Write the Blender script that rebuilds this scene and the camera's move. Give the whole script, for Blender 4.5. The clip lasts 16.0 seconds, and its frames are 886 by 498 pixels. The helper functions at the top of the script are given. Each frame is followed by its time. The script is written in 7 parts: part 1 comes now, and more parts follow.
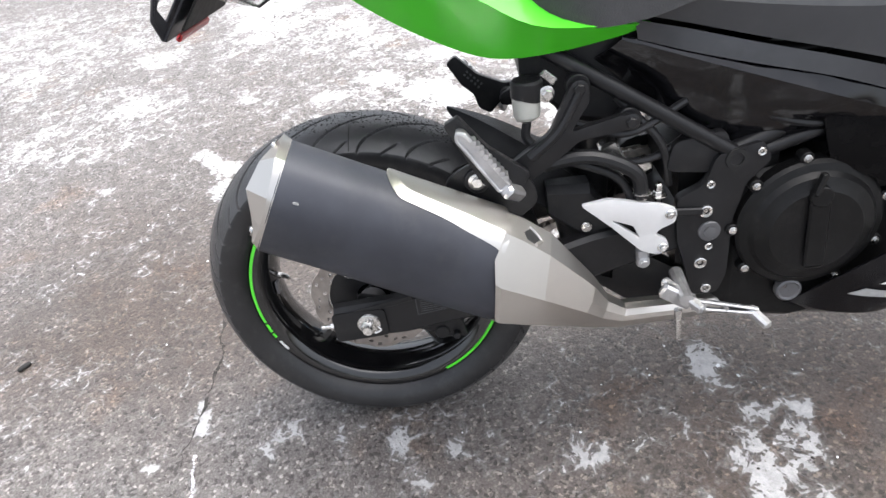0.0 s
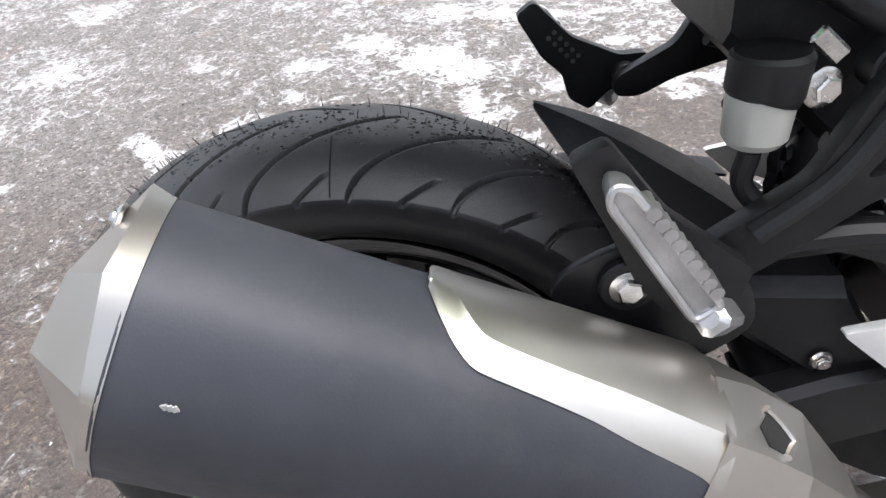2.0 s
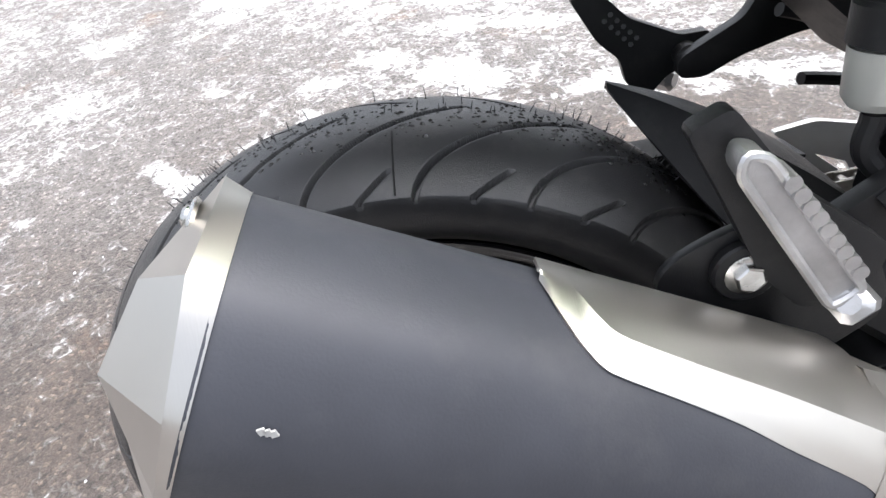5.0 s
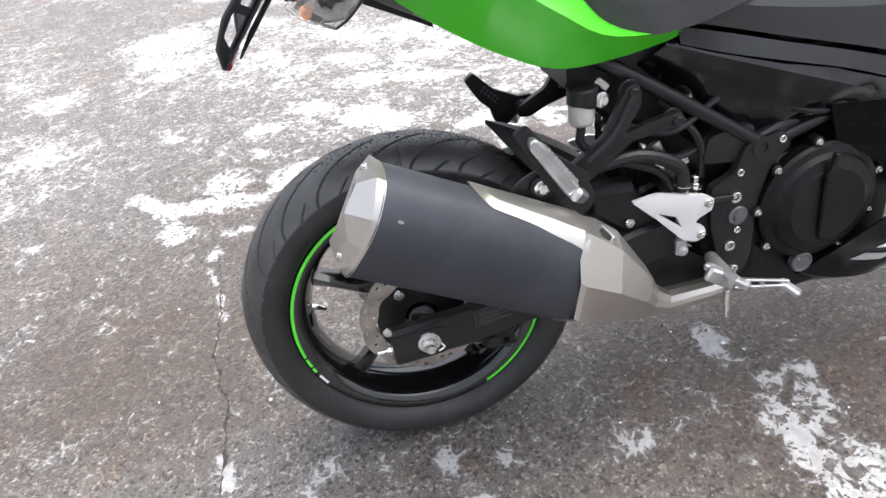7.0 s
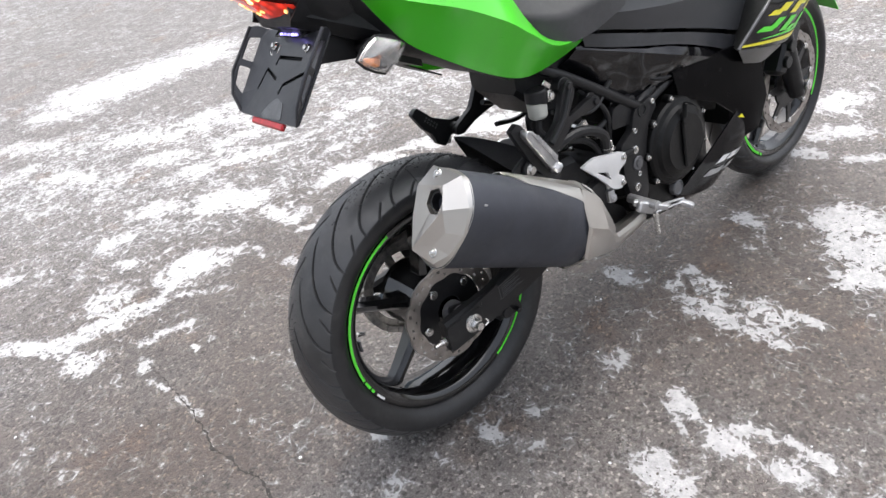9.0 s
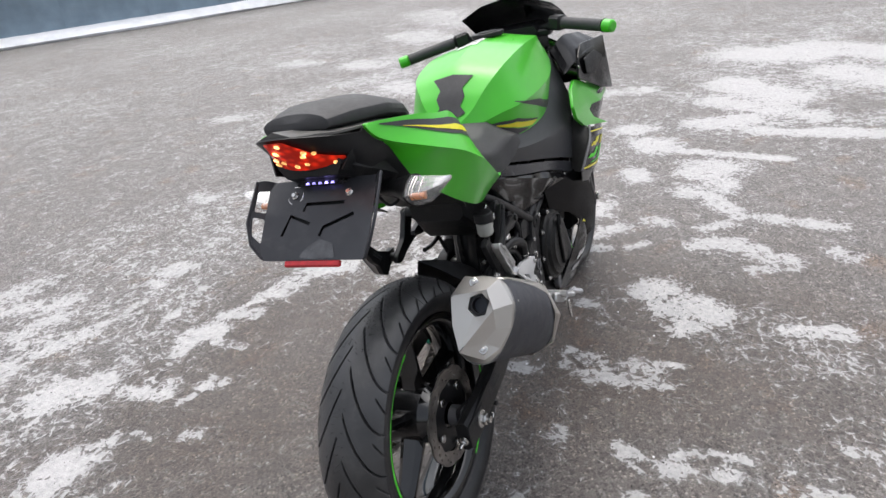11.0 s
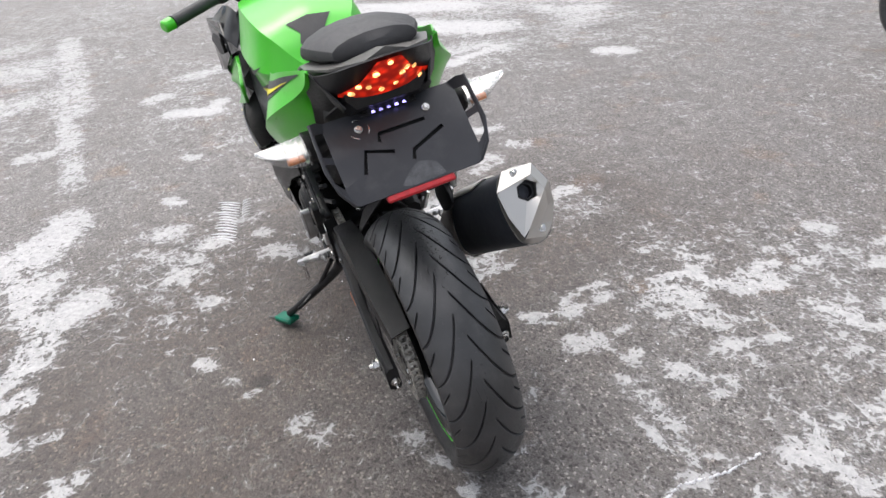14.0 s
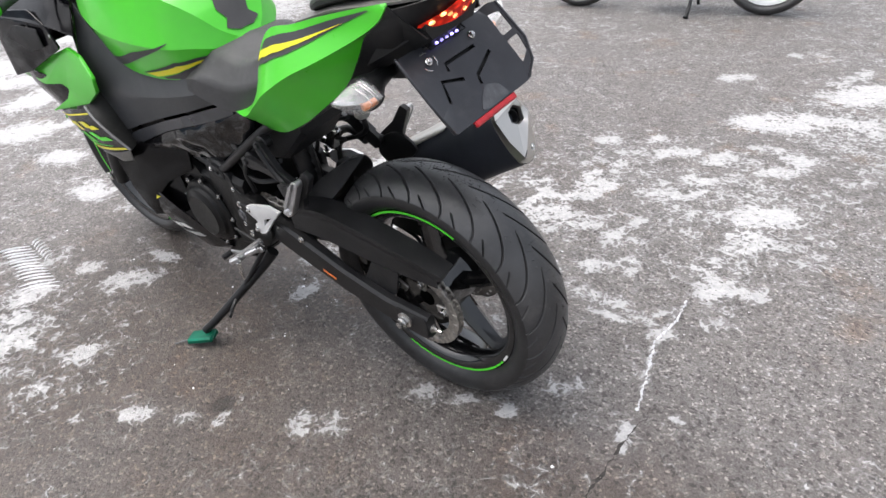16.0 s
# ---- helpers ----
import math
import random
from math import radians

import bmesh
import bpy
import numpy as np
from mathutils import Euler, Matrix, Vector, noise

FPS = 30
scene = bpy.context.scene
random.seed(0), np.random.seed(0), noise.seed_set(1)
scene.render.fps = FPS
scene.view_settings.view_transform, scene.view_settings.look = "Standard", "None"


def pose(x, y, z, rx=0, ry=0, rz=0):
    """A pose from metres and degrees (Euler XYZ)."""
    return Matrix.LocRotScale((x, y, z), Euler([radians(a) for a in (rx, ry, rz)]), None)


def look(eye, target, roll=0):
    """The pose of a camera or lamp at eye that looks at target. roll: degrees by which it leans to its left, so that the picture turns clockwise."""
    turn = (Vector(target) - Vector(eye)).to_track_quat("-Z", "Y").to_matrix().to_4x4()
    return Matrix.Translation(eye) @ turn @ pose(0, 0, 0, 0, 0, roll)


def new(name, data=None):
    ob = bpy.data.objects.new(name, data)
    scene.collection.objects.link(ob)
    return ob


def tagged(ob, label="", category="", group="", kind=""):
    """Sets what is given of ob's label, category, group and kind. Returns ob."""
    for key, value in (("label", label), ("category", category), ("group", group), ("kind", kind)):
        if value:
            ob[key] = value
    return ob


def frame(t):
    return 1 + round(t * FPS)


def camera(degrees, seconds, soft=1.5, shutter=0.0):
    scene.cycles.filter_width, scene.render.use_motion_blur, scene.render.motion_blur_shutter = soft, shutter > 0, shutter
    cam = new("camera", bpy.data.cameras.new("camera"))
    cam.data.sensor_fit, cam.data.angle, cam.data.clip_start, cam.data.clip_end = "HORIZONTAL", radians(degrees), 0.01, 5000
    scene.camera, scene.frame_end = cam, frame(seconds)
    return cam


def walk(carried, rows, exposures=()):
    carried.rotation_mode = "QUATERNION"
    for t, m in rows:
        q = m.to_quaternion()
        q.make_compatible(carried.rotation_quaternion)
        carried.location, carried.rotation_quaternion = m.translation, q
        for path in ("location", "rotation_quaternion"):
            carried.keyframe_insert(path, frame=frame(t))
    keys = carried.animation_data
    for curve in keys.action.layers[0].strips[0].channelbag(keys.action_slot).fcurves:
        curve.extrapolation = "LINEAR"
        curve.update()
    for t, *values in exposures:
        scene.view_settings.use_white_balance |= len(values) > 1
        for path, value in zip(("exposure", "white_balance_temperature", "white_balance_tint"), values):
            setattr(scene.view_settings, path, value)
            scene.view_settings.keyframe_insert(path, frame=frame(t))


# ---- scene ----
cam = camera(68.5, 16.0)
PATH = [
    (0, (0.24, -0.896, 1.075), (0.052, 0.66, -0.168), -10.8),
    (0.5, (0.19, -0.775, 1.043), (-0.083, 0.72, -0.256), -13.3),
    (1, (0.157, -0.676, 0.995), (-0.165, 0.741, -0.378), -15.5),
    (1.5, (0.13, -0.539, 0.949), (-0.036, 0.925, -0.404), -12.0),
    (2, (0.126, -0.387, 0.855), (-0.013, 1.111, -0.463), -8.9),
    (2.5, (0.128, -0.282, 0.781), (-0.009, 1.215, -0.538), -8.7),
    (3, (0.125, -0.225, 0.763), (-0.054, 1.292, -0.528), -9.4),
    (3.5, (0.123, -0.209, 0.754), (-0.094, 1.311, -0.528), -10.3),
    (3.7, (0.12, -0.208, 0.757), (-0.117, 1.308, -0.525), -10.9),
    (5.8, (0.061, -0.551, 0.916), (-0.004, 0.999, -0.347), -12.5),
    (6, (0.067, -0.606, 0.947), (0.059, 0.946, -0.315), -11.2),
    (6.5, (0.025, -0.79, 1.03), (0.135, 0.774, -0.213), -9.5),
    (7, (-0.045, -0.889, 1.103), (0.141, 0.678, -0.125), -8.6),
    (7.5, (-0.205, -0.993, 1.149), (0.25, 0.581, 0.002), -7.7),
    (8, (-0.296, -1.007, 1.165), (0.376, 0.493, 0.025), -7.2),
    (8.5, (-0.458, -0.957, 1.157), (0.351, 0.442, -0.021), -10.7),
    (9, (-0.562, -0.905, 1.185), (0.345, 0.454, 0.031), -10.4),
    (9.5, (-0.657, -0.856, 1.22), (0.506, 0.384, 0.168), -10.7),
    (9.7, (-0.73, -0.835, 1.236), (0.555, 0.341, 0.253), -8.6),
    (11.8, (-1.175, -0.353, 1.275), (0.532, 0.152, 0.364), -6.4),
    (12, (-1.209, -0.294, 1.273), (0.524, 0.105, 0.357), -5.8),
    (12.5, (-1.182, -0.13, 1.24), (0.58, 0.055, 0.312), -6.1),
    (13, (-1.12, 0.039, 1.235), (0.617, 0.001, 0.244), -5.8),
    (13.5, (-1.121, 0.204, 1.231), (0.595, -0.101, 0.25), -6.2),
    (14, (-1.143, 0.378, 1.225), (0.5, -0.163, 0.22), -5.4),
    (14.5, (-1.055, 0.507, 1.175), (0.478, -0.214, 0.112), -5.6),
    (15, (-0.948, 0.627, 1.167), (0.441, -0.289, 0.057), -6.5),
    (15.5, (-0.873, 0.79, 1.173), (0.409, -0.324, 0.117), -5.0),
    (16, (-0.818, 0.988, 1.176), (0.283, -0.297, 0.109), -4.1),
]
EXPOSURE = [(0.0, 1.68), (0.6, 1.58), (1.4, 1.60), (2.2, 1.40), (2.8, 1.56), (3.5, 1.78), (7.0, 1.55), (9.5, 1.20), (12.0, 0.66), (13.5, 0.80), (14.2, 0.93), (15.0, 1.04), (15.5, 1.06), (16.0, 1.11)]
walk(cam, [(t, look(eye, target, roll)) for t, eye, target, roll in PATH], EXPOSURE)

# ---- light ----
SUN_ELEV, SUN_ROT = radians(72.0), radians(60.0)
world = bpy.data.worlds.new("overcast_sky")
scene.world = world
world.use_nodes = True
wn, wl = world.node_tree.nodes, world.node_tree.links
wn.clear()
sky = wn.new("ShaderNodeTexSky")
sky.sky_type, sky.sun_disc, sky.sun_elevation, sky.sun_rotation = "NISHITA", False, SUN_ELEV, SUN_ROT
sky.air_density, sky.dust_density, sky.ozone_density = 1.0, 6.0, 1.0
grey = wn.new("ShaderNodeHueSaturation")
grey.inputs["Saturation"].default_value = 0.42
back = wn.new("ShaderNodeBackground")
back.inputs["Strength"].default_value = 0.15
wout = wn.new("ShaderNodeOutputWorld")
wl.new(sky.outputs[0], grey.inputs["Color"])
wl.new(grey.outputs[0], back.inputs["Color"])
wl.new(back.outputs[0], wout.inputs["Surface"])

sun_data = bpy.data.lights.new("sun", "SUN")
sun_data.energy, sun_data.angle, sun_data.color = 0.8, radians(90), (0.985, 0.975, 1.0)
sun = new("sun", sun_data)
sun.matrix_world = look((0, 0, 0), (-math.sin(SUN_ROT) * math.cos(SUN_ELEV), -math.cos(SUN_ROT) * math.cos(SUN_ELEV), -math.sin(SUN_ELEV)))


# ---- materials ----
def shader(name):
    m = bpy.data.materials.new(name)
    m.use_nodes = True
    return m, m.node_tree.nodes, m.node_tree.links, m.node_tree.nodes["Principled BSDF"]


def noise_node(nodes, links, scale, detail=6.0, rough=0.55, coords="Object"):
    tc = nodes.new("ShaderNodeTexCoord")
    n = nodes.new("ShaderNodeTexNoise")
    n.inputs["Scale"].default_value, n.inputs["Detail"].default_value, n.inputs["Roughness"].default_value = scale, detail, rough
    links.new(tc.outputs[coords], n.inputs["Vector"])
    return n


def ramp_node(nodes, links, source, stops):
    r = nodes.new("ShaderNodeValToRGB")
    while len(r.color_ramp.elements) < len(stops):
        r.color_ramp.elements.new(0.5)
    for e, (at, c) in zip(r.color_ramp.elements, stops):
        e.position, e.color = at, (*c, 1.0)
    links.new(source, r.inputs["Fac"])
    return r


def mat(name, base, rough=0.5, metal=0.0, coat=0.0, spec=0.5, vary=0.25, scale=14.0, bump=0.0, bump_scale=300.0, dirt=0.0, stretch=None, deep=0.002):
    """A surface with its colour uneven at a large scale, its gloss at a middle one and a fine relief; dirt: pale road dust in patches."""
    m, nodes, links, p = shader(name)
    big = noise_node(nodes, links, scale)
    lo, hi = [c * (1 - vary) for c in base], [min(1.0, c * (1 + vary)) for c in base]
    colour = ramp_node(nodes, links, big.outputs["Fac"], [(0.3, lo), (0.7, hi)])
    result = colour.outputs["Color"]
    p.inputs["Metallic"].default_value = metal
    p.inputs["Specular IOR Level"].default_value = spec
    p.inputs["Coat Weight"].default_value = coat
    p.inputs["Coat Roughness"].default_value = 0.08
    mid = noise_node(nodes, links, scale * 6, 8.0, 0.65)
    gloss = nodes.new("ShaderNodeMapRange")
    gloss.inputs["To Min"].default_value, gloss.inputs["To Max"].default_value = max(0.03, rough * 0.75), min(1.0, rough * 1.3)
    links.new(mid.outputs["Fac"], gloss.inputs["Value"])
    links.new(gloss.outputs["Result"], p.inputs["Roughness"])
    if dirt > 0:
        spread = noise_node(nodes, links, scale * 2.3, 10.0, 0.7)
        dust = ramp_node(nodes, links, spread.outputs["Fac"], [(0.52, (0, 0, 0)), (0.78, (dirt, dirt, dirt))])
        mix = nodes.new("ShaderNodeMixRGB")
        mix.inputs["Color2"].default_value = (0.22, 0.21, 0.195, 1)
        links.new(dust.outputs["Color"], mix.inputs["Fac"])
        links.new(result, mix.inputs["Color1"])
        result = mix.outputs["Color"]
    links.new(result, p.inputs["Base Color"])
    if bump > 0:
        fine = noise_node(nodes, links, bump_scale, 4.0 if deep < 0.01 else 0.6)
        if stretch:
            mp = nodes.new("ShaderNodeMapping")
            mp.inputs["Scale"].default_value = stretch
            tc = nodes.new("ShaderNodeTexCoord")
            links.new(tc.outputs["Object"], mp.inputs["Vector"])
            links.new(mp.outputs["Vector"], fine.inputs["Vector"])
        b = nodes.new("ShaderNodeBump")
        b.inputs["Strength"].default_value, b.inputs["Distance"].default_value = bump, deep
        links.new(fine.outputs["Fac"], b.inputs["Height"])
        links.new(b.outputs["Normal"], p.inputs["Normal"])
    return m


RUBBER = mat("worn_tread_rubber", (0.035, 0.035, 0.0365), 0.36, spec=0.6, vary=0.4, scale=11, bump=0.2, bump_scale=900, dirt=0.2)
SIDEWALL = mat("sidewall_rubber", (0.019, 0.019, 0.020), 0.34, spec=0.42, vary=0.3, scale=15, bump=0.15, bump_scale=700, dirt=0.10)
GREEN = mat("lime_paint", (0.062, 0.50, 0.020), 0.3, coat=0.35, vary=0.06, scale=5, bump=0.02, bump_scale=500, dirt=0.05)
GREEN_TAPE = mat("green_rim_tape", (0.10, 0.72, 0.04), 0.4, vary=0.1)
YELLOW = mat("yellow_decal", (0.72, 0.66, 0.02), 0.35, vary=0.08)
WHITE = mat("white_decal", (0.75, 0.75, 0.73), 0.4, vary=0.1)
PRINT = mat("pale_print", (0.36, 0.36, 0.355), 0.5, vary=0.25, scale=60)
GLOSS = mat("gloss_black_paint", (0.005, 0.005, 0.006), 0.13, coat=0.0, spec=0.24, vary=0.2, bump=0.25, bump_scale=14, deep=0.02, dirt=0.02)
SHROUD = mat("wavy_black_plastic", (0.004, 0.004, 0.005), 0.08, spec=0.5, vary=0.2, bump=0.8, bump_scale=11, deep=0.03, dirt=0.03)
WHEEL = mat("gloss_black_wheel", (0.004, 0.004, 0.0045), 0.09, coat=0.5, spec=0.5, vary=0.2, bump=0.03, bump_scale=80, dirt=0.08)
SATIN = mat("satin_black_metal", (0.010, 0.010, 0.011), 0.36, spec=0.32, vary=0.3, bump=0.12, bump_scale=900, dirt=0.06)
PLASTIC = mat("matt_black_plastic", (0.011, 0.011, 0.012), 0.44, spec=0.32, vary=0.25, bump=0.2, bump_scale=1400, dirt=0.07)
TRIM = mat("gloss_grey_trim", (0.030, 0.031, 0.035), 0.24, spec=0.55, vary=0.2, bump=0.2, bump_scale=9, deep=0.02, dirt=0.02)
COWL_GREY = mat("satin_grey_cowl", (0.115, 0.112, 0.106), 0.38, spec=0.4, vary=0.15, bump=0.1, bump_scale=900, dirt=0.05)
SHEEN = mat("satin_black_fairing", (0.003, 0.003, 0.0035), 0.22, spec=0.12, vary=0.2, bump=0.1, bump_scale=30, dirt=0.03)
PANEL = mat("matt_grey_panel", (0.042, 0.043, 0.046), 0.42, spec=0.4, vary=0.12, bump=0.1, bump_scale=1500, dirt=0.03)
STRIP = mat("satin_grey_strip", (0.11, 0.11, 0.115), 0.38, metal=0.3, vary=0.1)
VINYL = mat("seat_vinyl", (0.035, 0.035, 0.037), 0.6, vary=0.2, bump=0.45, bump_scale=420, dirt=0.05)
ENGINE = mat("engine_black", (0.006, 0.006, 0.0062), 0.34, spec=0.2, vary=0.35, scale=20, bump=0.3, bump_scale=500, dirt=0.05)
CAN = mat("silencer_grey", (0.040, 0.043, 0.053), 0.5, spec=0.35, metal=0.1, vary=0.26, scale=7, bump=0.08, bump_scale=700, dirt=0.09)
STEEL = mat("brushed_stainless", (0.57, 0.55, 0.52), 0.36, metal=1.0, vary=0.08, scale=4, bump=0.05, bump_scale=42, stretch=(26, 2, 3))
CAST = mat("cast_aluminium", (0.70, 0.70, 0.70), 0.36, metal=0.35, vary=0.1, bump=0.1, bump_scale=600, dirt=0.1)
CHROME = mat("zinc_bolt", (0.60, 0.59, 0.57), 0.25, metal=1.0, vary=0.25, scale=60)
ALLOY = mat("worn_alloy", (0.50, 0.50, 0.505), 0.38, metal=0.9, vary=0.22, scale=30, bump=0.25, bump_scale=420, dirt=0.12)
DISC = mat("disc_steel", (0.31, 0.285, 0.265), 0.33, metal=0.85, vary=0.3, scale=30, bump=0.1, bump_scale=500)
CHAIN = mat("chain_steel", (0.46, 0.44, 0.41), 0.38, metal=0.9, vary=0.4, scale=80, dirt=0.1)
HOSE = mat("rubber_hose", (0.010, 0.010, 0.011), 0.42, spec=0.35, vary=0.2)
DARK = mat("deep_black", (0.006, 0.006, 0.006), 0.7, vary=0.3)
PLATE = mat("plate_holder_grey", (0.032, 0.033, 0.038), 0.33, metal=0.2, vary=0.15, scale=10, bump=0.06, bump_scale=900, dirt=0.1)
MILK = mat("reservoir_plastic", (0.40, 0.40, 0.365), 0.3, vary=0.08)
FOOT = mat("anodised_teal", (0.0, 0.13, 0.075), 0.35, metal=0.5, vary=0.3, dirt=0.2)
REFLECT = mat("red_reflector", (0.42, 0.010, 0.016), 0.35, coat=0.15, vary=0.25, scale=120)
AMBER = mat("amber_bulb", (0.60, 0.24, 0.11), 0.3, vary=0.2)
ORANGE = mat("orange_sticker", (0.6, 0.16, 0.04), 0.5)


def lit(name, colour, strength, base=(0.4, 0.02, 0.01)):
    m, nodes, links, p = shader(name)
    p.inputs["Base Color"].default_value = (*base, 1)
    p.inputs["Roughness"].default_value = 0.15
    cells = nodes.new("ShaderNodeTexVoronoi")
    cells.inputs["Scale"].default_value = 60
    tc = nodes.new("ShaderNodeTexCoord")
    links.new(tc.outputs["Object"], cells.inputs["Vector"])
    r = ramp_node(nodes, links, cells.outputs["Distance"], [(0.05, colour), (0.60, [c * 0.15 for c in colour])])
    links.new(r.outputs["Color"], p.inputs["Emission Color"])
    p.inputs["Emission Strength"].default_value = strength * 0.5
    return m


TAIL_RED = lit("tail_lens_red", (1.0, 0.030, 0.008), 0.95)
TAIL_SPOT = lit("tail_led", (1.0, 0.50, 0.17), 8.5)
BLUE_LED = lit("white_blue_led", (0.34, 0.28, 1.0), 7.0, (0.6, 0.6, 0.8))

CLEAR, _n, _l, _p = shader("clear_lens")
_p.inputs["Base Color"].default_value = (0.86, 0.87, 0.88, 1)
_p.inputs["Roughness"].default_value = 0.06
_p.inputs["Specular IOR Level"].default_value = 0.7
_p.inputs["Alpha"].default_value = 0.28


# ---- ground ----
def graded(lo, hi, step, far):
    """Coordinates at an even step between lo and hi, and ever wider ones out to far."""
    out = list(np.arange(lo, hi + step / 2, step))
    for sign in (1, -1):
        d, v = step, (hi if sign > 0 else lo)
        while abs(v) < far:
            d *= 1.045 if abs(v) < 14 else 1.25
            v += sign * d
            out.append(v)
    return np.array(sorted(out))


# snow left on the asphalt, sector by sector round the machine: streaks from x, y to x, y, half width, cover
SNOW_AHEAD = [
    (1.99, 0.01, 1.91, 0.01, 0.064, 0.9), (3.32, 0.09, 3.38, 0.01, 0.11, 0.8), (0.62, 0.01, 0.61, -0.02, 0.025, 1), (4.33, 0.5, 4.46, 0.17, 0.132, 0.7), (3.38, 0.38, 3.47, 0.33, 0.05, 0.9), (1.15, 0.13, 1.24, 0.13, 0.019, 0.8), (3.36, 0.66, 3.28, 0.42, 0.079, 0.95), (3.79, 0.8, 3.83, 0.71, 0.077, 0.9),
    (6.92, 1.65, 3.81, 1.3, 0.13, 0.70), (2.47, 0.59, 2.44, 0.55, 0.036, 0.9), (1.37, 0.33, 1.35, 0.31, 0.034, 0.85), (1.58, 0.44, 1.55, 0.41, 0.08, 0.56), (3.75, 1.33, 2.37, 1.15, 0.06, 0.73), (1.18, 0.3, 1.14, 0.26, 0.053, 0.9), (6.65, 2.83, 5.24, 1.78, 0.25, 0.7), (10.67, 4.96, 8.96, 3.51, 0.614, 0.7),
]
SNOW_AHEAD_LEFT = [
    (1.93, 0.7, 1.87, 0.64, 0.032, 0.8), (8.01, 4.04, 7.52, 3.49, 0.435, 0.8), (3, 1.45, 3, 1.37, 0.083, 0.8), (4.68, 2.54, 4.26, 1.87, 0.231, 0.8), (1.39, 0.55, 1.38, 0.52, 0.055, 0.9), (5.76, 3.56, 5.77, 3.38, 0.367, 0.8), (1.57, 0.74, 1.55, 0.69, 0.078, 0.78), (1.28, 0.62, 1.26, 0.59, 0.042, 0.8),
    (2.64, 1.83, 2.64, 1.8, 0.125, 0.9), (5.89, 4.61, 5.82, 4.45, 0.236, 0.85), (1.43, 0.8, 1.28, 0.67, 0.035, 0.6), (1.19, 0.64, 1.19, 0.6, 0.063, 0.8), (1.16, 0.66, 1.11, 0.64, 0.022, 0.8), (1.6, 1.19, 1.98, 1.13, 0.086, 0.9), (1.11, 0.72, 1.15, 0.68, 0.041, 0.75), (3.38, 3.55, 3.41, 3.5, 0.158, 0.8),
]
SNOW_LEFT_FRONT = [
    (1.81, 1.68, 1.75, 1.57, 0.046, 0.75), (1.57, 1.4, 1.7, 1.25, 0.105, 0.95), (0.94, 0.58, 0.93, 0.57, 0.041, 0.9), (1.03, 0.73, 1.02, 0.71, 0.052, 0.7), (1.21, 1.18, 1.38, 1.13, 0.08, 0.85), (0.92, 0.75, 0.88, 0.71, 0.026, 0.65), (1.07, 1.06, 1.13, 0.99, 0.089, 1), (1.72, 2.42, 1.68, 2.28, 0.068, 0.8),
    (0.9, 1.13, 0.92, 1.1, 0.071, 0.8), (0.69, 0.71, 0.69, 0.7, 0.013, 0.8), (0.77, 1.17, 0.83, 1.11, 0.045, 0.9), (0.87, 1.74, 0.91, 1.74, 0.07, 0.95), (0.59, 0.62, 0.55, 0.58, 0.02, 0.7), (0.75, 1.76, 0.75, 1.71, 0.038, 0.9), (0.62, 1.23, 0.66, 1.11, 0.032, 0.9), (0.48, 2.03, 0.54, 2.02, 0.074, 0.85),
]
SNOW_LEFT = [
    (0.45, 1.25, 0.51, 1.18, 0.053, 1), (0.45, 1.15, 0.45, 0.99, 0.02, 0.75), (0.46, 0.54, 0.45, 0.52, 0.019, 0.7), (0.28, 2.35, 0.61, 2.33, 0.103, 0.85), (0.27, 2.37, 0.44, 2.15, 0.062, 0.8), (0.35, 1.24, 0.36, 1.22, 0.034, 0.9), (0.24, 1.97, 0.41, 1.93, 0.069, 0.85), (0.25, 1.83, 0.39, 1.69, 0.049, 0.8),
    (-0.01, 3.41, 0.77, 3.44, 0.227, 1), (0.37, 0.50, 0.38, 0.46, 0.010, 0.75), (-0.05, 2.49, 0.15, 2.3, 0.078, 0.85), (-0.23, 3.3, -0.06, 3.2, 0.131, 0.9), (0.27, 0.98, 0.27, 0.93, 0.017, 0.8), (0.07, 1.82, 0.35, 1.71, 0.074, 0.85), (0.19, 1.19, 0.21, 1.09, 0.023, 0.75), (-0.05, 2.11, 0.07, 2.04, 0.081, 0.9),
]
SNOW_LEFT_NEAR = [
    (0.21, 0.99, 0.24, 0.92, 0.021, 0.9), (0.11, 1.23, 0.15, 1.08, 0.039, 0.9), (-0.43, 2.86, -0.36, 2.82, 0.089, 0.85), (-0.01, 1.47, 0.11, 1.36, 0.086, 1), (-0.77, 3.58, -0.57, 3.54, 0.109, 0.8), (-0.26, 2.07, -0.12, 2.04, 0.052, 0.78), (-0.38, 2.34, -0.32, 2.17, 0.059, 0.9), (-0.65, 3.02, -0.48, 2.97, 0.087, 0.8),
    (0.12, 0.99, 0.18, 0.97, 0.013, 0.8), (-0.57, 2.53, -0.51, 2.55, 0.076, 0.8), (-0.25, 1.65, -0.15, 1.61, 0.067, 0.85), (-1.73, 4.38, -1.25, 4.18, 0.208, 0.75), (-0.94, 2.82, -0.88, 2.82, 0.202, 0.9), (-0.04, 1.02, -0.04, 0.95, 0.018, 0.8), (0.02, 0.84, 0.02, 0.83, 0.033, 0.75), (-0.13, 1.1, -0.07, 1.05, 0.03, 0.85),
]
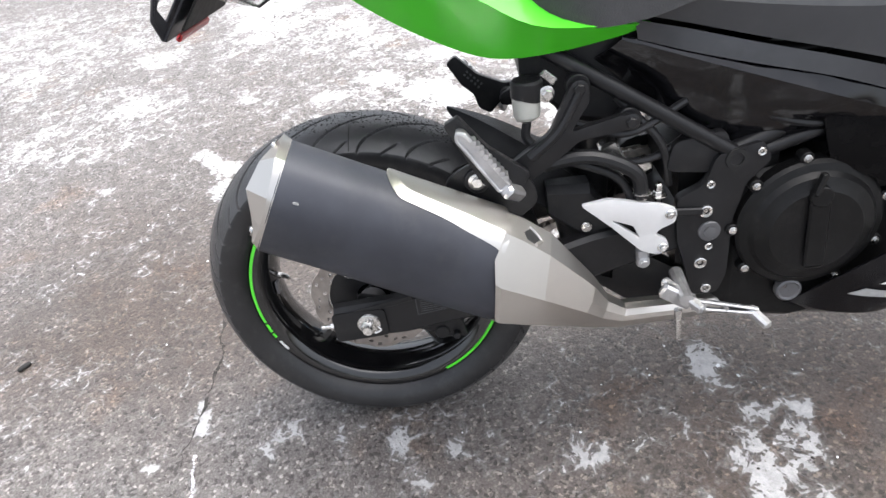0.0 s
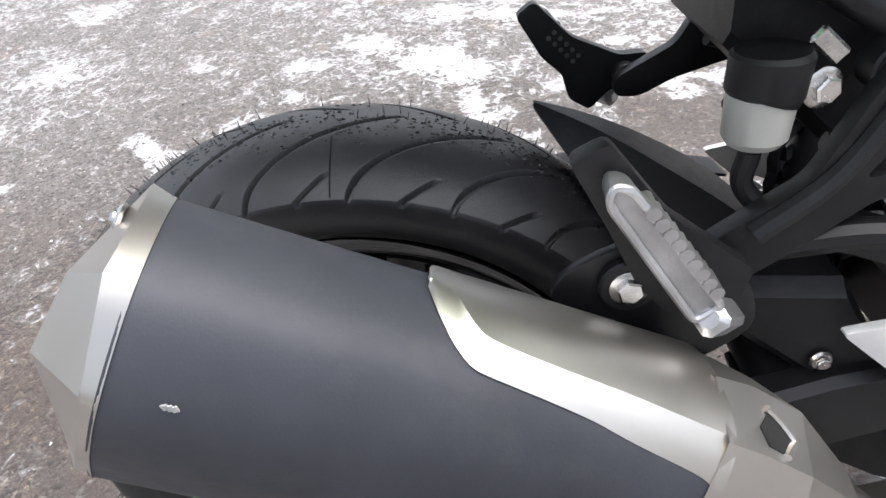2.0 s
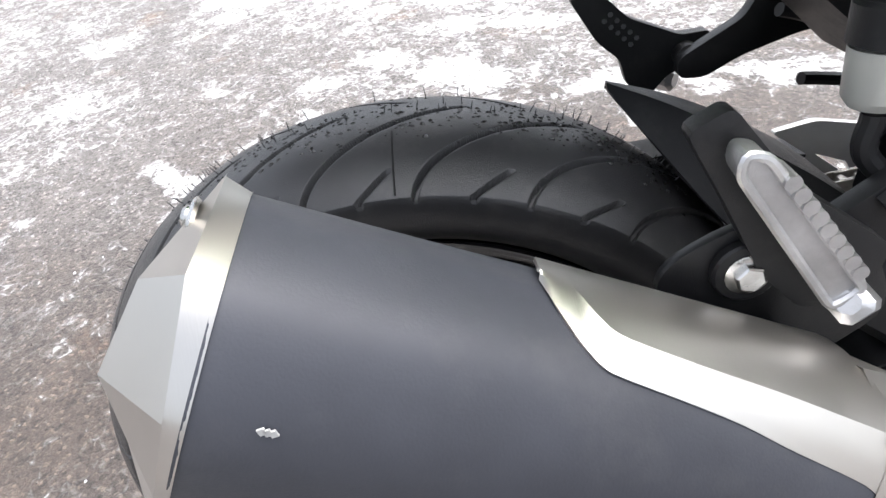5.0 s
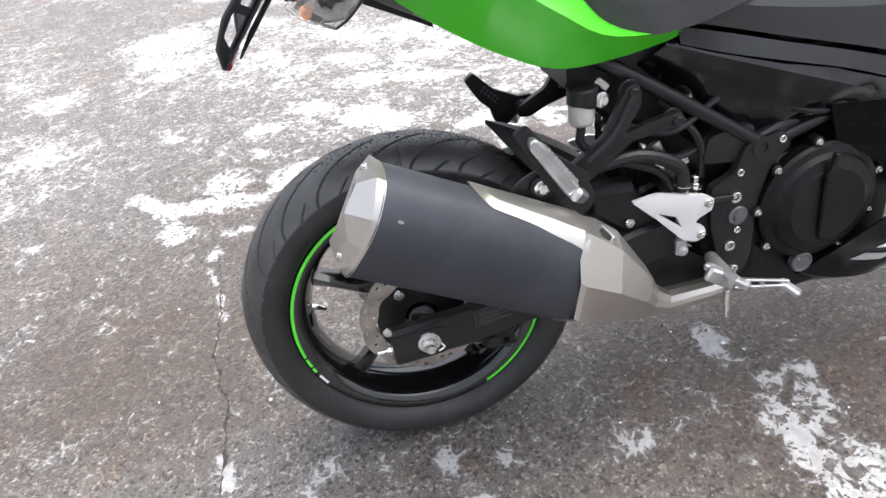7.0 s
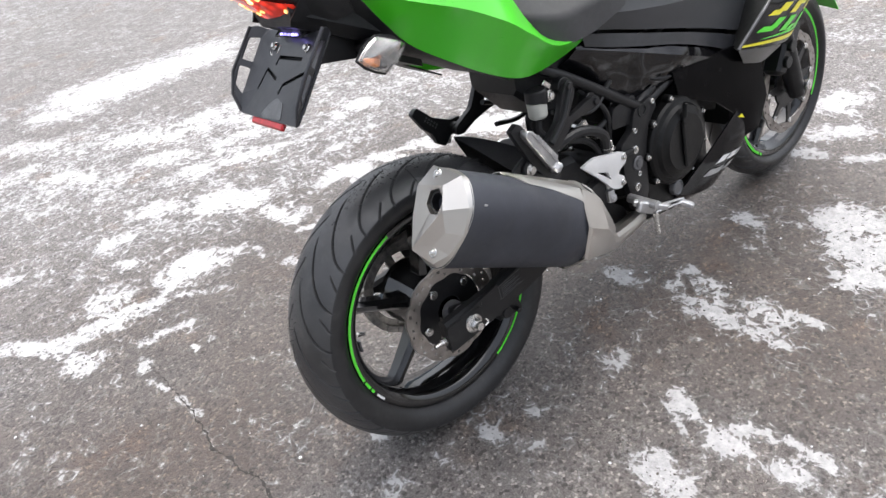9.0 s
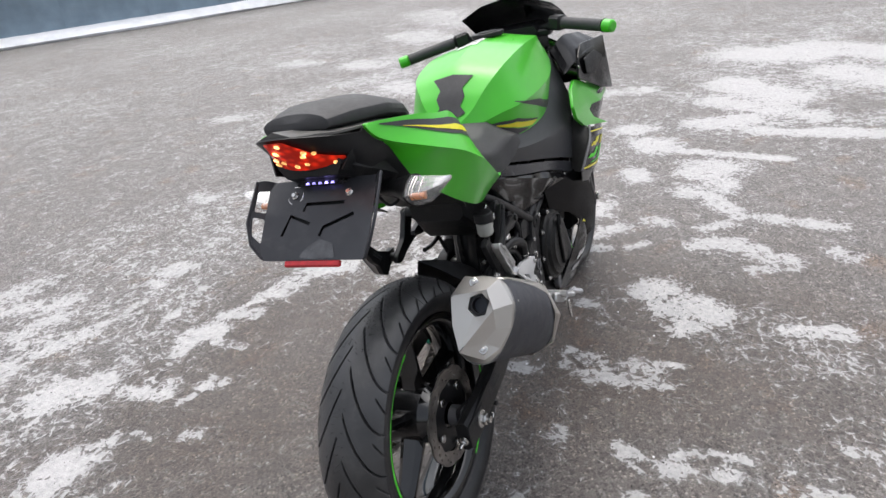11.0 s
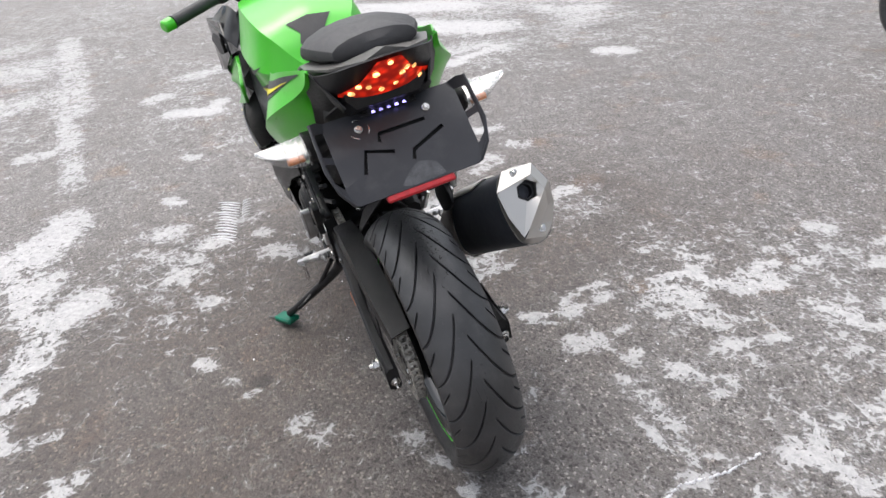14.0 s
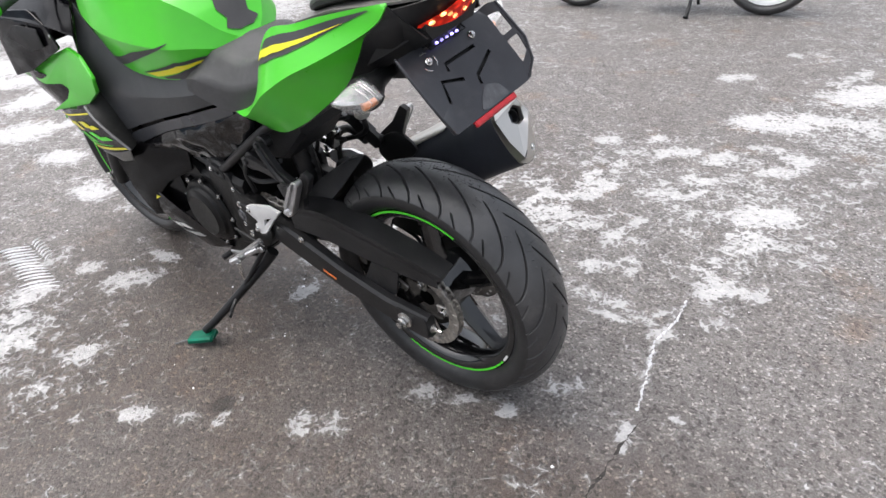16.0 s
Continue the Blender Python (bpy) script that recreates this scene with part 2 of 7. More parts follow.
SNOW_LEFT_REAR = [
    (-0.97, 2.55, -0.74, 2.42, 0.101, 0.85), (-0.39, 1.51, -0.36, 1.5, 0.062, 0.85), (-0.87, 2.29, -0.82, 2.29, 0.063, 0.8), (-0.25, 1.12, -0.21, 1.1, 0.083, 1.05), (-0.42, 1.35, -0.38, 1.3, 0.024, 0.85), (-0.33, 1.07, -0.36, 1.03, 0.022, 0.9), (0.21, 0.37, 0.21, 0.36, 0.023, 0.65), (-0.75, 1.59, -0.73, 1.58, 0.035, 0.8),
    (0.18, 0.4, 0.17, 0.39, 0.011, 0.9), (-0.35, 1, -0.18, 0.88, 0.013, 0.75), (-1.4, 2.23, -1.35, 2.23, 0.108, 0.9), (-0.53, 1.16, -0.5, 1.14, 0.063, 0.95), (-0.5, 1.05, -0.4, 1.01, 0.034, 1), (-0.59, 1.06, -0.54, 1.02, 0.032, 0.9), (0.15, 0.33, 0.11, 0.33, 0.026, 0.62), (-1.32, 1.66, -1.28, 1.65, 0.102, 0.9),
]
SNOW_REAR_LEFT = [
    (-0.45, 0.85, -0.36, 0.82, 0.015, 0.75), (-0.74, 1.1, -0.66, 0.92, 0.029, 0.75), (-0.82, 1.17, -0.62, 1.01, 0.031, 0.95), (-0.49, 0.85, -0.48, 0.84, 0.023, 0.85), (-0.39, 0.71, -0.39, 0.69, 0.01, 0.8), (-0.67, 0.92, -0.64, 0.88, 0.044, 0.8), (-0.52, 0.78, -0.53, 0.72, 0.012, 0.8), (-0.54, 0.69, -0.51, 0.6, 0.008, 0.85),
    (-1.18, 1.02, -1.09, 0.99, 0.018, 0.8), (-0.5, 0.55, -0.48, 0.44, 0.007, 0.88), (0.03, 0.13, 0, 0.11, 0.028, 0.7), (-0.05, 0.11, -0.1, 0.06, 0.013, 0.75), (-0.18, 0.05, -0.19, 0.05, 0.018, 0.7), (-0.46, 0.01, -0.45, -0.07, 0.005, 0.9), (-0.44, -0.01, -0.43, -0.08, 0.005, 0.9), (-0.24, -0.08, -0.28, -0.13, 0.024, 0.6),
]
SNOW_REAR = [
    (-0.13, -0.08, -0.13, -0.11, 0.012, 0.68), (-0.52, -0.15, -0.53, -0.15, 0.011, 0.9), (-0.42, -0.18, -0.37, -0.39, 0.006, 1), (-0.02, -0.12, -0.01, -0.14, 0.018, 0.75), (0.1, -0.15, 0.1, -0.17, 0.011, 0.6), (0.02, -0.2, 0.04, -0.23, 0.012, 0.75), (-0.37, -0.42, -0.38, -0.43, 0.024, 1), (-0.37, -0.47, -0.37, -0.59, 0.006, 0.9),
    (-0.46, -0.53, -0.48, -0.55, 0.025, 0.65), (-0.32, -0.48, -0.36, -0.55, 0.01, 0.8), (-0.25, -0.46, -0.33, -0.45, 0.016, 0.85), (-0.16, -0.42, -0.27, -0.42, 0.014, 0.85), (-0.51, -0.73, -0.52, -0.73, 0.036, 0.85), (-0.19, -0.51, -0.22, -0.48, 0.018, 0.85), (-0.41, -0.69, -0.43, -0.71, 0.04, 0.95), (-0.09, -0.48, -0.17, -0.49, 0.034, 0.9),
]
SNOW_BEHIND = [
    (-0.02, -0.46, -0.05, -0.52, 0.018, 0.78), (-0.35, -0.77, -0.4, -0.75, 0.027, 0.8), (-0.17, -0.67, -0.18, -0.69, 0.022, 0.85), (-0.39, -0.96, -0.51, -1.05, 0.05, 0.6), (-0.07, -0.63, -0.09, -0.64, 0.039, 0.95), (-0.15, -0.72, -0.16, -0.72, 0.024, 0.9), (0.34, -0.18, 0.34, -0.2, 0.022, 0.85), (-0.38, -1.03, -0.42, -1.06, 0.045, 0.85),
    (0.07, -0.52, 0.05, -0.52, 0.013, 0.9), (0.16, -0.43, 0.15, -0.49, 0.039, 0.95), (0.06, -0.57, 0.02, -0.54, 0.022, 0.8), (-0.37, -1.18, -0.45, -1.23, 0.074, 0.95), (-0.04, -0.76, -0.05, -0.78, 0.019, 0.75), (-0.23, -1.11, -0.27, -1.12, 0.05, 0.8), (-0.56, -1.62, -0.63, -1.64, 0.04, 0.7), (-0.03, -0.82, -0.07, -0.97, 0.021, 0.9),
]
SNOW_REAR_RIGHT = [
    (0.38, -0.19, 0.37, -0.21, 0.016, 0.7), (-0.36, -1.38, -0.4, -1.39, 0.084, 0.6), (0.16, -0.58, 0.16, -0.61, 0.022, 0.85), (-0.34, -1.57, -0.4, -1.64, 0.051, 0.8), (-0.14, -1.21, -0.17, -1.29, 0.024, 0.8), (-0.4, -1.73, -0.41, -1.76, 0.075, 0.8), (-0.59, -2.16, -0.61, -2.17, 0.039, 0.9), (0.3, -0.4, 0.28, -0.43, 0.009, 0.85),
    (0.05, -0.92, 0, -0.99, 0.02, 0.65), (-0.11, -1.35, -0.17, -1.37, 0.045, 0.85), (0.34, -0.37, 0.33, -0.4, 0.026, 0.85), (-0, -1.17, -0.08, -1.19, 0.046, 0.8), (0.18, -0.75, 0.04, -0.87, 0.037, 0.65), (-0.22, -1.79, -0.29, -1.79, 0.036, 0.7), (-0.11, -1.56, -0.15, -1.63, 0.053, 0.85), (0.31, -0.49, 0.34, -0.65, 0.029, 0.8),
]
SNOW_RIGHT_REAR = [
    (-0.34, -2.22, -0.57, -2.24, 0.07, 0.9), (-0.41, -2.58, -0.49, -2.71, 0.114, 1), (-0.14, -2.06, -0.25, -2.09, 0.098, 0.95), (0.25, -0.83, 0.2, -0.88, 0.059, 0.85), (-0.31, -2.78, -0.41, -3, 0.045, 0.8), (0.16, -1.21, 0.21, -1.35, 0.027, 0.75), (0.36, -0.51, 0.39, -0.57, 0.018, 0.95), (0.09, -1.55, -0.02, -1.61, 0.041, 0.8),
    (0.22, -1.11, 0.16, -1.16, 0.058, 0.85), (0.27, -0.96, 0.16, -1.05, 0.037, 0.8), (0.34, -0.7, 0.33, -0.7, 0.013, 0.7), (0.25, -1.18, 0.24, -1.24, 0.03, 0.9), (0.33, -0.83, 0.33, -0.99, 0.026, 0.9), (0.18, -1.67, 0.16, -1.69, 0.032, 0.8), (0.4, -0.55, 0.4, -0.68, 0.014, 0.95), (-0.02, -3.17, -0.16, -3.26, 0.034, 0.8),
]
SNOW_RIGHT = [
    (0.29, -1.35, 0.19, -1.37, 0.033, 0.7), (0.16, -2.63, 0.11, -2.68, 0.058, 0.9), (0.36, -1.54, 0.34, -1.57, 0.038, 0.9), (0.63, -0.39, 0.65, -0.46, 0.016, 0.65), (0.65, -0.32, 0.67, -0.36, 0.035, 0.85), (1.15, -1.19, 1.14, -1.21, 0.01, 0.85), (0.64, -0.21, 0.64, -0.28, 0.03, 0.85), (1.06, -0.78, 1.08, -0.96, 0.037, 1),
    (0.76, -0.34, 0.76, -0.5, 0.015, 0.75), (2.95, -2.39, 2.91, -2.44, 0.104, 1), (0.99, -0.47, 1.01, -0.49, 0.044, 1), (0.72, -0.18, 0.7, -0.42, 0.035, 0.75), (1.69, -0.97, 1.67, -1.01, 0.054, 0.8), (0.67, -0.13, 0.75, -0.14, 0.02, 0.75), (1.45, -0.67, 1.52, -0.82, 0.035, 0.75), (1.12, -0.43, 1.11, -0.54, 0.076, 1.05),
]
SNOW_RIGHT_NEAR = [
    (1.19, -0.46, 1.16, -0.54, 0.049, 1), (4.69, -2.79, 4.37, -3.12, 0.183, 0.65), (1.65, -0.63, 1.58, -0.81, 0.065, 0.78), (6.01, -2.74, 5.02, -3.46, 0.179, 0.65), (3.46, -1.45, 3.6, -1.79, 0.077, 0.8), (1.2, -0.34, 1.24, -0.38, 0.073, 1.1), (1.99, -0.67, 1.95, -1.02, 0.047, 0.8), (0.77, -0.12, 0.76, -0.16, 0.006, 0.8),
    (1.65, -0.48, 1.69, -0.6, 0.061, 0.9), (1.81, -0.46, 1.89, -0.58, 0.038, 0.8), (2.2, -0.49, 1.99, -0.61, 0.061, 0.8), (5.11, -1.27, 4.32, -2.02, 0.274, 0.85), (3.36, -0.72, 3.36, -1.32, 0.088, 0.95), (0.96, -0.11, 0.94, -0.21, 0.013, 0.6), (2.26, -0.39, 2.39, -0.53, 0.087, 0.8), (2.63, -0.45, 2.67, -0.49, 0.146, 0.8),
]
SNOW_RIGHT_FRONT = [
    (6.22, -1.13, 5.49, -2.23, 0.318, 0.85), (1.07, -0.11, 1.07, -0.14, 0.03, 0.95), (1.55, -0.19, 1.61, -0.25, 0.023, 0.8), (1.86, -0.24, 1.84, -0.28, 0.058, 0.8), (2.54, -0.35, 2.43, -0.53, 0.08, 0.8), (5.9, -0.64, 5.86, -0.96, 0.386, 0.9), (4.66, -0.49, 4.27, -0.81, 0.251, 0.85), (3.51, -0.35, 3.63, -0.61, 0.126, 0.9),
    (2.92, -0.28, 2.84, -0.82, 0.048, 0.9), (4.12, -0.38, 3.76, -0.98, 0.143, 0.75), (1.52, -0.06, 1.53, -0.1, 0.032, 0.8), (3.02, -0.1, 2.98, -0.15, 0.139, 0.9), (2.48, -0.06, 2.42, -0.1, 0.078, 0.9), (1.66, -0.02, 1.77, -0.14, 0.052, 0.9),
]
SNOW_LINE = [
    (1.94, 1.18, 1.6, 1.34, 0.023, 0.84), (1.6, 1.34, 1.33, 1.23, 0.038, 0.84), (1.33, 1.23, 1, 1.14, 0.034, 0.84), (1, 1.14, 0.77, 1.17, 0.026, 0.84), (0.77, 1.17, 0.51, 1.22, 0.02, 0.84), (0.51, 1.22, 0.36, 1.25, 0.025, 0.84),
]
SNOW_ALL = SNOW_LINE + SNOW_AHEAD + SNOW_AHEAD_LEFT + SNOW_LEFT_FRONT + SNOW_LEFT + SNOW_LEFT_NEAR + SNOW_LEFT_REAR + SNOW_REAR_LEFT + SNOW_REAR + SNOW_BEHIND + SNOW_REAR_RIGHT + SNOW_RIGHT_REAR + SNOW_RIGHT + SNOW_RIGHT_NEAR + SNOW_RIGHT_FRONT
# loosely strewn fields: centre, reach along x and y, cover
SNOW_FIELDS = [
    (-0.10, -1.20, 0.75, 0.60, 0.38), (0.15, 1.65, 0.85, 0.50, 0.46), (-0.35, 2.35, 0.80, 0.55, 0.50), (-1.40, 1.55, 0.50, 0.40, 0.46),
    (4.60, -1.70, 1.60, 2.00, 0.50), (6.50, -2.20, 1.60, 2.50, 0.47), (1.25, 0.75, 0.50, 0.35, 0.34), (1.25, 2.00, 0.70, 0.75, 0.42), (5.20, 2.60, 2.60, 1.40, 0.47), (3.40, 0.30, 1.20, 0.60, 0.34),
    (-0.80, -2.20, 0.60, 0.50, 0.48), (-2.5, 2.6, 1.2, 0.9, 0.5), (1.0, -0.75, 0.20, 0.30, 0.42),
]


def snow_cover(X, Y):
    cover = np.zeros_like(X)
    for x0, y0, x1, y1, half, amount in SNOW_ALL:
        dx, dy = x1 - x0, y1 - y0
        u = np.clip(((X - x0) * dx + (Y - y0) * dy) / max(dx * dx + dy * dy, 1e-6), 0, 1)
        d = np.hypot(X - x0 - u * dx, Y - y0 - u * dy)
        cover = np.maximum(cover, amount * np.clip(1.35 - 0.7 * d / half, 0, 1))
    # less trodden ahead of the machine
    cover = cover * (1 + 0.25 * np.clip((X - 1.6) / 1.4, 0, 1) * np.clip((0.9 - Y) / 0.4, 0, 1))
    for x0, y0, rx, ry, amount in SNOW_FIELDS:
        d = np.hypot((X - x0) / rx, (Y - y0) / ry)
        # the wide fields lie in drawn-out patches
        patch = np.sin(2.3 * X + 3.9 * Y + 0.8 * np.sin(1.7 * X)) * np.sin(3.1 * X - 1.4 * Y + np.sin(2.1 * Y)) + 0.5 * np.sin(6.3 * X + 2.0 * Y) * np.sin(5.2 * Y - 2.4 * X)
        lumps = 1.0 + 0.42 * patch * min(1.0, max(0.0, (min(rx, ry) - 0.9) / 0.4))
        cover = np.maximum(cover, amount * lumps * np.clip(2.0 - 1.4 * d, 0, 1))
    # thin scattered remains, more of them away from the machine
    away = np.clip((np.hypot(X - 0.5, Y - 0.0) - 0.9) / 2.5, 0, 1)
    far = np.clip((np.hypot(X, Y) - 4.0) / 4.0, 0, 1)
    wide = 0.5 + 0.5 * np.sin(1.1 * X + 0.7 * Y + 0.5) * np.sin(0.6 * X - 1.3 * Y + 1.0)
    return np.maximum(cover, 0.06 + 0.16 * away + 0.26 * far * wide)


def build_ground():
    gx, gy = graded(-1.6, 2.6, 0.0125, 420), graded(-1.7, 2.2, 0.0125, 420)
    X, Y = np.meshgrid(gx, gy, indexing="ij")
    near = np.clip(1 - np.hypot(X, Y) / 12, 0, 1)
    Z = near * 0.0015 * (np.sin(5.1 * X + 1.7 * Y) + np.sin(3.3 * Y - 2.1 * X)) - 0.007
    nx, ny = X.shape
    idx = np.arange(nx * ny).reshape(nx, ny)
    faces = np.stack([idx[:-1, :-1], idx[1:, :-1], idx[1:, 1:], idx[:-1, 1:]], -1).reshape(-1, 4)
    me = bpy.data.meshes.new("ground")
    me.from_pydata(np.stack([X, Y, Z], -1).reshape(-1, 3).tolist(), [], faces.tolist())
    a = me.attributes.new("snow", "FLOAT", "POINT")
    a.data.foreach_set("value", snow_cover(X, Y).reshape(-1).astype(np.float32))
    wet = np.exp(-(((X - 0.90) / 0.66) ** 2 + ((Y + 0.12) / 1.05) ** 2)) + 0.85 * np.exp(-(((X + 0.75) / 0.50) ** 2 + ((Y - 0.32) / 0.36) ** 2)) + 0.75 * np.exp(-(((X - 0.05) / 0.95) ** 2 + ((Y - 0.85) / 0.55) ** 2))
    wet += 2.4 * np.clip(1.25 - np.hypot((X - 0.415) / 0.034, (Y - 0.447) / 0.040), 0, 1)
    b = me.attributes.new("damp", "FLOAT", "POINT")
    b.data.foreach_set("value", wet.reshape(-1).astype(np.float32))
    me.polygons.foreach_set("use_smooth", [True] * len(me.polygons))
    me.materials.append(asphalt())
    return tagged(new("ground", me), "old grey asphalt with damp patches and trodden snow", "ground", kind="structure")


def asphalt():
    m, nodes, links, p = shader("asphalt_with_snow")
    math_ = lambda op, a, b=None: _math(nodes, links, op, a, b)
    unit = lambda v: math_("MINIMUM", math_("MAXIMUM", v, 0.0), 1.0)
    tc = nodes.new("ShaderNodeTexCoord")
    # chippings in the binder
    stones = nodes.new("ShaderNodeTexVoronoi")
    stones.inputs["Scale"].default_value = 150
    rough_edge = noise_node(nodes, links, 170, 3, 0.6)
    shaken = nodes.new("ShaderNodeMixRGB")
    shaken.inputs["Fac"].default_value = 0.010
    links.new(tc.outputs["Object"], shaken.inputs["Color1"])
    links.new(rough_edge.outputs["Color"], shaken.inputs["Color2"])
    links.new(shaken.outputs["Color"], stones.inputs["Vector"])
    tone = nodes.new("ShaderNodeSeparateColor")
    links.new(stones.outputs["Color"], tone.inputs["Color"])
    stone = ramp_node(nodes, links, tone.outputs["Red"], [(0.0, (0.026, 0.024, 0.023)), (0.10, (0.040, 0.037, 0.035)), (0.18, (0.082, 0.078, 0.076)), (0.78, (0.108, 0.104, 0.102)), (0.90, (0.150, 0.146, 0.142)), (0.98, (0.23, 0.225, 0.215))])
    grit = noise_node(nodes, links, 260, 6, 0.78)
    gritc = ramp_node(nodes, links, grit.outputs["Fac"], [(0.33, (0.26, 0.245, 0.235)), (0.40, (0.95, 0.94, 0.93)), (0.62, (1.10, 1.10, 1.10)), (0.72, (1.50, 1.50, 1.50))])
    mottle = noise_node(nodes, links, 11, 10, 0.74)
    mottlec = ramp_node(nodes, links, mottle.outputs["Fac"], [(0.28, (0.66, 0.64, 0.63)), (0.5, (0.98, 0.97, 0.97)), (0.72, (1.34, 1.34, 1.34))])
    gaps = nodes.new("ShaderNodeTexVoronoi")
    gaps.feature = "DISTANCE_TO_EDGE"
    gaps.inputs["Scale"].default_value = 150
    links.new(shaken.outputs["Color"], gaps.inputs["Vector"])
    binder = ramp_node(nodes, links, gaps.outputs["Distance"], [(0.02, (0.60, 0.57, 0.54)), (0.16, (1.08, 1.08, 1.08))])
    colour = stone.outputs["Color"]
    for other in (binder, gritc, mottlec):
        mul = nodes.new("ShaderNodeMixRGB")
        mul.blend_type, mul.inputs["Fac"].default_value = "MULTIPLY", 1.0
        links.new(colour, mul.inputs["Color1"])
        links.new(other.outputs["Color"], mul.inputs["Color2"])
        colour = mul.outputs["Color"]
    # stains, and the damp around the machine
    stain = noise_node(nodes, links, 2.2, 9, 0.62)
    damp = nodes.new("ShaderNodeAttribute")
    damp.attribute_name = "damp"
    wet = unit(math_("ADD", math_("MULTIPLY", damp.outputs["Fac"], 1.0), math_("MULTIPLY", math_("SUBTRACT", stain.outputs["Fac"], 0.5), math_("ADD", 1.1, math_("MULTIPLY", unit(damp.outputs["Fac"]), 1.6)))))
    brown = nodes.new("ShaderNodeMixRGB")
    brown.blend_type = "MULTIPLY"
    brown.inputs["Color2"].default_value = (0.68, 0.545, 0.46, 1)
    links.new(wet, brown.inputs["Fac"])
    links.new(colour, brown.inputs["Color1"])
    rusty = noise_node(nodes, links, 3.4, 6, 0.6)
    rust = nodes.new("ShaderNodeMixRGB")
    rust.blend_type = "MULTIPLY"
    rust.inputs["Color2"].default_value = (1.16, 0.90, 0.70, 1)
    links.new(unit(math_("MULTIPLY", math_("SUBTRACT", rusty.outputs["Fac"], 0.585), 7.0)), rust.inputs["Fac"])
    links.new(brown.outputs["Color"], rust.inputs["Color1"])
    # dry asphalt away from it, its colour also lightened to stand for far haze
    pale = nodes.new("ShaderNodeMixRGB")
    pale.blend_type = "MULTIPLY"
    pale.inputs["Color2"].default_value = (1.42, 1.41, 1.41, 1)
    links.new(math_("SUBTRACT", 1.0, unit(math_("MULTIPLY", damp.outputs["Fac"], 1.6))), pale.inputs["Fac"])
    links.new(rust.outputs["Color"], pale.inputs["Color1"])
    # a shallow hole with dark wet dirt in it
    hole = nodes.new("ShaderNodeMixRGB")
    hole.blend_type = "MULTIPLY"
    hole.inputs["Color2"].default_value = (0.36, 0.34, 0.33, 1)
    links.new(unit(math_("MULTIPLY", math_("SUBTRACT", math_("ADD", damp.outputs["Fac"], math_("MULTIPLY", mottle.outputs["Fac"], 1.2)), 2.3), 3.0)), hole.inputs["Fac"])
    links.new(pale.outputs["Color"], hole.inputs["Color1"])
    # snow: trodden lumps with ragged rims, threads of it between them
    cover = nodes.new("ShaderNodeAttribute")
    cover.attribute_name = "snow"
    bend = nodes.new("ShaderNodeMixRGB")
    bend.inputs["Fac"].default_value = 0.05
    warp = noise_node(nodes, links, 14, 3, 0.5)
    links.new(tc.outputs["Object"], bend.inputs["Color1"])
    links.new(warp.outputs["Color"], bend.inputs["Color2"])
    broad = noise_node(nodes, links, 9, 3, 0.5)
    lace = noise_node(nodes, links, 27, 4, 0.55)
    lace.inputs["Distortion"].default_value = 0.8
    fine = noise_node(nodes, links, 85, 7, 0.66)
    fine.inputs["Distortion"].default_value = 0.5
    for n in (broad, lace, fine):
        links.new(bend.outputs["Color"], n.inputs["Vector"])
    field = math_("ADD", math_("MULTIPLY", broad.outputs["Fac"], 0.26), math_("MULTIPLY", lace.outputs["Fac"], 0.70))
    field = math_("ADD", field, math_("MULTIPLY", fine.outputs["Fac"], 0.48))
    drift = noise_node(nodes, links, 2.6, 4, 0.6)
    field = math_("ADD", field, math_("MULTIPLY", math_("SUBTRACT", drift.outputs["Fac"], 0.5), 0.26))
    flakes = nodes.new("ShaderNodeTexVoronoi")
    flakes.feature = "DISTANCE_TO_EDGE"
    flakes.inputs["Scale"].default_value = 34
    links.new(bend.outputs["Color"], flakes.inputs["Vector"])
    strings = unit(math_("SUBTRACT", 1.0, math_("MULTIPLY", flakes.outputs["Distance"], 7.0)))
    field = math_("ADD", field, math_("SUBTRACT", math_("MULTIPLY", strings, 0.10), 0.03))
    level = math_("SUBTRACT", math_("ADD", field, math_("MULTIPLY", cover.outputs["Fac"], 0.335)), 0.918)
    solid = unit(math_("MULTIPLY", level, 42.0))
    film = unit(math_("MULTIPLY", math_("ADD", level, 0.12), 8.0))
    mask = math_("MAXIMUM", solid, math_("MULTIPLY", film, 0.28))
    worn = noise_node(nodes, links, 60, 6, 0.7)
    snowc = ramp_node(nodes, links, worn.outputs["Fac"], [(0.28, (0.27, 0.268, 0.268)), (0.60, (0.425, 0.423, 0.425))])
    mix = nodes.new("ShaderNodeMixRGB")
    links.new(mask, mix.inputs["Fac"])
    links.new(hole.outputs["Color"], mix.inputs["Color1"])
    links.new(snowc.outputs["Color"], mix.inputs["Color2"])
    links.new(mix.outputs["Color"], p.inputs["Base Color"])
    rough = math_("ADD", 0.58, math_("MULTIPLY", wet, -0.22))
    rough = math_("MAXIMUM", rough, math_("MULTIPLY", mask, 0.75))
    links.new(rough, p.inputs["Roughness"])
    p.inputs["Specular IOR Level"].default_value = 0.55
    height = math_("ADD", math_("MULTIPLY", stones.outputs["Distance"], -0.35), math_("MULTIPLY", grit.outputs["Fac"], 0.4))
    height = math_("ADD", height, math_("MULTIPLY", mottle.outputs["Fac"], 0.5))
    height = math_("ADD", height, math_("MULTIPLY", mask, 1.0))
    bump = nodes.new("ShaderNodeBump")
    bump.inputs["Strength"].default_value, bump.inputs["Distance"].default_value = 0.85, 0.006
    links.new(height, bump.inputs["Height"])
    links.new(bump.outputs["Normal"], p.inputs["Normal"])
    return m


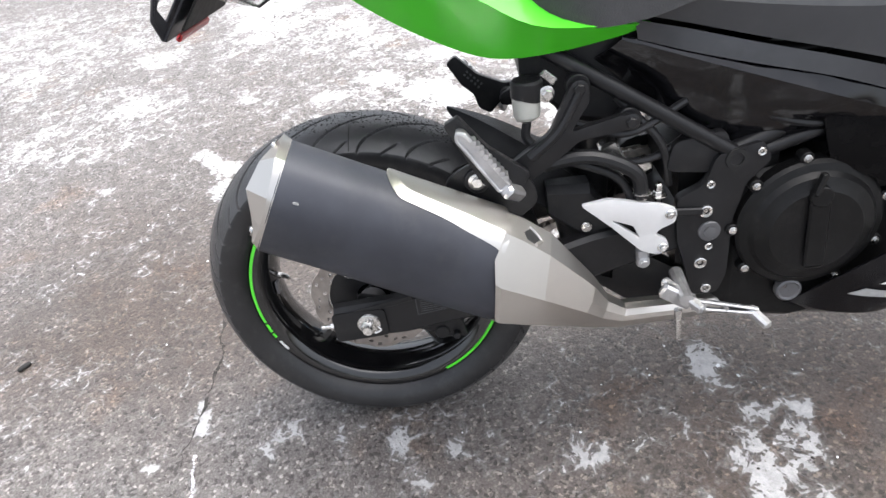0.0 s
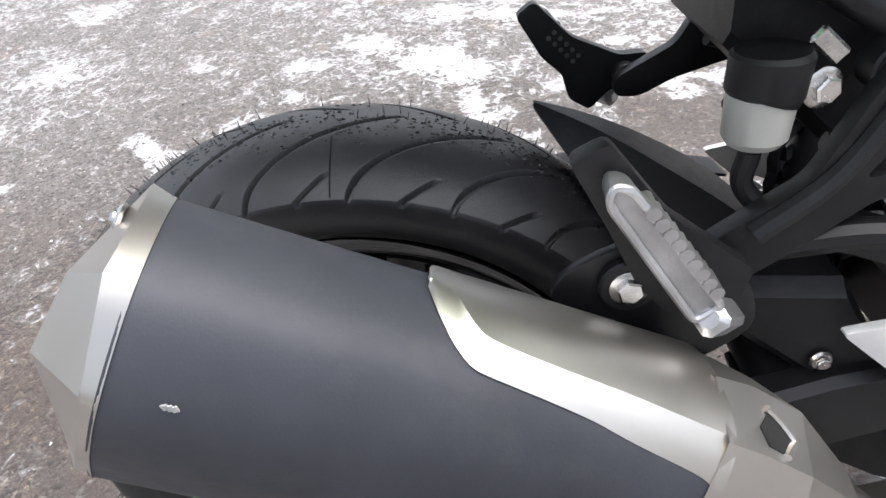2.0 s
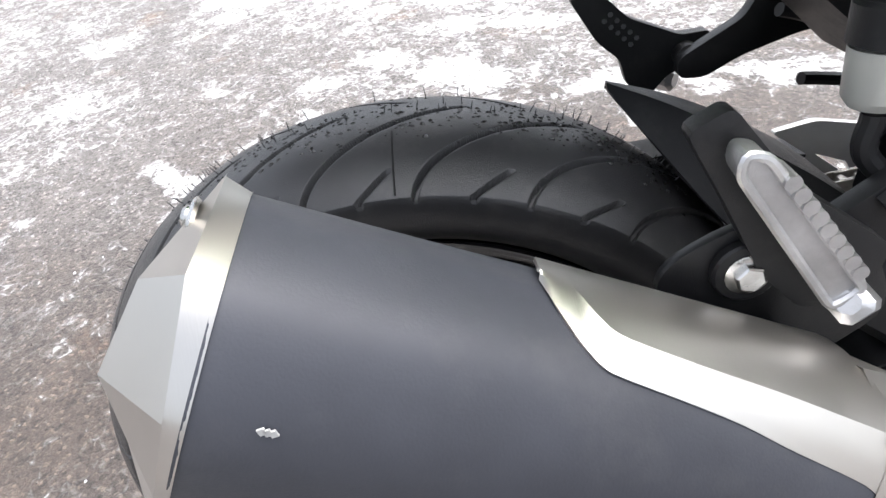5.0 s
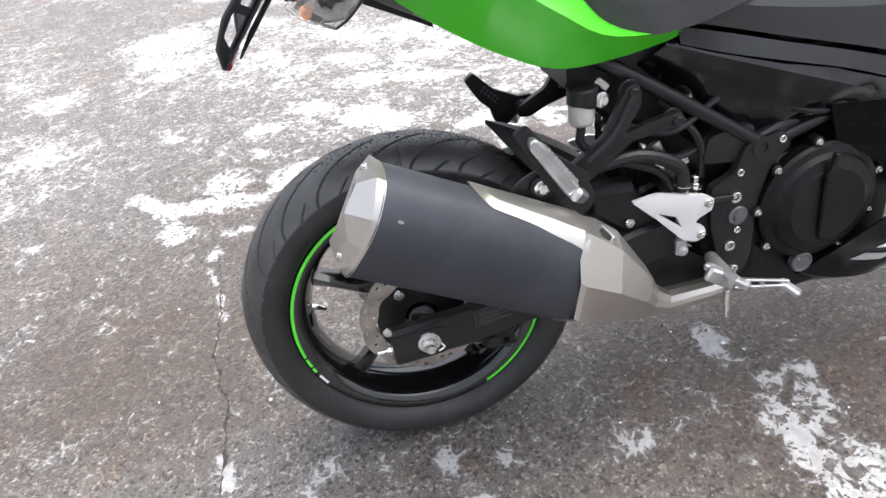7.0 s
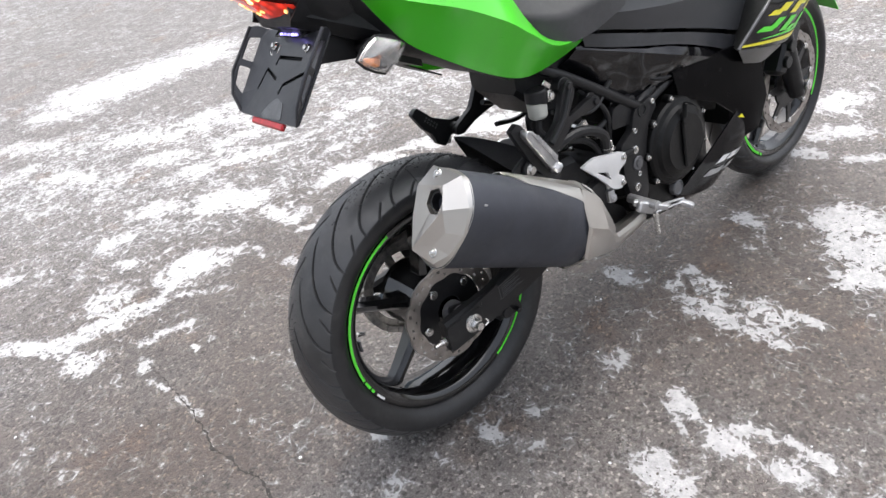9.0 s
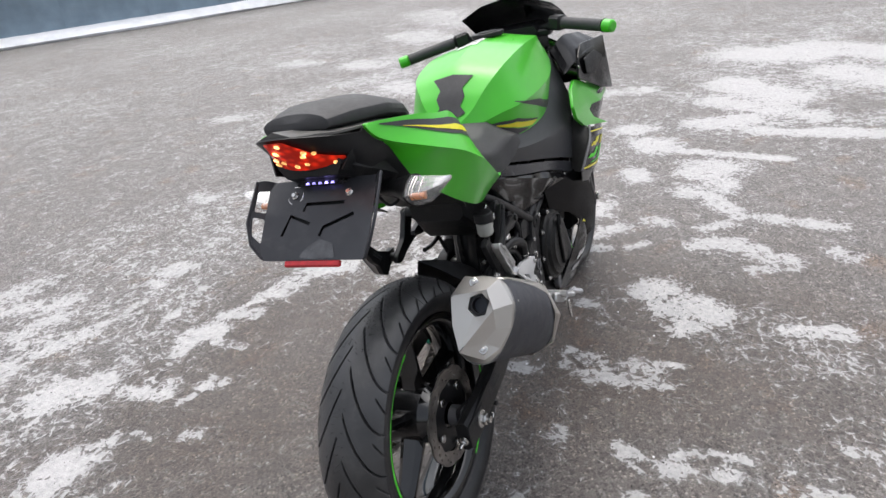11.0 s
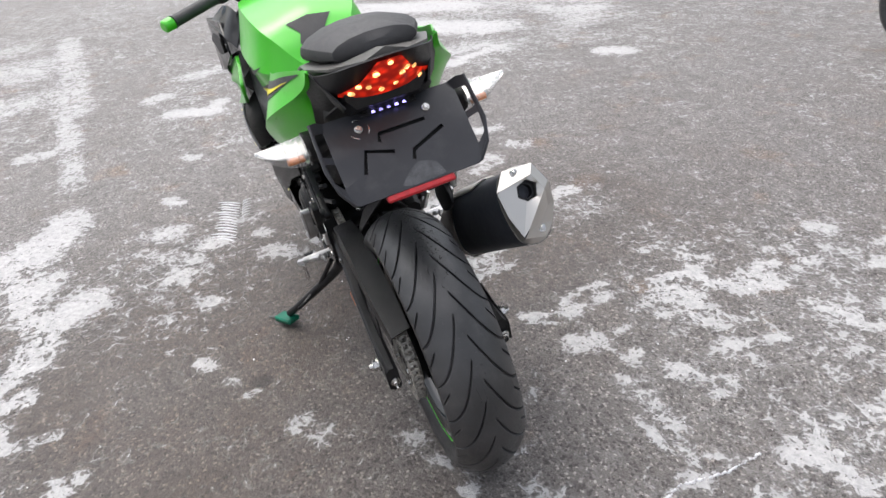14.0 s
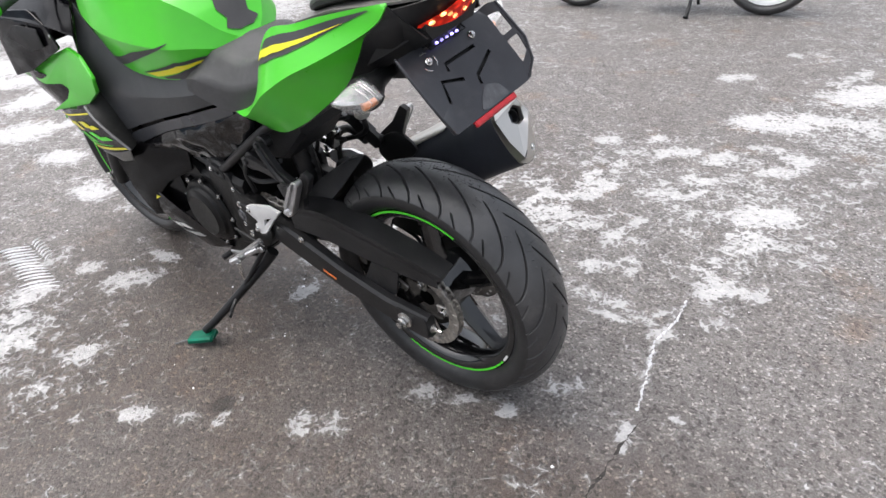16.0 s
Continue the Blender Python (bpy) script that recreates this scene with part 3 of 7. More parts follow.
def _math(nodes, links, op, a, b):
    n = nodes.new("ShaderNodeMath")
    n.operation = op
    for i, v in enumerate((a, b)):
        if v is None:
            continue
        if isinstance(v, (int, float)):
            n.inputs[i].default_value = v
        else:
            links.new(v, n.inputs[i])
    return n.outputs[0]


ground = build_ground()


# ---- building tools ----
def finish(me, material, sharp=32):
    """Smooth shading with the edges over so many degrees kept sharp."""
    bm = bmesh.new()
    bm.from_mesh(me)
    bmesh.ops.recalc_face_normals(bm, faces=bm.faces)
    for f in bm.faces:
        f.smooth = True
    for e in bm.edges:
        if len(e.link_faces) == 2 and e.calc_face_angle(0) > radians(sharp):
            e.smooth = False
    bm.to_mesh(me)
    bm.free()
    me.materials.append(material)
    return me


def part(name, shape, material, parent=None, label="", sharp=32):
    """Links a bmesh, or (vertices, faces), as one mesh object under a thing or a part."""
    me = bpy.data.meshes.new(name)
    if isinstance(shape, tuple):
        me.from_pydata([tuple(v) for v in shape[0]], [], [tuple(f) for f in shape[1]])
    else:
        shape.to_mesh(me)
        shape.free()
    finish(me, material, sharp)
    ob = new(name, me)
    if parent is not None:
        ob.parent = parent
    if label:
        ob["label"] = label
    return ob


def join(*shapes):
    """Several (vertices, faces) as one."""
    vs, fs = [], []
    for v, f in shapes:
        n = len(vs)
        vs += list(v)
        fs += [tuple(i + n for i in q) for q in f]
    return vs, fs


def loft(rings, closed=True, caps=True):
    """A skin over rings of equally many points."""
    n, vs, fs = len(rings[0]), [tuple(p) for r in rings for p in r], []
    for i in range(len(rings) - 1):
        for j in range(n if closed else n - 1):
            k = (j + 1) % n
            fs.append((i * n + j, i * n + k, (i + 1) * n + k, (i + 1) * n + j))
    if closed and caps:
        fs.append(tuple(range(n))[::-1])
        fs.append(tuple((len(rings) - 1) * n + j for j in range(n)))
    return vs, fs


def lathe(profile, centre=(0, 0, 0), segs=64, loop=True, arc=None):
    """profile: (y, r) turned about the y axis. loop: the profile closes on itself."""
    cx, cy, cz = centre
    a0, a1 = arc or (0, 360)
    full = arc is None
    count = segs if full else segs + 1
    rings = []
    for i in range(count):
        a = radians(a0 + (a1 - a0) * i / segs)
        rings.append([(cx + r * math.cos(a), cy + y, cz + r * math.sin(a)) for y, r in profile])
    if full:
        rings.append(rings[0])
    n, vs, fs = len(profile), [p for r in rings[:count] for p in r], []
    for i in range(segs):
        for j in range(n if loop else n - 1):
            k = (j + 1) % n
            i2 = (i + 1) % count if full else i + 1
            fs.append((i * n + j, i * n + k, i2 * n + k, i2 * n + j))
    if not full and loop:
        fs += [tuple(range(n)), tuple(segs * n + j for j in range(n))]
    return vs, fs


def smooth_line(points, count):
    """Catmull-Rom through the points."""
    p = [Vector(q) for q in points]
    p = [2 * p[0] - p[1]] + p + [2 * p[-1] - p[-2]]
    out, m = [], len(p) - 3
    for i in range(count):
        u = i / (count - 1) * m
        k = min(int(u), m - 1)
        t = u - k
        a, b, c, d = p[k:k + 4]
        out.append(0.5 * (2 * b + (c - a) * t + (2 * a - 5 * b + 4 * c - d) * t * t + (3 * b - a - 3 * c + d) * t ** 3))
    return out


def tube(points, radius, segs=10, count=None, smooth=True):
    """A round bar along a line; radius: one number or one for each point given."""
    radii = [radius] * len(points) if isinstance(radius, (int, float)) else list(radius)
    pts = [Vector(p) for p in points]
    if smooth and len(pts) > 2:
        count = count or 6 * len(pts)
        rr = smooth_line([(r, 0, 0) for r in radii], count)
        pts, radii = smooth_line(pts, count), [v.x for v in rr]
    rings = []
    side = None
    for i, p in enumerate(pts):
        d = (pts[min(i + 1, len(pts) - 1)] - pts[max(i - 1, 0)]).normalized()
        if side is None:
            side = d.orthogonal().normalized()
        side = (side - d * side.dot(d)).normalized()
        up = d.cross(side)
        rings.append([p + radii[i] * (math.cos(2 * math.pi * j / segs) * side + math.sin(2 * math.pi * j / segs) * up) for j in range(segs)])
    return loft(rings)


def bar(a, b, w, h, up=(0, 0, 1), taper=1.0, bevel=0.003):
    """A straight bar of rectangular section with eased edges; w across, h along up."""
    a, b = Vector(a), Vector(b)
    d = (b - a).normalized()
    u = Vector(up)
    u = (u - d * u.dot(d)).normalized()
    s = d.cross(u)
    rings = []
    for p, k, inset in ((a, 1.0, 1), (a + d * bevel, 1.0, 0), (b - d * bevel, taper, 0), (b, taper, 1)):
        hw, hh = w / 2 * k - bevel * inset, h / 2 * k - bevel * inset
        e = bevel * 0.9
        rings.append([p + s * x + u * z for x, z in ((hw - e, hh), (hw, hh - e), (hw, e - hh), (hw - e, -hh), (e - hw, -hh), (-hw, e - hh), (-hw, hh - e), (e - hw, hh))])
    return loft(rings)


def slab(outline, y0, y1, bevel=0.002, holes=(), axis="y"):
    """A plate cut to an outline of (x, z), between y0 and y1, with eased edges. holes: outlines cut through it."""
    bm = bmesh.new()
    loops = []
    for line in (outline, *holes):
        vs = [bm.verts.new((x, y0, z) if axis == "y" else (y0, x, z)) for x, z in line]
        loops.append([bm.edges.new((vs[i], vs[(i + 1) % len(vs)])) for i in range(len(vs))])
    bmesh.ops.triangle_fill(bm, use_beauty=True, use_dissolve=False, edges=[e for l in loops for e in l])
    bmesh.ops.recalc_face_normals(bm, faces=bm.faces)
    geo = bmesh.ops.extrude_face_region(bm, geom=list(bm.faces))
    shift = Vector((0, y1 - y0, 0)) if axis == "y" else Vector((y1 - y0, 0, 0))
    bmesh.ops.translate(bm, verts=[g for g in geo["geom"] if isinstance(g, bmesh.types.BMVert)], vec=shift)
    bmesh.ops.recalc_face_normals(bm, faces=bm.faces)
    if bevel > 0:
        rim = [e for e in bm.edges if len(e.link_faces) == 2 and e.calc_face_angle(0) > radians(60)]
        bmesh.ops.bevel(bm, geom=rim, offset=bevel, segments=2, profile=0.6, affect="EDGES", clamp_overlap=True)
    return bm


def rounded(outline, r=0.006, steps=3):
    """The outline with its corners rounded off."""
    out, n = [], len(outline)
    for i in range(n):
        a, b, c = Vector(outline[i - 1]), Vector(outline[i]), Vector(outline[(i + 1) % n])
        k0, k1 = min(r, (a - b).length * 0.4), min(r, (c - b).length * 0.4)
        p, q = b + (a - b).normalized() * k0, b + (c - b).normalized() * k1
        for j in range(steps + 1):
            t = j / steps
            out.append(tuple((1 - t) ** 2 * p + 2 * t * (1 - t) * b + t * t * q))
    return out


class Skin:
    """A curved panel: rows of points, smooth along each row and straight between rows, with a little belly."""

    def __init__(self, rows, count=28, across=5, belly=0.0):
        lines = [smooth_line(r, count) for r in rows]
        self.grid = []
        for a, b in zip(lines, lines[1:]):
            for k in range(across):
                t = k / across
                self.grid.append([p.lerp(q, t) for p, q in zip(a, b)])
        self.grid.append(lines[-1])
        if belly:
            m, n = len(self.grid), count
            fresh = []
            for i in range(m):
                row = []
                for j in range(n):
                    row.append(self.grid[i][j] + self.normal(i, j) * belly * math.sin(math.pi * i / (m - 1)) * math.sin(math.pi * j / (n - 1)) ** 0.5)
                fresh.append(row)
            self.grid = fresh

    def normal(self, i, j):
        g = self.grid
        m, n = len(g), len(g[0])
        du = g[min(i + 1, m - 1)][j] - g[max(i - 1, 0)][j]
        dv = g[i][min(j + 1, n - 1)] - g[i][max(j - 1, 0)]
        nn = du.cross(dv)
        return nn.normalized() if nn.length > 1e-9 else Vector((0, 0, 1))

    def at(self, u, v, lift=0.0):
        """u along the rows, v across them, both 0 to 1."""
        m, n = len(self.grid) - 1, len(self.grid[0]) - 1
        i, j = min(int(v * m), m - 1), min(int(u * n), n - 1)
        a, b = v * m - i, u * n - j
        g = self.grid
        p = (g[i][j] * (1 - a) + g[i + 1][j] * a) * (1 - b) + (g[i][j + 1] * (1 - a) + g[i + 1][j + 1] * a) * b
        return p + self.normal(i, j) * lift

    def shell(self, thick=0.003):
        m, n = len(self.grid), len(self.grid[0])
        vs = [p for r in self.grid for p in r]
        vs += [self.grid[i][j] - self.normal(i, j) * thick for i in range(m) for j in range(n)]
        fs, o = [], m * n
        for i in range(m - 1):
            for j in range(n - 1):
                a, b, c, d = i * n + j, i * n + j + 1, (i + 1) * n + j + 1, (i + 1) * n + j
                fs += [(a, b, c, d), (o + d, o + c, o + b, o + a)]
        ring = [(i, 0) for i in range(m)] + [(m - 1, j) for j in range(1, n)] + [(i, n - 1) for i in range(m - 2, -1, -1)] + [(0, j) for j in range(n - 2, 0, -1)]
        ids = [i * n + j for i, j in ring]
        for a, b in zip(ids, ids[1:] + ids[:1]):
            fs.append((a, b, o + b, o + a))
        return vs, fs

    def decal(self, corners, lift=0.0012, steps=14):
        """A strip between two lines in (u, v), lying on the skin. corners: the lower line's points, then the upper line's."""
        lo, hi = corners
        rows = []
        for k in range(5):
            t = k / 4
            row = []
            for s in range(steps + 1):
                w = s / steps
                pa, pb = _along(lo, w), _along(hi, w)
                row.append(self.at(pa[0] * (1 - t) + pb[0] * t, pa[1] * (1 - t) + pb[1] * t, lift))
            rows.append(row)
        return loft(rows, closed=False)


def _along(line, w):
    if len(line) == 1:
        return line[0]
    x = w * (len(line) - 1)
    k = min(int(x), len(line) - 2)
    t = x - k
    return tuple(a * (1 - t) + b * t for a, b in zip(line[k], line[k + 1]))


def mirrored(rows):
    return [[(x, -y, z) for x, y, z in r] for r in rows]


def hexbolt(at, way, r=0.008, h=0.007, collar=True):
    """A flanged hexagon bolt head standing on at, pointing along way."""
    p, d = Vector(at), Vector(way).normalized()
    s = d.orthogonal().normalized()
    u = d.cross(s)

    def ring(rad, up, n, turn=0.0):
        return [p + d * up + rad * (math.cos(2 * math.pi * j / n + turn) * s + math.sin(2 * math.pi * j / n + turn) * u) for j in range(n)]
    shapes = [loft([ring(r * 0.92, h * 0.2, 6), ring(r * 0.92, h * 0.85, 6), ring(r * 0.78, h, 6)])]
    if collar:
        shapes.append(loft([ring(r * 1.35, 0, 18), ring(r * 1.35, h * 0.18, 18), ring(r * 1.1, h * 0.3, 18)]))
    return join(*shapes)


def drum(at, way, r, h, segs=24, ease=0.0015):
    p, d = Vector(at), Vector(way).normalized()
    s = d.orthogonal().normalized()
    u = d.cross(s)
    rings = [[p + d * k + rad * (math.cos(2 * math.pi * j / segs) * s + math.sin(2 * math.pi * j / segs) * u) for j in range(segs)] for rad, k in ((r - ease, 0), (r, ease), (r, h - ease), (r - ease, h))]
    return loft(rings)


# ---- the motorcycle: x ahead from the rear axle, y to its left, z up; it leans on its side stand ----
LEAN, CROWN = 7.7, 0.085
bike = new("motorcycle")
bike.matrix_world = Matrix.Translation((0, 0, CROWN)) @ Matrix.Rotation(radians(-LEAN), 4, "X") @ Matrix.Translation((0, 0, -CROWN))
tagged(bike, "lime green and black sport motorcycle leaning on its side stand", "motorcycle")
AXLE = (0.0, 0.003, 0.299)
FRONT = (1.372, 0.003, 0.288)


def tyre_mesh(centre, R, half, rc, rim_half, rim_r, around, across, pitch_deg, sweep_deg, depth, lift=0.0):
    """A tyre with curved tread grooves sunk into it."""
    edge = math.asin(min(1, half / rc * 0.985))
    q = np.linspace(-1, 1, across)
    phi = q * edge
    y, r, s = rc * np.sin(phi), R - rc + rc * np.cos(phi), rc * phi
    ye, re = y[-1], r[-1]
    side = []
    for k in np.linspace(0, 1, 9)[1:]:
        a, b, c, d = (ye, re), (half * 1.03, re - 0.012), (half * 1.0, rim_r + 0.012), (rim_half, rim_r)
        side.append([(1 - k) ** 3 * a[i] + 3 * k * (1 - k) ** 2 * b[i] + 3 * k * k * (1 - k) * c[i] + k ** 3 * d[i] for i in (0, 1)])
    side = np.array(side)
    ys = np.concatenate([-side[::-1, 0], y, side[:, 0]])
    rs = np.concatenate([side[::-1, 1], r, side[:, 1]])
    ss = np.concatenate([np.full(8, -9.0), s, np.full(8, 9.0)])
    th = np.linspace(0, 2 * np.pi, around, endpoint=False)
    T, S = np.meshgrid(th, ss, indexing="ij")
    smax = rc * edge
    pitch, sweep = radians(pitch_deg), radians(sweep_deg)
    down = np.zeros_like(T)
    for sign, phase in ((-1, 0.0), (1, 0.5)):
        a = S * sign / smax
        f = np.clip(1 - a, 0, 1.3)
        # long grooves sweep forward from the shoulder past the crown; short ones stay near the shoulder
        for kind in (0, 1):
            turn = sweep * f ** 1.8 if kind == 0 else sweep * 0.80 * f
            slope = (sweep * 1.8 * np.clip(f, 1e-4, 2) ** 0.8 if kind == 0 else sweep * 0.80) / smax * R
            off = ((T - lift + turn) / pitch - phase - 0.5 * kind) % 1.0
            d = np.minimum(off, 1 - off) * pitch * R / np.sqrt(1 + slope ** 2)
            lo, hi = (0.05, 1.02) if kind == 0 else (0.75, 1.02)
            on = (a > lo) & (a < hi) & (np.abs(S) < 5)
            ends = np.clip(np.minimum((a - lo) / 0.04, (hi - a) / 0.05), 0, 1)
            wide = (0.0013 + 0.0009 * np.clip(a / 0.5, 0, 1)) if kind == 0 else 0.0016
            g = np.clip((wide - d) / 0.0007 + 0.5, 0, 1)
            down = np.maximum(down, np.where(on, g * ends, 0))
    RR = rs[None, :] - depth * down
    yy = np.broadcast_to(ys[None, :], T.shape)
    cx, cy, cz = centre
    V = np.stack([cx + RR * np.cos(T), cy + yy, cz + RR * np.sin(T)], -1)
    m = len(ss)
    idx = np.arange(around * m).reshape(around, m)
    nxt = np.roll(idx, -1, axis=0)
    F = np.stack([idx[:, :-1], idx[:, 1:], nxt[:, 1:], nxt[:, :-1]], -1).reshape(-1, 4)
    dn = down.reshape(-1)[F]
    flat = (dn.max(1) - dn.min(1)) > 0.08
    return V.reshape(-1, 3), F, flat


def big_part(name, V, F, flat, material, parent, label="", second=None):
    """second: another material, how many faces lie across, and on how many at each edge it goes."""
    me = bpy.data.meshes.new(name)
    me.vertices.add(len(V))
    me.vertices.foreach_set("co", np.asarray(V, dtype=np.float32).reshape(-1))
    me.loops.add(F.size)
    me.loops.foreach_set("vertex_index", F.reshape(-1).astype(np.int32))
    me.polygons.add(len(F))
    me.polygons.foreach_set("loop_start", np.arange(0, F.size, 4, dtype=np.int32))
    me.polygons.foreach_set("use_smooth", ~flat)
    me.update(calc_edges=True)
    me.validate()
    me.materials.append(material)
    if second is not None:
        me.materials.append(second[0])
        across = np.tile(np.arange(second[1]), len(F) // second[1])
        me.polygons.foreach_set("material_index", ((across < second[2]) | (across >= second[1] - second[2])).astype(np.int32))
    ob = new(name, me)
    ob.parent = parent
    if label:
        ob["label"] = label
    return ob


def ring_profile(half, r):
    """The section of a cast rim: flanges, well and inner face."""
    return [(-half, r + 0.002), (-half + 0.006, r + 0.003), (-half + 0.010, r - 0.006), (-half + 0.022, r - 0.014), (-0.020, r - 0.022), (0.020, r - 0.022), (half - 0.022, r - 0.014),
            (half - 0.010, r - 0.006), (half - 0.006, r + 0.003), (half, r + 0.002), (half + 0.001, r - 0.008), (half - 0.008, r - 0.020), (half - 0.022, r - 0.028), (0.014, r - 0.036),
            (-0.014, r - 0.036), (-half + 0.022, r - 0.028), (-half + 0.008, r - 0.020), (-half - 0.001, r - 0.008)]


def spoke(centre, angle, r0, r1, half0, half1, thick0, thick1, twist=0.0):
    """A cast spoke with a raised rib along its face."""
    cx, cy, cz = centre
    a = radians(angle)
    out, tan = Vector((math.cos(a), 0, math.sin(a))), Vector((-math.sin(a), 0, math.cos(a)))
    rings = []
    for k in range(7):
        t = k / 6
        r = r0 + (r1 - r0) * t
        flare = 1 + 0.55 * max(0, t - 0.75) / 0.25 + 0.25 * max(0, 0.2 - t) / 0.2
        w, h = (half0 + (half1 - half0) * t) * flare, (thick0 + (thick1 - thick0) * t)
        c = Vector((cx, cy, cz)) + out * r + tan * twist * math.sin(math.pi * t)
        rings.append([c + tan * x + Vector((0, z, 0)) for x, z in ((w, -h * 0.55), (w * 0.35, -h), (-w * 0.35, -h), (-w, -h * 0.55), (-w, h * 0.55), (-w * 0.35, h), (w * 0.35, h), (w, h * 0.55))])
    return loft(rings)


def petal_disc(centre, y, r0, r1, thick, waves, holes):
    """A wave-edged brake disc with drilled holes: the holes are real openings."""
    cx, cy, cz = centre
    rows = 6
    segs = holes * 6
    shapes_v, shapes_f = [], []
    pts = {}

    def vert(i, j, side):
        key = (i % segs, j, side)
        if key not in pts:
            a = 2 * math.pi * i / segs
            t = j / rows
            edge = r1 - 0.004 * (0.5 + 0.5 * math.cos(waves * a)) ** 3
            inner = r0 + 0.002 * math.cos(waves * a)
            r = inner + (edge - inner) * t
            pts[key] = len(shapes_v)
            shapes_v.append((cx + r * math.cos(a), cy + y + (thick / 2 if side else -thick / 2), cz + r * math.sin(a)))
        return pts[key]
    solid = lambda i, j: not (i % 6 in (1, 2, 3) and j == (1 if (i // 6) % 3 == 0 else 3 if (i // 6) % 3 == 1 else 4))
    for i in range(segs):
        for j in range(rows):
            if solid(i, j):
                a, b, c, d = (i, j), (i + 1, j), (i + 1, j + 1), (i, j + 1)
                shapes_f.append(tuple(vert(*q, 0) for q in (a, b, c, d)))
                shapes_f.append(tuple(vert(*q, 1) for q in (d, c, b, a)))
                for p, q, ni, nj in ((a, b, i, j - 1), (c, d, i, j + 1), (b, c, i + 1, j), (d, a, i - 1, j)):
                    if nj < 0 or nj >= rows or not solid(ni % segs, nj):
                        shapes_f.append((vert(*q, 0), vert(*p, 0), vert(*p, 1), vert(*q, 1)))
    return shapes_v, shapes_f


def toothed(centre, y, r, teeth, thick, hub_r):
    cx, cy, cz = centre
    outer, inner = [], []
    for i in range(teeth * 4):
        a = 2 * math.pi * i / (teeth * 4)
        rr = r + (0.005 if i % 4 == 0 else 0.003 if i % 4 in (1, 3) else -0.004)
        outer.append((rr, a))
        inner.append((hub_r, a))
    rings = [[(cx + q * math.cos(a), cy + y + s, cz + q * math.sin(a)) for q, a in line] for line, s in ((inner, -thick / 2), (outer, -thick / 2), (outer, thick / 2), (inner, thick / 2), (inner, -thick / 2))]
    return loft(rings, caps=False)


def tape(centre, y, r0, r1, a0, a1, segs=40, thick=0.0008):
    s = 1 if y > 0 else -1
    return lathe([(y, r0), (y, r1), (y + s * thick, r1), (y + s * thick, r0)], centre, segs, True, (a0, a1))


# rear wheel
TYRE_R = 0.311
rear_wheel = part("rear_wheel", lathe(ring_profile(0.058, 0.226), AXLE, 120), WHEEL, bike, "gloss black cast wheel with green rim tape", sharp=50)
V, F, flat = tyre_mesh(AXLE, TYRE_R, 0.0775, 0.098, 0.058, 0.230, 2200, 190, 360 / 22, 25.5, 0.0065, radians(84.2))
big_part("tyre", V, F, flat, RUBBER, rear_wheel, "black road tyre with curved tread grooves", (SIDEWALL, 190 + 15, 8))
SPOKE0 = 155.0
for i in range(5):
    part("spoke", spoke((AXLE[0], AXLE[1] + 0.005, AXLE[2]), SPOKE0 + 72 * i, 0.055, 0.199, 0.0145, 0.0100, 0.030, 0.020), WHEEL, rear_wheel)
part("hub", lathe([(-0.075, 0.022), (-0.075, 0.045), (-0.05, 0.052), (-0.03, 0.066), (0.03, 0.066), (0.05, 0.075), (0.07, 0.075), (0.07, 0.022)], AXLE, 40), WHEEL, rear_wheel)
for y, arcs, whites in ((-0.0592, ((110, 192), (193.2, 198), (199.2, 201.8), (297, 372), (13.2, 18), (19.2, 21.8)), (204.5, 24.5)), (0.0592, ((222, 297), (216.5, 220.8), (213, 215.4), (42, 117), (36.5, 40.8), (33, 35.4)), (205, 25))):
    for a0, a1 in arcs:
        part("rim_tape", tape(AXLE, y, 0.2218, 0.2272, a0, a1), GREEN_TAPE, rear_wheel, "bright green tape")
    for a0 in whites:
        part("rim_tape", tape(AXLE, y, 0.2218, 0.2268, a0, a0 + 6.0, 10), WHITE, rear_wheel, "white lettering bar")
part("valve", tube([(-0.192, 0, 0.32), (-0.178, -0.002, 0.318), (-0.166, -0.012, 0.317)], [0.006, 0.005, 0.0035], 10), CHROME, rear_wheel)
part("wheel_weight", bar((-0.1905, -0.018, 0.292), (-0.1890, -0.018, 0.318), 0.016, 0.005, (1, 0, 0), bevel=0.001), STRIP, rear_wheel)
disc_r = part("brake_disc", petal_disc(AXLE, -0.083, 0.080, 0.111, 0.005, 10, 40), DISC, rear_wheel, "wave-edged drilled steel disc")
part("disc_carrier", lathe([(-0.080, 0.030), (-0.080, 0.079), (-0.074, 0.079), (-0.070, 0.050), (-0.070, 0.030)], AXLE, 48), SATIN, rear_wheel)
for i in range(5):
    a = radians(SPOKE0 + 36 + 72 * i)
    part("disc_bolt", drum((0.066 * math.cos(a), -0.079, AXLE[2] + 0.066 * math.sin(a)), (0, -1, 0), 0.0095, 0.009, 16), CHROME, rear_wheel)
part("sprocket", toothed(AXLE, 0.092, 0.104, 41, 0.006, 0.082), CHAIN, rear_wheel)
for i in range(5):
    a = radians(SPOKE0 + 20 + 72 * i)
    part("sprocket_arm", bar((0.045 * math.cos(a), 0.090, AXLE[2] + 0.045 * math.sin(a)), (0.092 * math.cos(a), 0.092, AXLE[2] + 0.092 * math.sin(a)), 0.020, 0.006, (0, 1, 0), bevel=0.0015), CHAIN, rear_wheel)
    part("sprocket_nut", hexbolt((0.070 * math.cos(a), 0.096, AXLE[2] + 0.070 * math.sin(a)), (0, 1, 0), 0.008, 0.009), CHROME, rear_wheel)
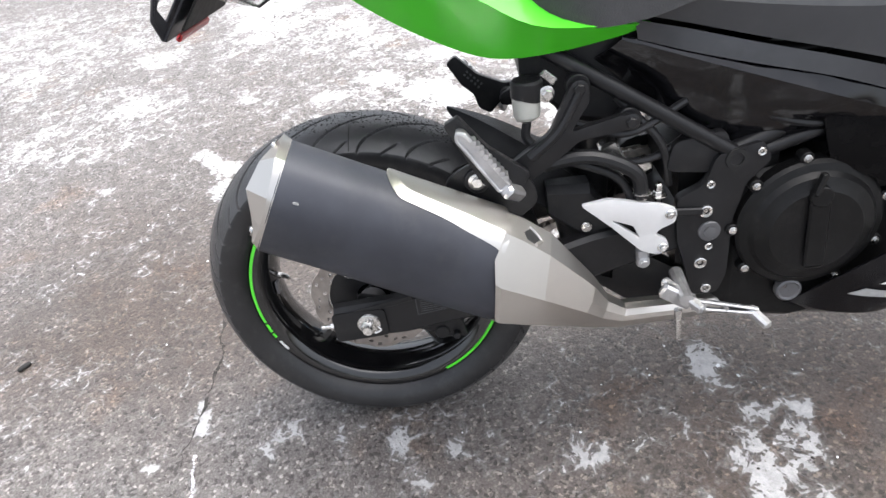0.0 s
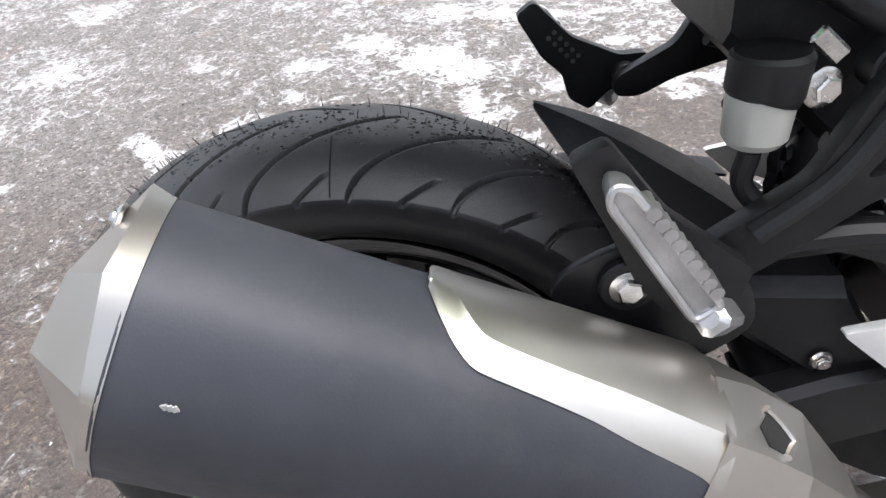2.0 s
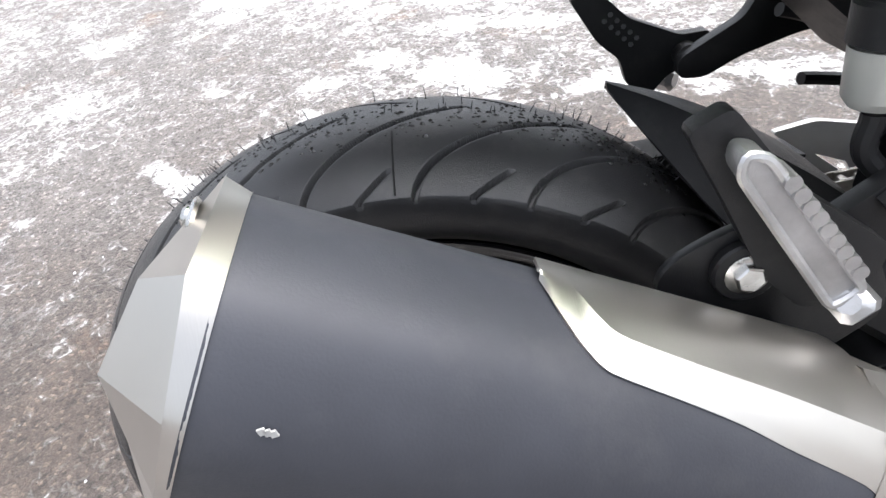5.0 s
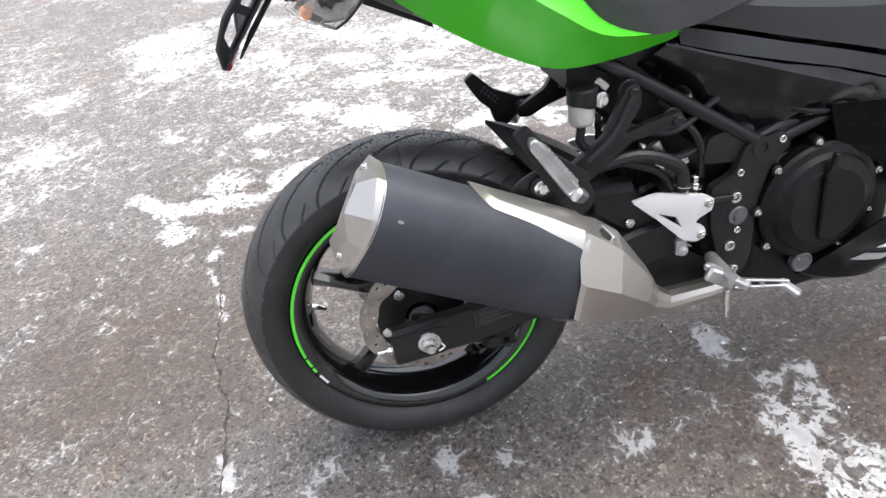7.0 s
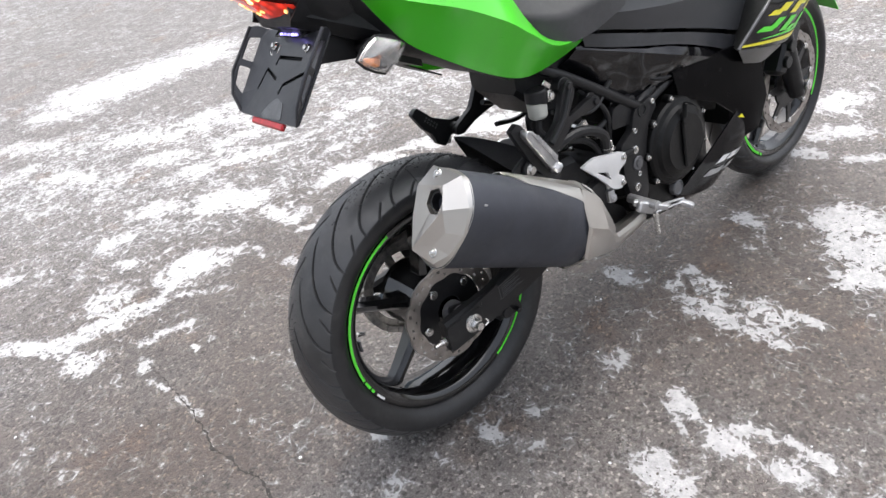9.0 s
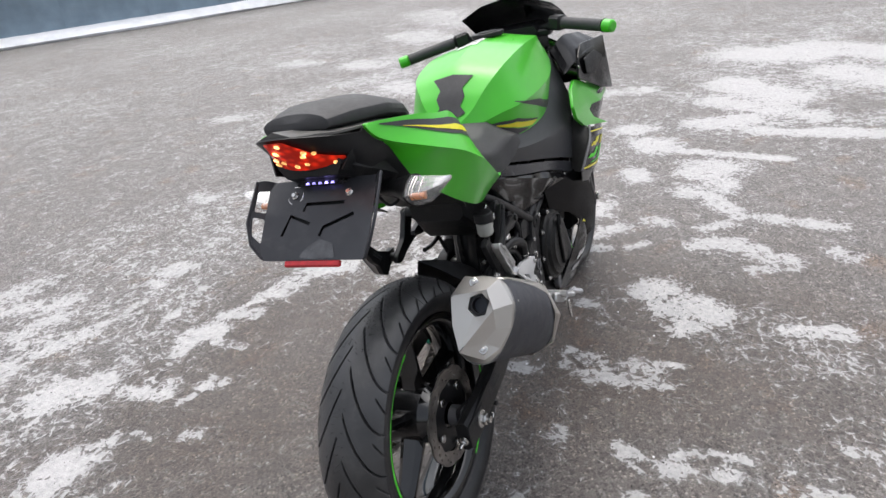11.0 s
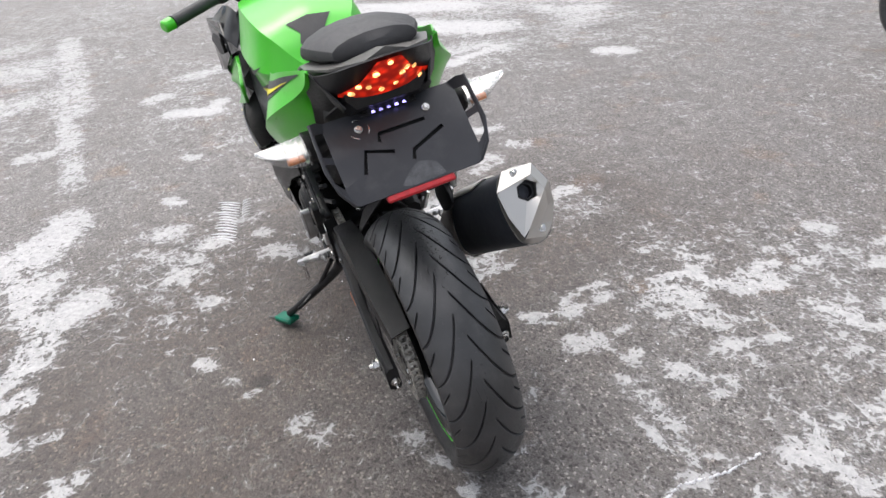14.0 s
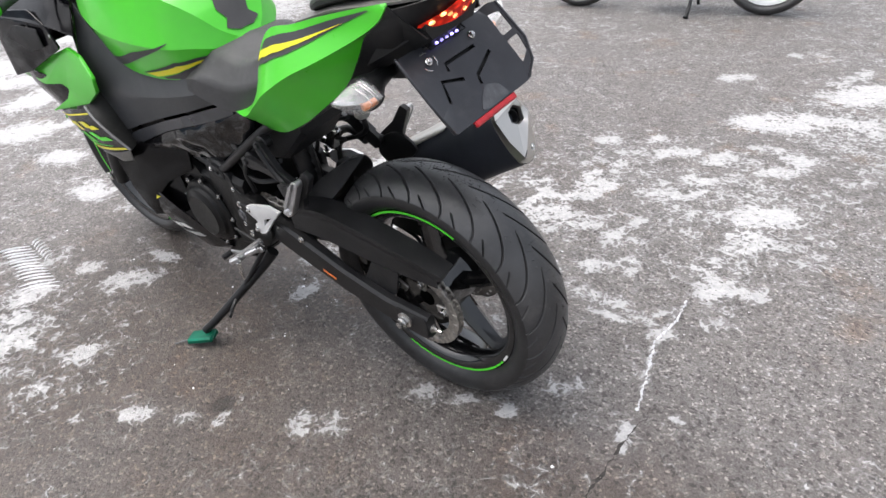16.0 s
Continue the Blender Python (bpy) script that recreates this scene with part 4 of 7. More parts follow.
# moulding hairs on the tread
rng = random.Random(4)
for i in range(150):
    a = radians(rng.uniform(20, 175))
    f = rng.choice([-0.12, 0.02, 0.16, 0.35]) + rng.uniform(-0.02, 0.02)
    ph = f * 0.82
    y, r = 0.098 * math.sin(ph), TYRE_R - 0.098 + 0.098 * math.cos(ph)
    base = Vector((r * math.cos(a), AXLE[1] + y, AXLE[2] + r * math.sin(a)))
    nrm = Vector((math.cos(ph) * math.cos(a), math.sin(ph), math.cos(ph) * math.sin(a)))
    lean = Vector((rng.uniform(-0.3, 0.3), rng.uniform(-0.3, 0.3), rng.uniform(-0.2, 0.2)))
    part("moulding_hair", tube([base - nrm * 0.001, base + (nrm + lean).normalized() * rng.uniform(0.004, 0.009)], [0.0006, 0.0003], 4, smooth=False), RUBBER, rear_wheel)
# road grit stuck to the crown
rng = random.Random(21)
gv, gf = [], []
for i in range(520):
    a = radians(rng.choice((rng.gauss(72, 14), rng.gauss(98, 12), rng.gauss(57, 9))))
    ph = 0.82 * min(0.35, rng.gauss(-0.22, 0.16))
    size = rng.uniform(0.0006, 0.0022)
    r = TYRE_R - 0.098 + 0.098 * math.cos(ph)
    e1, e2 = Vector((-math.sin(a), 0, math.cos(a))), Vector((-math.sin(ph) * math.cos(a), math.cos(ph), -math.sin(ph) * math.sin(a)))
    nrm = e1.cross(e2)
    nrm = nrm if nrm.dot(Vector((math.cos(a), 0, math.sin(a)))) > 0 else -nrm
    c = Vector((r * math.cos(a), AXLE[1] + 0.098 * math.sin(ph), AXLE[2] + r * math.sin(a)))
    n0 = len(gv)
    for k in range(5):
        q = size * rng.uniform(0.5, 1.3)
        gv.append(c + e1 * q * math.cos(1.2566 * k) * 1.5 + e2 * q * math.sin(1.2566 * k) - nrm * 0.0003)
    gv.append(c + nrm * size * 0.55)
    gf += [(n0 + k, n0 + (k + 1) % 5, n0 + 5) for k in range(5)]
part("road_grit", (gv, gf), mat("wet_grit", (0.02, 0.019, 0.018), 0.25, vary=0.8, scale=220), rear_wheel, "black wet road grit")["kind"] = "stuff"
# mould seam across the tread
seam = []
for k in range(25):
    ph = radians(-50 + 30 * k / 24)
    y, r = 0.098 * math.sin(ph), TYRE_R - 0.098 + 0.098 * math.cos(ph) + 0.0002
    a = radians(87.0)
    seam.append((r * math.cos(a), AXLE[1] + y, AXLE[2] + r * math.sin(a)))
part("mould_seam", tube(seam, 0.0007, 6, smooth=False), DARK, rear_wheel)

# front wheel
front_wheel = part("front_wheel", lathe(ring_profile(0.042, 0.226), FRONT, 90), WHEEL, bike, "gloss black cast wheel with green rim tape", sharp=50)
V, F, flat = tyre_mesh(FRONT, 0.292, 0.056, 0.060, 0.042, 0.230, 700, 70, 360 / 20, 24.0, 0.004)
big_part("tyre", V, F, flat, RUBBER, front_wheel, "black road tyre with curved tread grooves", (SIDEWALL, 70 + 15, 8))
for i in range(5):
    part("spoke", spoke(FRONT, 30 + 72 * i, 0.05, 0.2, 0.017, 0.012, 0.022, 0.016), WHEEL, front_wheel)
part("hub", lathe([(-0.055, 0.014), (-0.055, 0.042), (0.055, 0.042), (0.055, 0.014)], FRONT, 32), WHEEL, front_wheel)
for y in (-0.0432, 0.0432):
    for a0, a1 in ((150, 236), (238, 241), (330, 416), (418, 421)):
        part("rim_tape", tape(FRONT, y, 0.2195, 0.2275, a0, a1), GREEN_TAPE, front_wheel, "bright green tape")
part("brake_disc", petal_disc(FRONT, -0.068, 0.124, 0.152, 0.005, 12, 48), DISC, front_wheel, "wave-edged drilled steel disc")
part("disc_carrier", lathe([(-0.068, 0.030), (-0.068, 0.074), (-0.062, 0.074), (-0.055, 0.060), (-0.055, 0.030)], FRONT, 48), SATIN, front_wheel)
for i in range(8):
    a = radians(45 * i)
    part("carrier_arm", bar((FRONT[0] + 0.068 * math.cos(a), -0.065, FRONT[2] + 0.068 * math.sin(a)), (FRONT[0] + 0.126 * math.cos(a), -0.065, FRONT[2] + 0.126 * math.sin(a)), 0.024, 0.006, (0, 1, 0), taper=0.75, bevel=0.001), SATIN, front_wheel)
    part("disc_bolt", drum((FRONT[0] + 0.120 * math.cos(a), -0.064, FRONT[2] + 0.120 * math.sin(a)), (0, -1, 0), 0.009, 0.008, 14), CHROME, front_wheel)

# fork
HEAD = Vector((1.055, 0.0, 0.93))
rake = (Vector((FRONT[0] - 0.035, 0, FRONT[2] + 0.0)) - HEAD).normalized()
for s in (-1, 1):
    lower = Vector((FRONT[0] - 0.025, s * 0.095, FRONT[2]))
    top = lower - rake * 0.68
    leg = part("fork_leg", tube([lower + rake * 0.03, lower - rake * 0.05, lower - rake * 0.30, lower - rake * 0.31], [0.022, 0.027, 0.027, 0.024], 16), SATIN, bike)
    part("fork_tube", tube([lower - rake * 0.30, top], 0.0205, 16, smooth=False), CHROME, leg)
    part("axle_cap", drum(lower + Vector((0.02, s * 0.02, 0)), (0, s, 0), 0.016, 0.014), CHROME, leg)
part("front_axle_pin", tube([(FRONT[0], -0.13, FRONT[2]), (FRONT[0], 0.13, FRONT[2])], 0.010, 14, smooth=False), CHROME, bike)
cal = part("front_caliper", join(bar((1.235, -0.088, 0.36), (1.285, -0.088, 0.46), 0.055, 0.05, (1, 0, -0.4), bevel=0.01), drum((1.25, -0.116, 0.395), (0, -1, 0), 0.017, 0.012), drum((1.272, -0.116, 0.435), (0, -1, 0), 0.017, 0.012)), SATIN, bike)
part("brake_hose", tube([(1.25, -0.10, 0.46), (1.20, -0.12, 0.60), (1.15, -0.10, 0.75)], 0.006, 8), HOSE, bike)
fender = Skin([[(FRONT[0] + 0.315 * math.cos(radians(a)), y, FRONT[2] + (0.318 - 0.5 * abs(y)) * math.sin(radians(a))) for a in range(30, 171, 14)] for y in (-0.075, -0.045, 0, 0.045, 0.075)], 24, 4)
part("front_fender", fender.shell(0.003), GREEN, bike, "lime green front fender")
for s in (-1, 1):
    part("fender_stay", slab(rounded([(1.28, 0.40), (1.34, 0.33), (1.40, 0.45), (1.36, 0.56), (1.28, 0.54)], 0.012), s * 0.074, s * 0.080, 0.0015), PLASTIC, bike)

# swingarm
swing = part("swingarm", tube([(0.53, -0.12, 0.395), (0.53, 0.12, 0.395)], 0.030, 20, smooth=False), SATIN, bike, "satin black steel swingarm")


def arm(side, sections):
    rings = []
    for x, z0, z1, y0, y1 in sections:
        e = 0.007
        rings.append([(x, side * a, b) for a, b in ((y0 + e, z0), (y1 - e, z0), (y1, z0 + e), (y1, z1 - e), (y1 - e, z1), (y0 + e, z1), (y0, z1 - e), (y0, z0 + e))])
    return loft(rings)


part("right_arm", arm(-1, [(-0.058, 0.258, 0.326, 0.118, 0.146), (0.06, 0.262, 0.334, 0.116, 0.146), (0.20, 0.282, 0.362, 0.112, 0.142), (0.38, 0.325, 0.405, 0.098, 0.132), (0.54, 0.365, 0.425, 0.085, 0.125)]), SATIN, swing)
part("left_arm", arm(1, [(-0.062, 0.262, 0.322, 0.122, 0.148), (0.06, 0.266, 0.330, 0.120, 0.148), (0.20, 0.286, 0.358, 0.116, 0.144), (0.38, 0.325, 0.405, 0.100, 0.134), (0.54, 0.365, 0.425, 0.085, 0.125)]), SATIN, swing)
part("arm_rib", bar((-0.05, -0.147, 0.312), (0.08, -0.147, 0.337), 0.004, 0.010, bevel=0.001), SATIN, swing)
part("cross_brace", tube([(0.36, -0.11, 0.37), (0.36, 0.11, 0.37)], 0.026, 16, smooth=False), SATIN, swing)
for s in (-1, 1):
    part("chain_adjuster", slab(rounded([(-0.062, 0.262), (0.03, 0.268), (0.03, 0.322), (-0.062, 0.320)], 0.01), s * 0.1465, s * 0.1505, 0.001), SATIN, swing)
    part("axle_nut", join(drum((0, s * 0.150, 0.297), (0, s, 0), 0.019, 0.003), hexbolt((0, s * 0.153, 0.297), (0, s, 0), 0.0145, 0.013), tube([(0, s * 0.165, 0.297), (0, s * 0.175, 0.297)], 0.008, 12, smooth=False)), CHROME, swing)
    part("adjuster_bolt", join(hexbolt((-0.062, s * 0.134, 0.285), (-1, 0, 0), 0.008, 0.010), tube([(-0.07, s * 0.134, 0.285), (-0.088, s * 0.134, 0.285)], 0.0042, 10, smooth=False)), CHROME, swing)
part("split_pin", tube([(0.012, -0.174, 0.292), (0.022, -0.172, 0.296), (0.018, -0.170, 0.303)], 0.0018, 6), CHROME, swing)
lines = []
for k in range(6):
    z = 0.327 - 0.0042 * k
    lines.append(bar((0.090, -0.1452, z), (0.090 + (0.052 if k % 2 else 0.040), -0.1452, z + 0.004), 0.0008, 0.0013, bevel=0.0002))
lines += [bar((0.084, -0.1452, 0.331), (0.150, -0.1452, 0.340), 0.0008, 0.001, bevel=0.0002), bar((0.084, -0.1452, 0.300), (0.150, -0.1452, 0.309), 0.0008, 0.001, bevel=0.0002), bar((0.084, -0.1452, 0.300), (0.084, -0.1452, 0.331), 0.0008, 0.001, (1, 0, 0), bevel=0.0002)]
part("notice_label", join(*lines), STRIP, swing, "grey printed notice with unreadable lines")
part("orange_sticker", bar((0.222, 0.1445, 0.318), (0.265, 0.1435, 0.328), 0.001, 0.007, bevel=0.0003), ORANGE, swing)
part("rear_caliper", join(bar((0.098, -0.083, 0.238), (0.152, -0.083, 0.228), 0.046, 0.044, bevel=0.007), drum((0.115, -0.106, 0.233), (0, -1, 0), 0.013, 0.01), drum((0.14, -0.106, 0.229), (0, -1, 0), 0.006, 0.02)), SATIN, bike)
part("caliper_hanger", slab(rounded([(-0.03, 0.27), (0.03, 0.26), (0.10, 0.235), (0.16, 0.215), (0.15, 0.26), (0.05, 0.31), (-0.02, 0.33)], 0.01), -0.104, -0.112, 0.001), SATIN, bike)
part("rear_brake_hose", tube([(0.15, -0.095, 0.25), (0.20, -0.118, 0.275), (0.30, -0.120, 0.30), (0.40, -0.118, 0.345)], 0.0055, 8), HOSE, bike)
part("hub_spacer", lathe([(-0.118, 0.012), (-0.118, 0.024), (-0.085, 0.024), (-0.085, 0.012)], AXLE, 24), STRIP, bike)

# chain
def chain_path():
    r1, r2, c2 = 0.104, 0.036, Vector((0.505, 0, 0.405))
    c1 = Vector((AXLE[0], 0, AXLE[2]))
    d = c2 - c1
    base = math.atan2(d.z, d.x)
    off = math.acos((r1 - r2) / d.length)
    out = []
    p = lambda c, r, a: Vector((c.x + r * math.cos(a), 0.092, c.z + r * math.sin(a)))
    for k in range(24):
        out.append(p(c1, r1, base + off + (2 * math.pi - 2 * off) * k / 23))
    for k in range(9):
        out.append(p(c2, r2, base - off + 2 * off * k / 8))
    return out + [out[0]]


def chain_links():
    pts = chain_path()
    dense, pitch = [pts[0]], 0.01588
    rest = pitch
    for a, b in zip(pts, pts[1:]):
        seg = (b - a).length
        at_ = 0.0
        while seg - at_ >= rest:
            at_ += rest
            dense.append(a.lerp(b, at_ / seg))
            rest = pitch
        rest -= seg - at_
    shapes = []
    for i, (a, b) in enumerate(zip(dense, dense[1:])):
        d = (b - a).normalized()
        w = 0.0095 if i % 2 else 0.0070
        for s in (-1, 1):
            shapes.append(bar(a - d * 0.005 + Vector((0, s * w, 0)), b + d * 0.005 + Vector((0, s * w, 0)), 0.0020, 0.0145, (-d.z, 0, d.x), bevel=0.0006))
        shapes.append(tube([a - Vector((0, 0.0085, 0)), a + Vector((0, 0.0085, 0))], 0.005, 8, smooth=False))
    return join(*shapes)


part("chain", chain_links(), CHAIN, bike, "dirty drive chain", sharp=25)
guard_rows = [[(0.36, 0.118, 0.455), (0.24, 0.118, 0.475), (0.12, 0.118, 0.462), (0.0, 0.117, 0.440), (-0.085, 0.114, 0.418)],
              [(0.36, 0.122, 0.47), (0.24, 0.122, 0.492), (0.12, 0.122, 0.480), (0.0, 0.121, 0.458), (-0.105, 0.116, 0.432)],
              [(0.36, 0.075, 0.475), (0.24, 0.072, 0.497), (0.12, 0.072, 0.486), (0.0, 0.072, 0.463), (-0.100, 0.075, 0.438)]]
guard = part("chain_guard", Skin([[(x, y + 0.002, z - drop) for (x, y, z), drop in zip(guard_rows[0], (0.045, 0.062, 0.056, 0.038, 0.018))]] + guard_rows, 24, 4).shell(0.003), PLASTIC, bike, "matt black plastic chain guard")
part("guard_plate", slab(rounded([(0.100, 0.405), (0.020, 0.402), (0.040, 0.335), (0.085, 0.300), (0.150, 0.318)], 0.006), 0.1205, 0.1245, 0.001), PLASTIC, guard)
part("guard_bolt", hexbolt((0.112, 0.1245, 0.325), (0, 1, 0), 0.007, 0.005), CHROME, guard)
part("guard_bolt", hexbolt((0.330, 0.134, 0.392), (0, 1, 0), 0.007, 0.005), CHROME, guard)

# rear hugger over the tyre
hug = [[(0.172, 0.004, 0.594), (0.200, -0.030, 0.556), (0.235, -0.060, 0.510), (0.280, -0.078, 0.465), (0.36, -0.082, 0.40)],
       [(0.172, 0.007, 0.597), (0.215, -0.010, 0.578), (0.265, -0.028, 0.548), (0.33, -0.040, 0.500), (0.41, -0.045, 0.42)],
       [(0.172, 0.009, 0.597), (0.215, 0.016, 0.578), (0.265, 0.028, 0.548), (0.33, 0.040, 0.500), (0.41, 0.045, 0.42)],
       [(0.172, 0.012, 0.594), (0.200, 0.036, 0.556), (0.235, 0.060, 0.510), (0.280, 0.078, 0.465), (0.36, 0.082, 0.40)]]
part("hugger", Skin(hug, 24, 5).shell(0.003), PLASTIC, bike, "pointed black plastic inner fender")

# silencer
U = Vector((0.861, 0.088, -0.505)).normalized()
UP = (Vector((0.505, 0, 0.863)) - U * U.dot(Vector((0.505, 0, 0.863)))).normalized()
OUT = U.cross(UP) * -1
if OUT.y > 0:
    OUT = -OUT
CAN0 = Vector((-0.060, -0.237, 0.588))
SECTION = [(-0.054, 0.026), (-0.046, 0.058), (-0.030, 0.075), (0.004, 0.081), (0.040, 0.072), (0.060, 0.044), (0.066, 0.012), (0.064, -0.018), (0.052, -0.050), (0.032, -0.073), (0.008, -0.083), (-0.020, -0.081), (-0.042, -0.062), (-0.052, -0.020)]


def can_ring(s, scale=1.0, shift=(0, 0), soft=True, grow=0.0, tilt=0.0):
    pts = SECTION
    if soft:
        loop = [Vector((a, b, 0)) for a, b in SECTION]
        n = len(loop)
        pts = []
        for i in range(n):
            a, b, c, d = loop[i - 1], loop[i], loop[(i + 1) % n], loop[(i + 2) % n]
            for k in range(4):
                t = k / 4
                v = 0.5 * (2 * b + (c - a) * t + (2 * a - 5 * b + 4 * c - d) * t * t + (3 * b - a - 3 * c + d) * t ** 3)
                pts.append((v.x, v.y))
    out = []
    for a, b in pts:
        l = math.hypot(a, b)
        a, b = a * (1 + grow / l), b * (1 + grow / l)
        if a > 0:
            # the rear end narrows towards its foot
            a *= 1 - 0.17 * min(1.0, max(0.0, 1 - s / 0.22)) * min(1.0, max(0.0, (0.02 - b) / 0.06))
        out.append(CAN0 + U * (s + tilt * a) + OUT * (a * scale + shift[0]) + UP * (b * scale + shift[1]))
    return out


def sloped(ring):
    """The sleeve's front edge reaches further forward below."""
    return [p + U * 0.045 * min(1.0, max(0.0, (0.045 - (p - CAN0).dot(UP)) / 0.08)) for p in ring]


silencer = part("silencer", loft([can_ring(-0.002), can_ring(0.0), can_ring(0.10), can_ring(0.20, 1.01), can_ring(0.28, 1.018), sloped(can_ring(0.303, 1.02)), sloped(can_ring(0.306, 1.0))]), CAN, bike, "dark grey silencer with brushed steel ends", sharp=40)
# end cap: a wedge of flat faces, the outlet in the inner one
CAP = [(-0.030, 0.079, -0.012), (0.036, 0.075, -0.013), (0.061, 0.030, -0.008), (0.058, -0.014, -0.006), (0.039, -0.050, -0.009), (0.010, -0.073, -0.012), (-0.036, -0.062, -0.020), (-0.052, -0.012, -0.016), (-0.057, 0.042, -0.014)]
PROW_LOW, PROW_TOP, BROW = (-0.029, -0.054, -0.025), (0.033, 0.018, -0.037), (0.018, 0.054, -0.031)
HOLE = (0.001, 0.026)


def cap_at(p):
    g = 1.025 if p[2] < -0.005 else 1.0
    return CAN0 + OUT * p[0] * g + UP * p[1] * g + U * p[2]


def around(poly, centre, n, turn=0.0):
    """Points on a polygon of (across, up, along) corners, at even angles round a centre."""
    out = []
    for j in range(n):
        t = 2 * math.pi * j / n + turn
        dx, dy = math.cos(t), math.sin(t)
        best = None
        for i in range(len(poly)):
            p, q = poly[i - 1], poly[i]
            px, py, ex, ey = p[0] - centre[0], p[1] - centre[1], q[0] - p[0], q[1] - p[1]
            det = dx * ey - dy * ex
            if abs(det) < 1e-9:
                continue
            k, w = (px * ey - py * ex) / det, (px * dy - py * dx) / det
            if k > 0 and -1e-6 <= w <= 1 + 1e-6 and (best is None or k < best[0]):
                best = (k, p[2] + w * (q[2] - p[2]))
        k, along = best
        out.append((centre[0] + k * dx, centre[1] + k * dy, along))
    return out


def end_cap():
    n = 112
    soft = [(p - CAN0).dot(OUT) for p in can_ring(0.0)], [(p - CAN0).dot(UP) for p in can_ring(0.0)]
    seam = [(a, b, 0.0) for a, b in zip(*soft)]
    rims = [[(a * g, b * g, s) for a, b, s in around(seam, (0, 0), n)] for g, s in ((1.006, 0.007), (1.014, 0.005), (1.006, -0.003))]
    edge = around(CAP, (0, 0), n)
    vs, fs = loft([[cap_at(p) for p in ring] for ring in rims + [edge]], caps=False)
    faces = [[PROW_TOP, BROW, CAP[1], CAP[2]], [BROW, CAP[8], CAP[0], CAP[1]]]
    dip = [(0.034, -0.016, -0.0221), (0.008, -0.044, -0.018)]
    faces += [[PROW_TOP, CAP[2], CAP[3], dip[0]], [dip[0], CAP[3], CAP[4], dip[1]], [PROW_TOP, dip[0], dip[1], PROW_LOW], [dip[1], CAP[4], CAP[5]], [dip[1], CAP[5], CAP[6], PROW_LOW]]
    for f in faces:
        k = len(vs)
        vs = vs + [cap_at(p) for p in f]
        fs = fs + [tuple(range(k, k + len(f)))]
    inner = [CAP[8], BROW, PROW_TOP, PROW_LOW, CAP[6], CAP[7]]
    hexa = [(HOLE[0] + r * math.cos(radians(d)), HOLE[1] + r * math.sin(radians(d)), -0.0255 - 0.2 * r * math.cos(radians(d))) for d, r in ((20, 0.024), (75, 0.023), (140, 0.022), (200, 0.023), (255, 0.022), (310, 0.023))]
    ring = around(inner, HOLE, 60)
    lip = around(hexa, HOLE, 60)
    deep = [(a, b, c + 0.012) for a, b, c in lip]
    v2, f2 = loft([[cap_at(p) for p in r] for r in (ring, lip, deep)], caps=False)
    k = len(vs)
    return vs + v2, fs + [tuple(i + k for i in f) for f in f2]


part("end_cap", end_cap(), STEEL, silencer, "brushed steel end cap with flat faces", sharp=14)
mouth = lambda s, r: [cap_at((HOLE[0] + r * math.cos(2 * math.pi * j / 32), HOLE[1] + r * math.sin(2 * math.pi * j / 32), s)) for j in range(32)]
part("outlet", loft([mouth(-0.014, 0.026), mouth(-0.014, 0.0165), mouth(-0.017, 0.0165), mouth(-0.017, 0.0145), mouth(0.03, 0.014)], caps=False), SATIN, silencer)
part("outlet_core", loft([mouth(0.02, 0.0142), mouth(0.022, 0.0142)]), DARK, silencer)
for p in ((0.008, -0.054, -0.0137), (-0.010, 0.067, -0.018)):
    c = cap_at(p)
    part("cap_rivet", join(drum(c, -U, 0.0095, 0.003, 20), drum(c, -U, 0.0048, 0.006, 14)), CHROME, silencer)
for k in range(3):
    part("small_badge", bar(CAN0 + U * (0.024 + 0.0021 * k) + OUT * 0.0632 + UP * 0.0380, CAN0 + U * (0.0262 + 0.0021 * k) + OUT * 0.0632 + UP * 0.0355, 0.0010, 0.0030, UP, bevel=0.0002), PRINT, silencer)
part("seam_rivet", drum(CAN0 + U * 0.286 + OUT * 0.060 + UP * 0.026, OUT, 0.004, 0.004, 12), DARK, silencer)
# heat shield and front cone
ring0 = can_ring(0.3)
nring = len(ring0)


def shield_rows():
    """Rows along the can: a flat top down to the fold, then a narrow facet to the lower edge."""
    line = [(0.1305, 9.9, 10.2, 10.5), (0.134, 8.2, 10.3, 12.3), (0.140, 6.6, 10.8, 13.8), (0.1455, 6.0, 11.4, 14.6), (0.153, 5.8, 13.0, 15.3), (0.163, 5.6, 13.7, 15.6), (0.195, 5.5, 14.2, 16.1), (0.223, 5.5, 14.5, 16.6), (0.250, 5.5, 14.8, 17.3), (0.292, 5.5, 15.4, 18.2), (0.306, 5.5, 15.6, 18.8), (0.312, 5.5, 15.7, 18.8)]
    rows = []
    for k in range(13):
        row = []
        for s, hi, fold, lo in line:
            i, grow = (hi + (fold - hi) * k / 9, 0.0058) if k <= 9 else (fold + (lo - fold) * (k - 9) / 3, 0.0058 - 0.0013 * (k - 9))
            r = can_ring(s, 1.0, grow=grow)
            a, b = r[int(i) % nring], r[(int(i) + 1) % nring]
            row.append(a.lerp(b, i - int(i)))
        rows.append(row)
    return rows


shield = part("heat_shield", Skin(shield_rows(), 48, 1).shell(0.002), STEEL, silencer, "brushed steel heat shield", sharp=16)
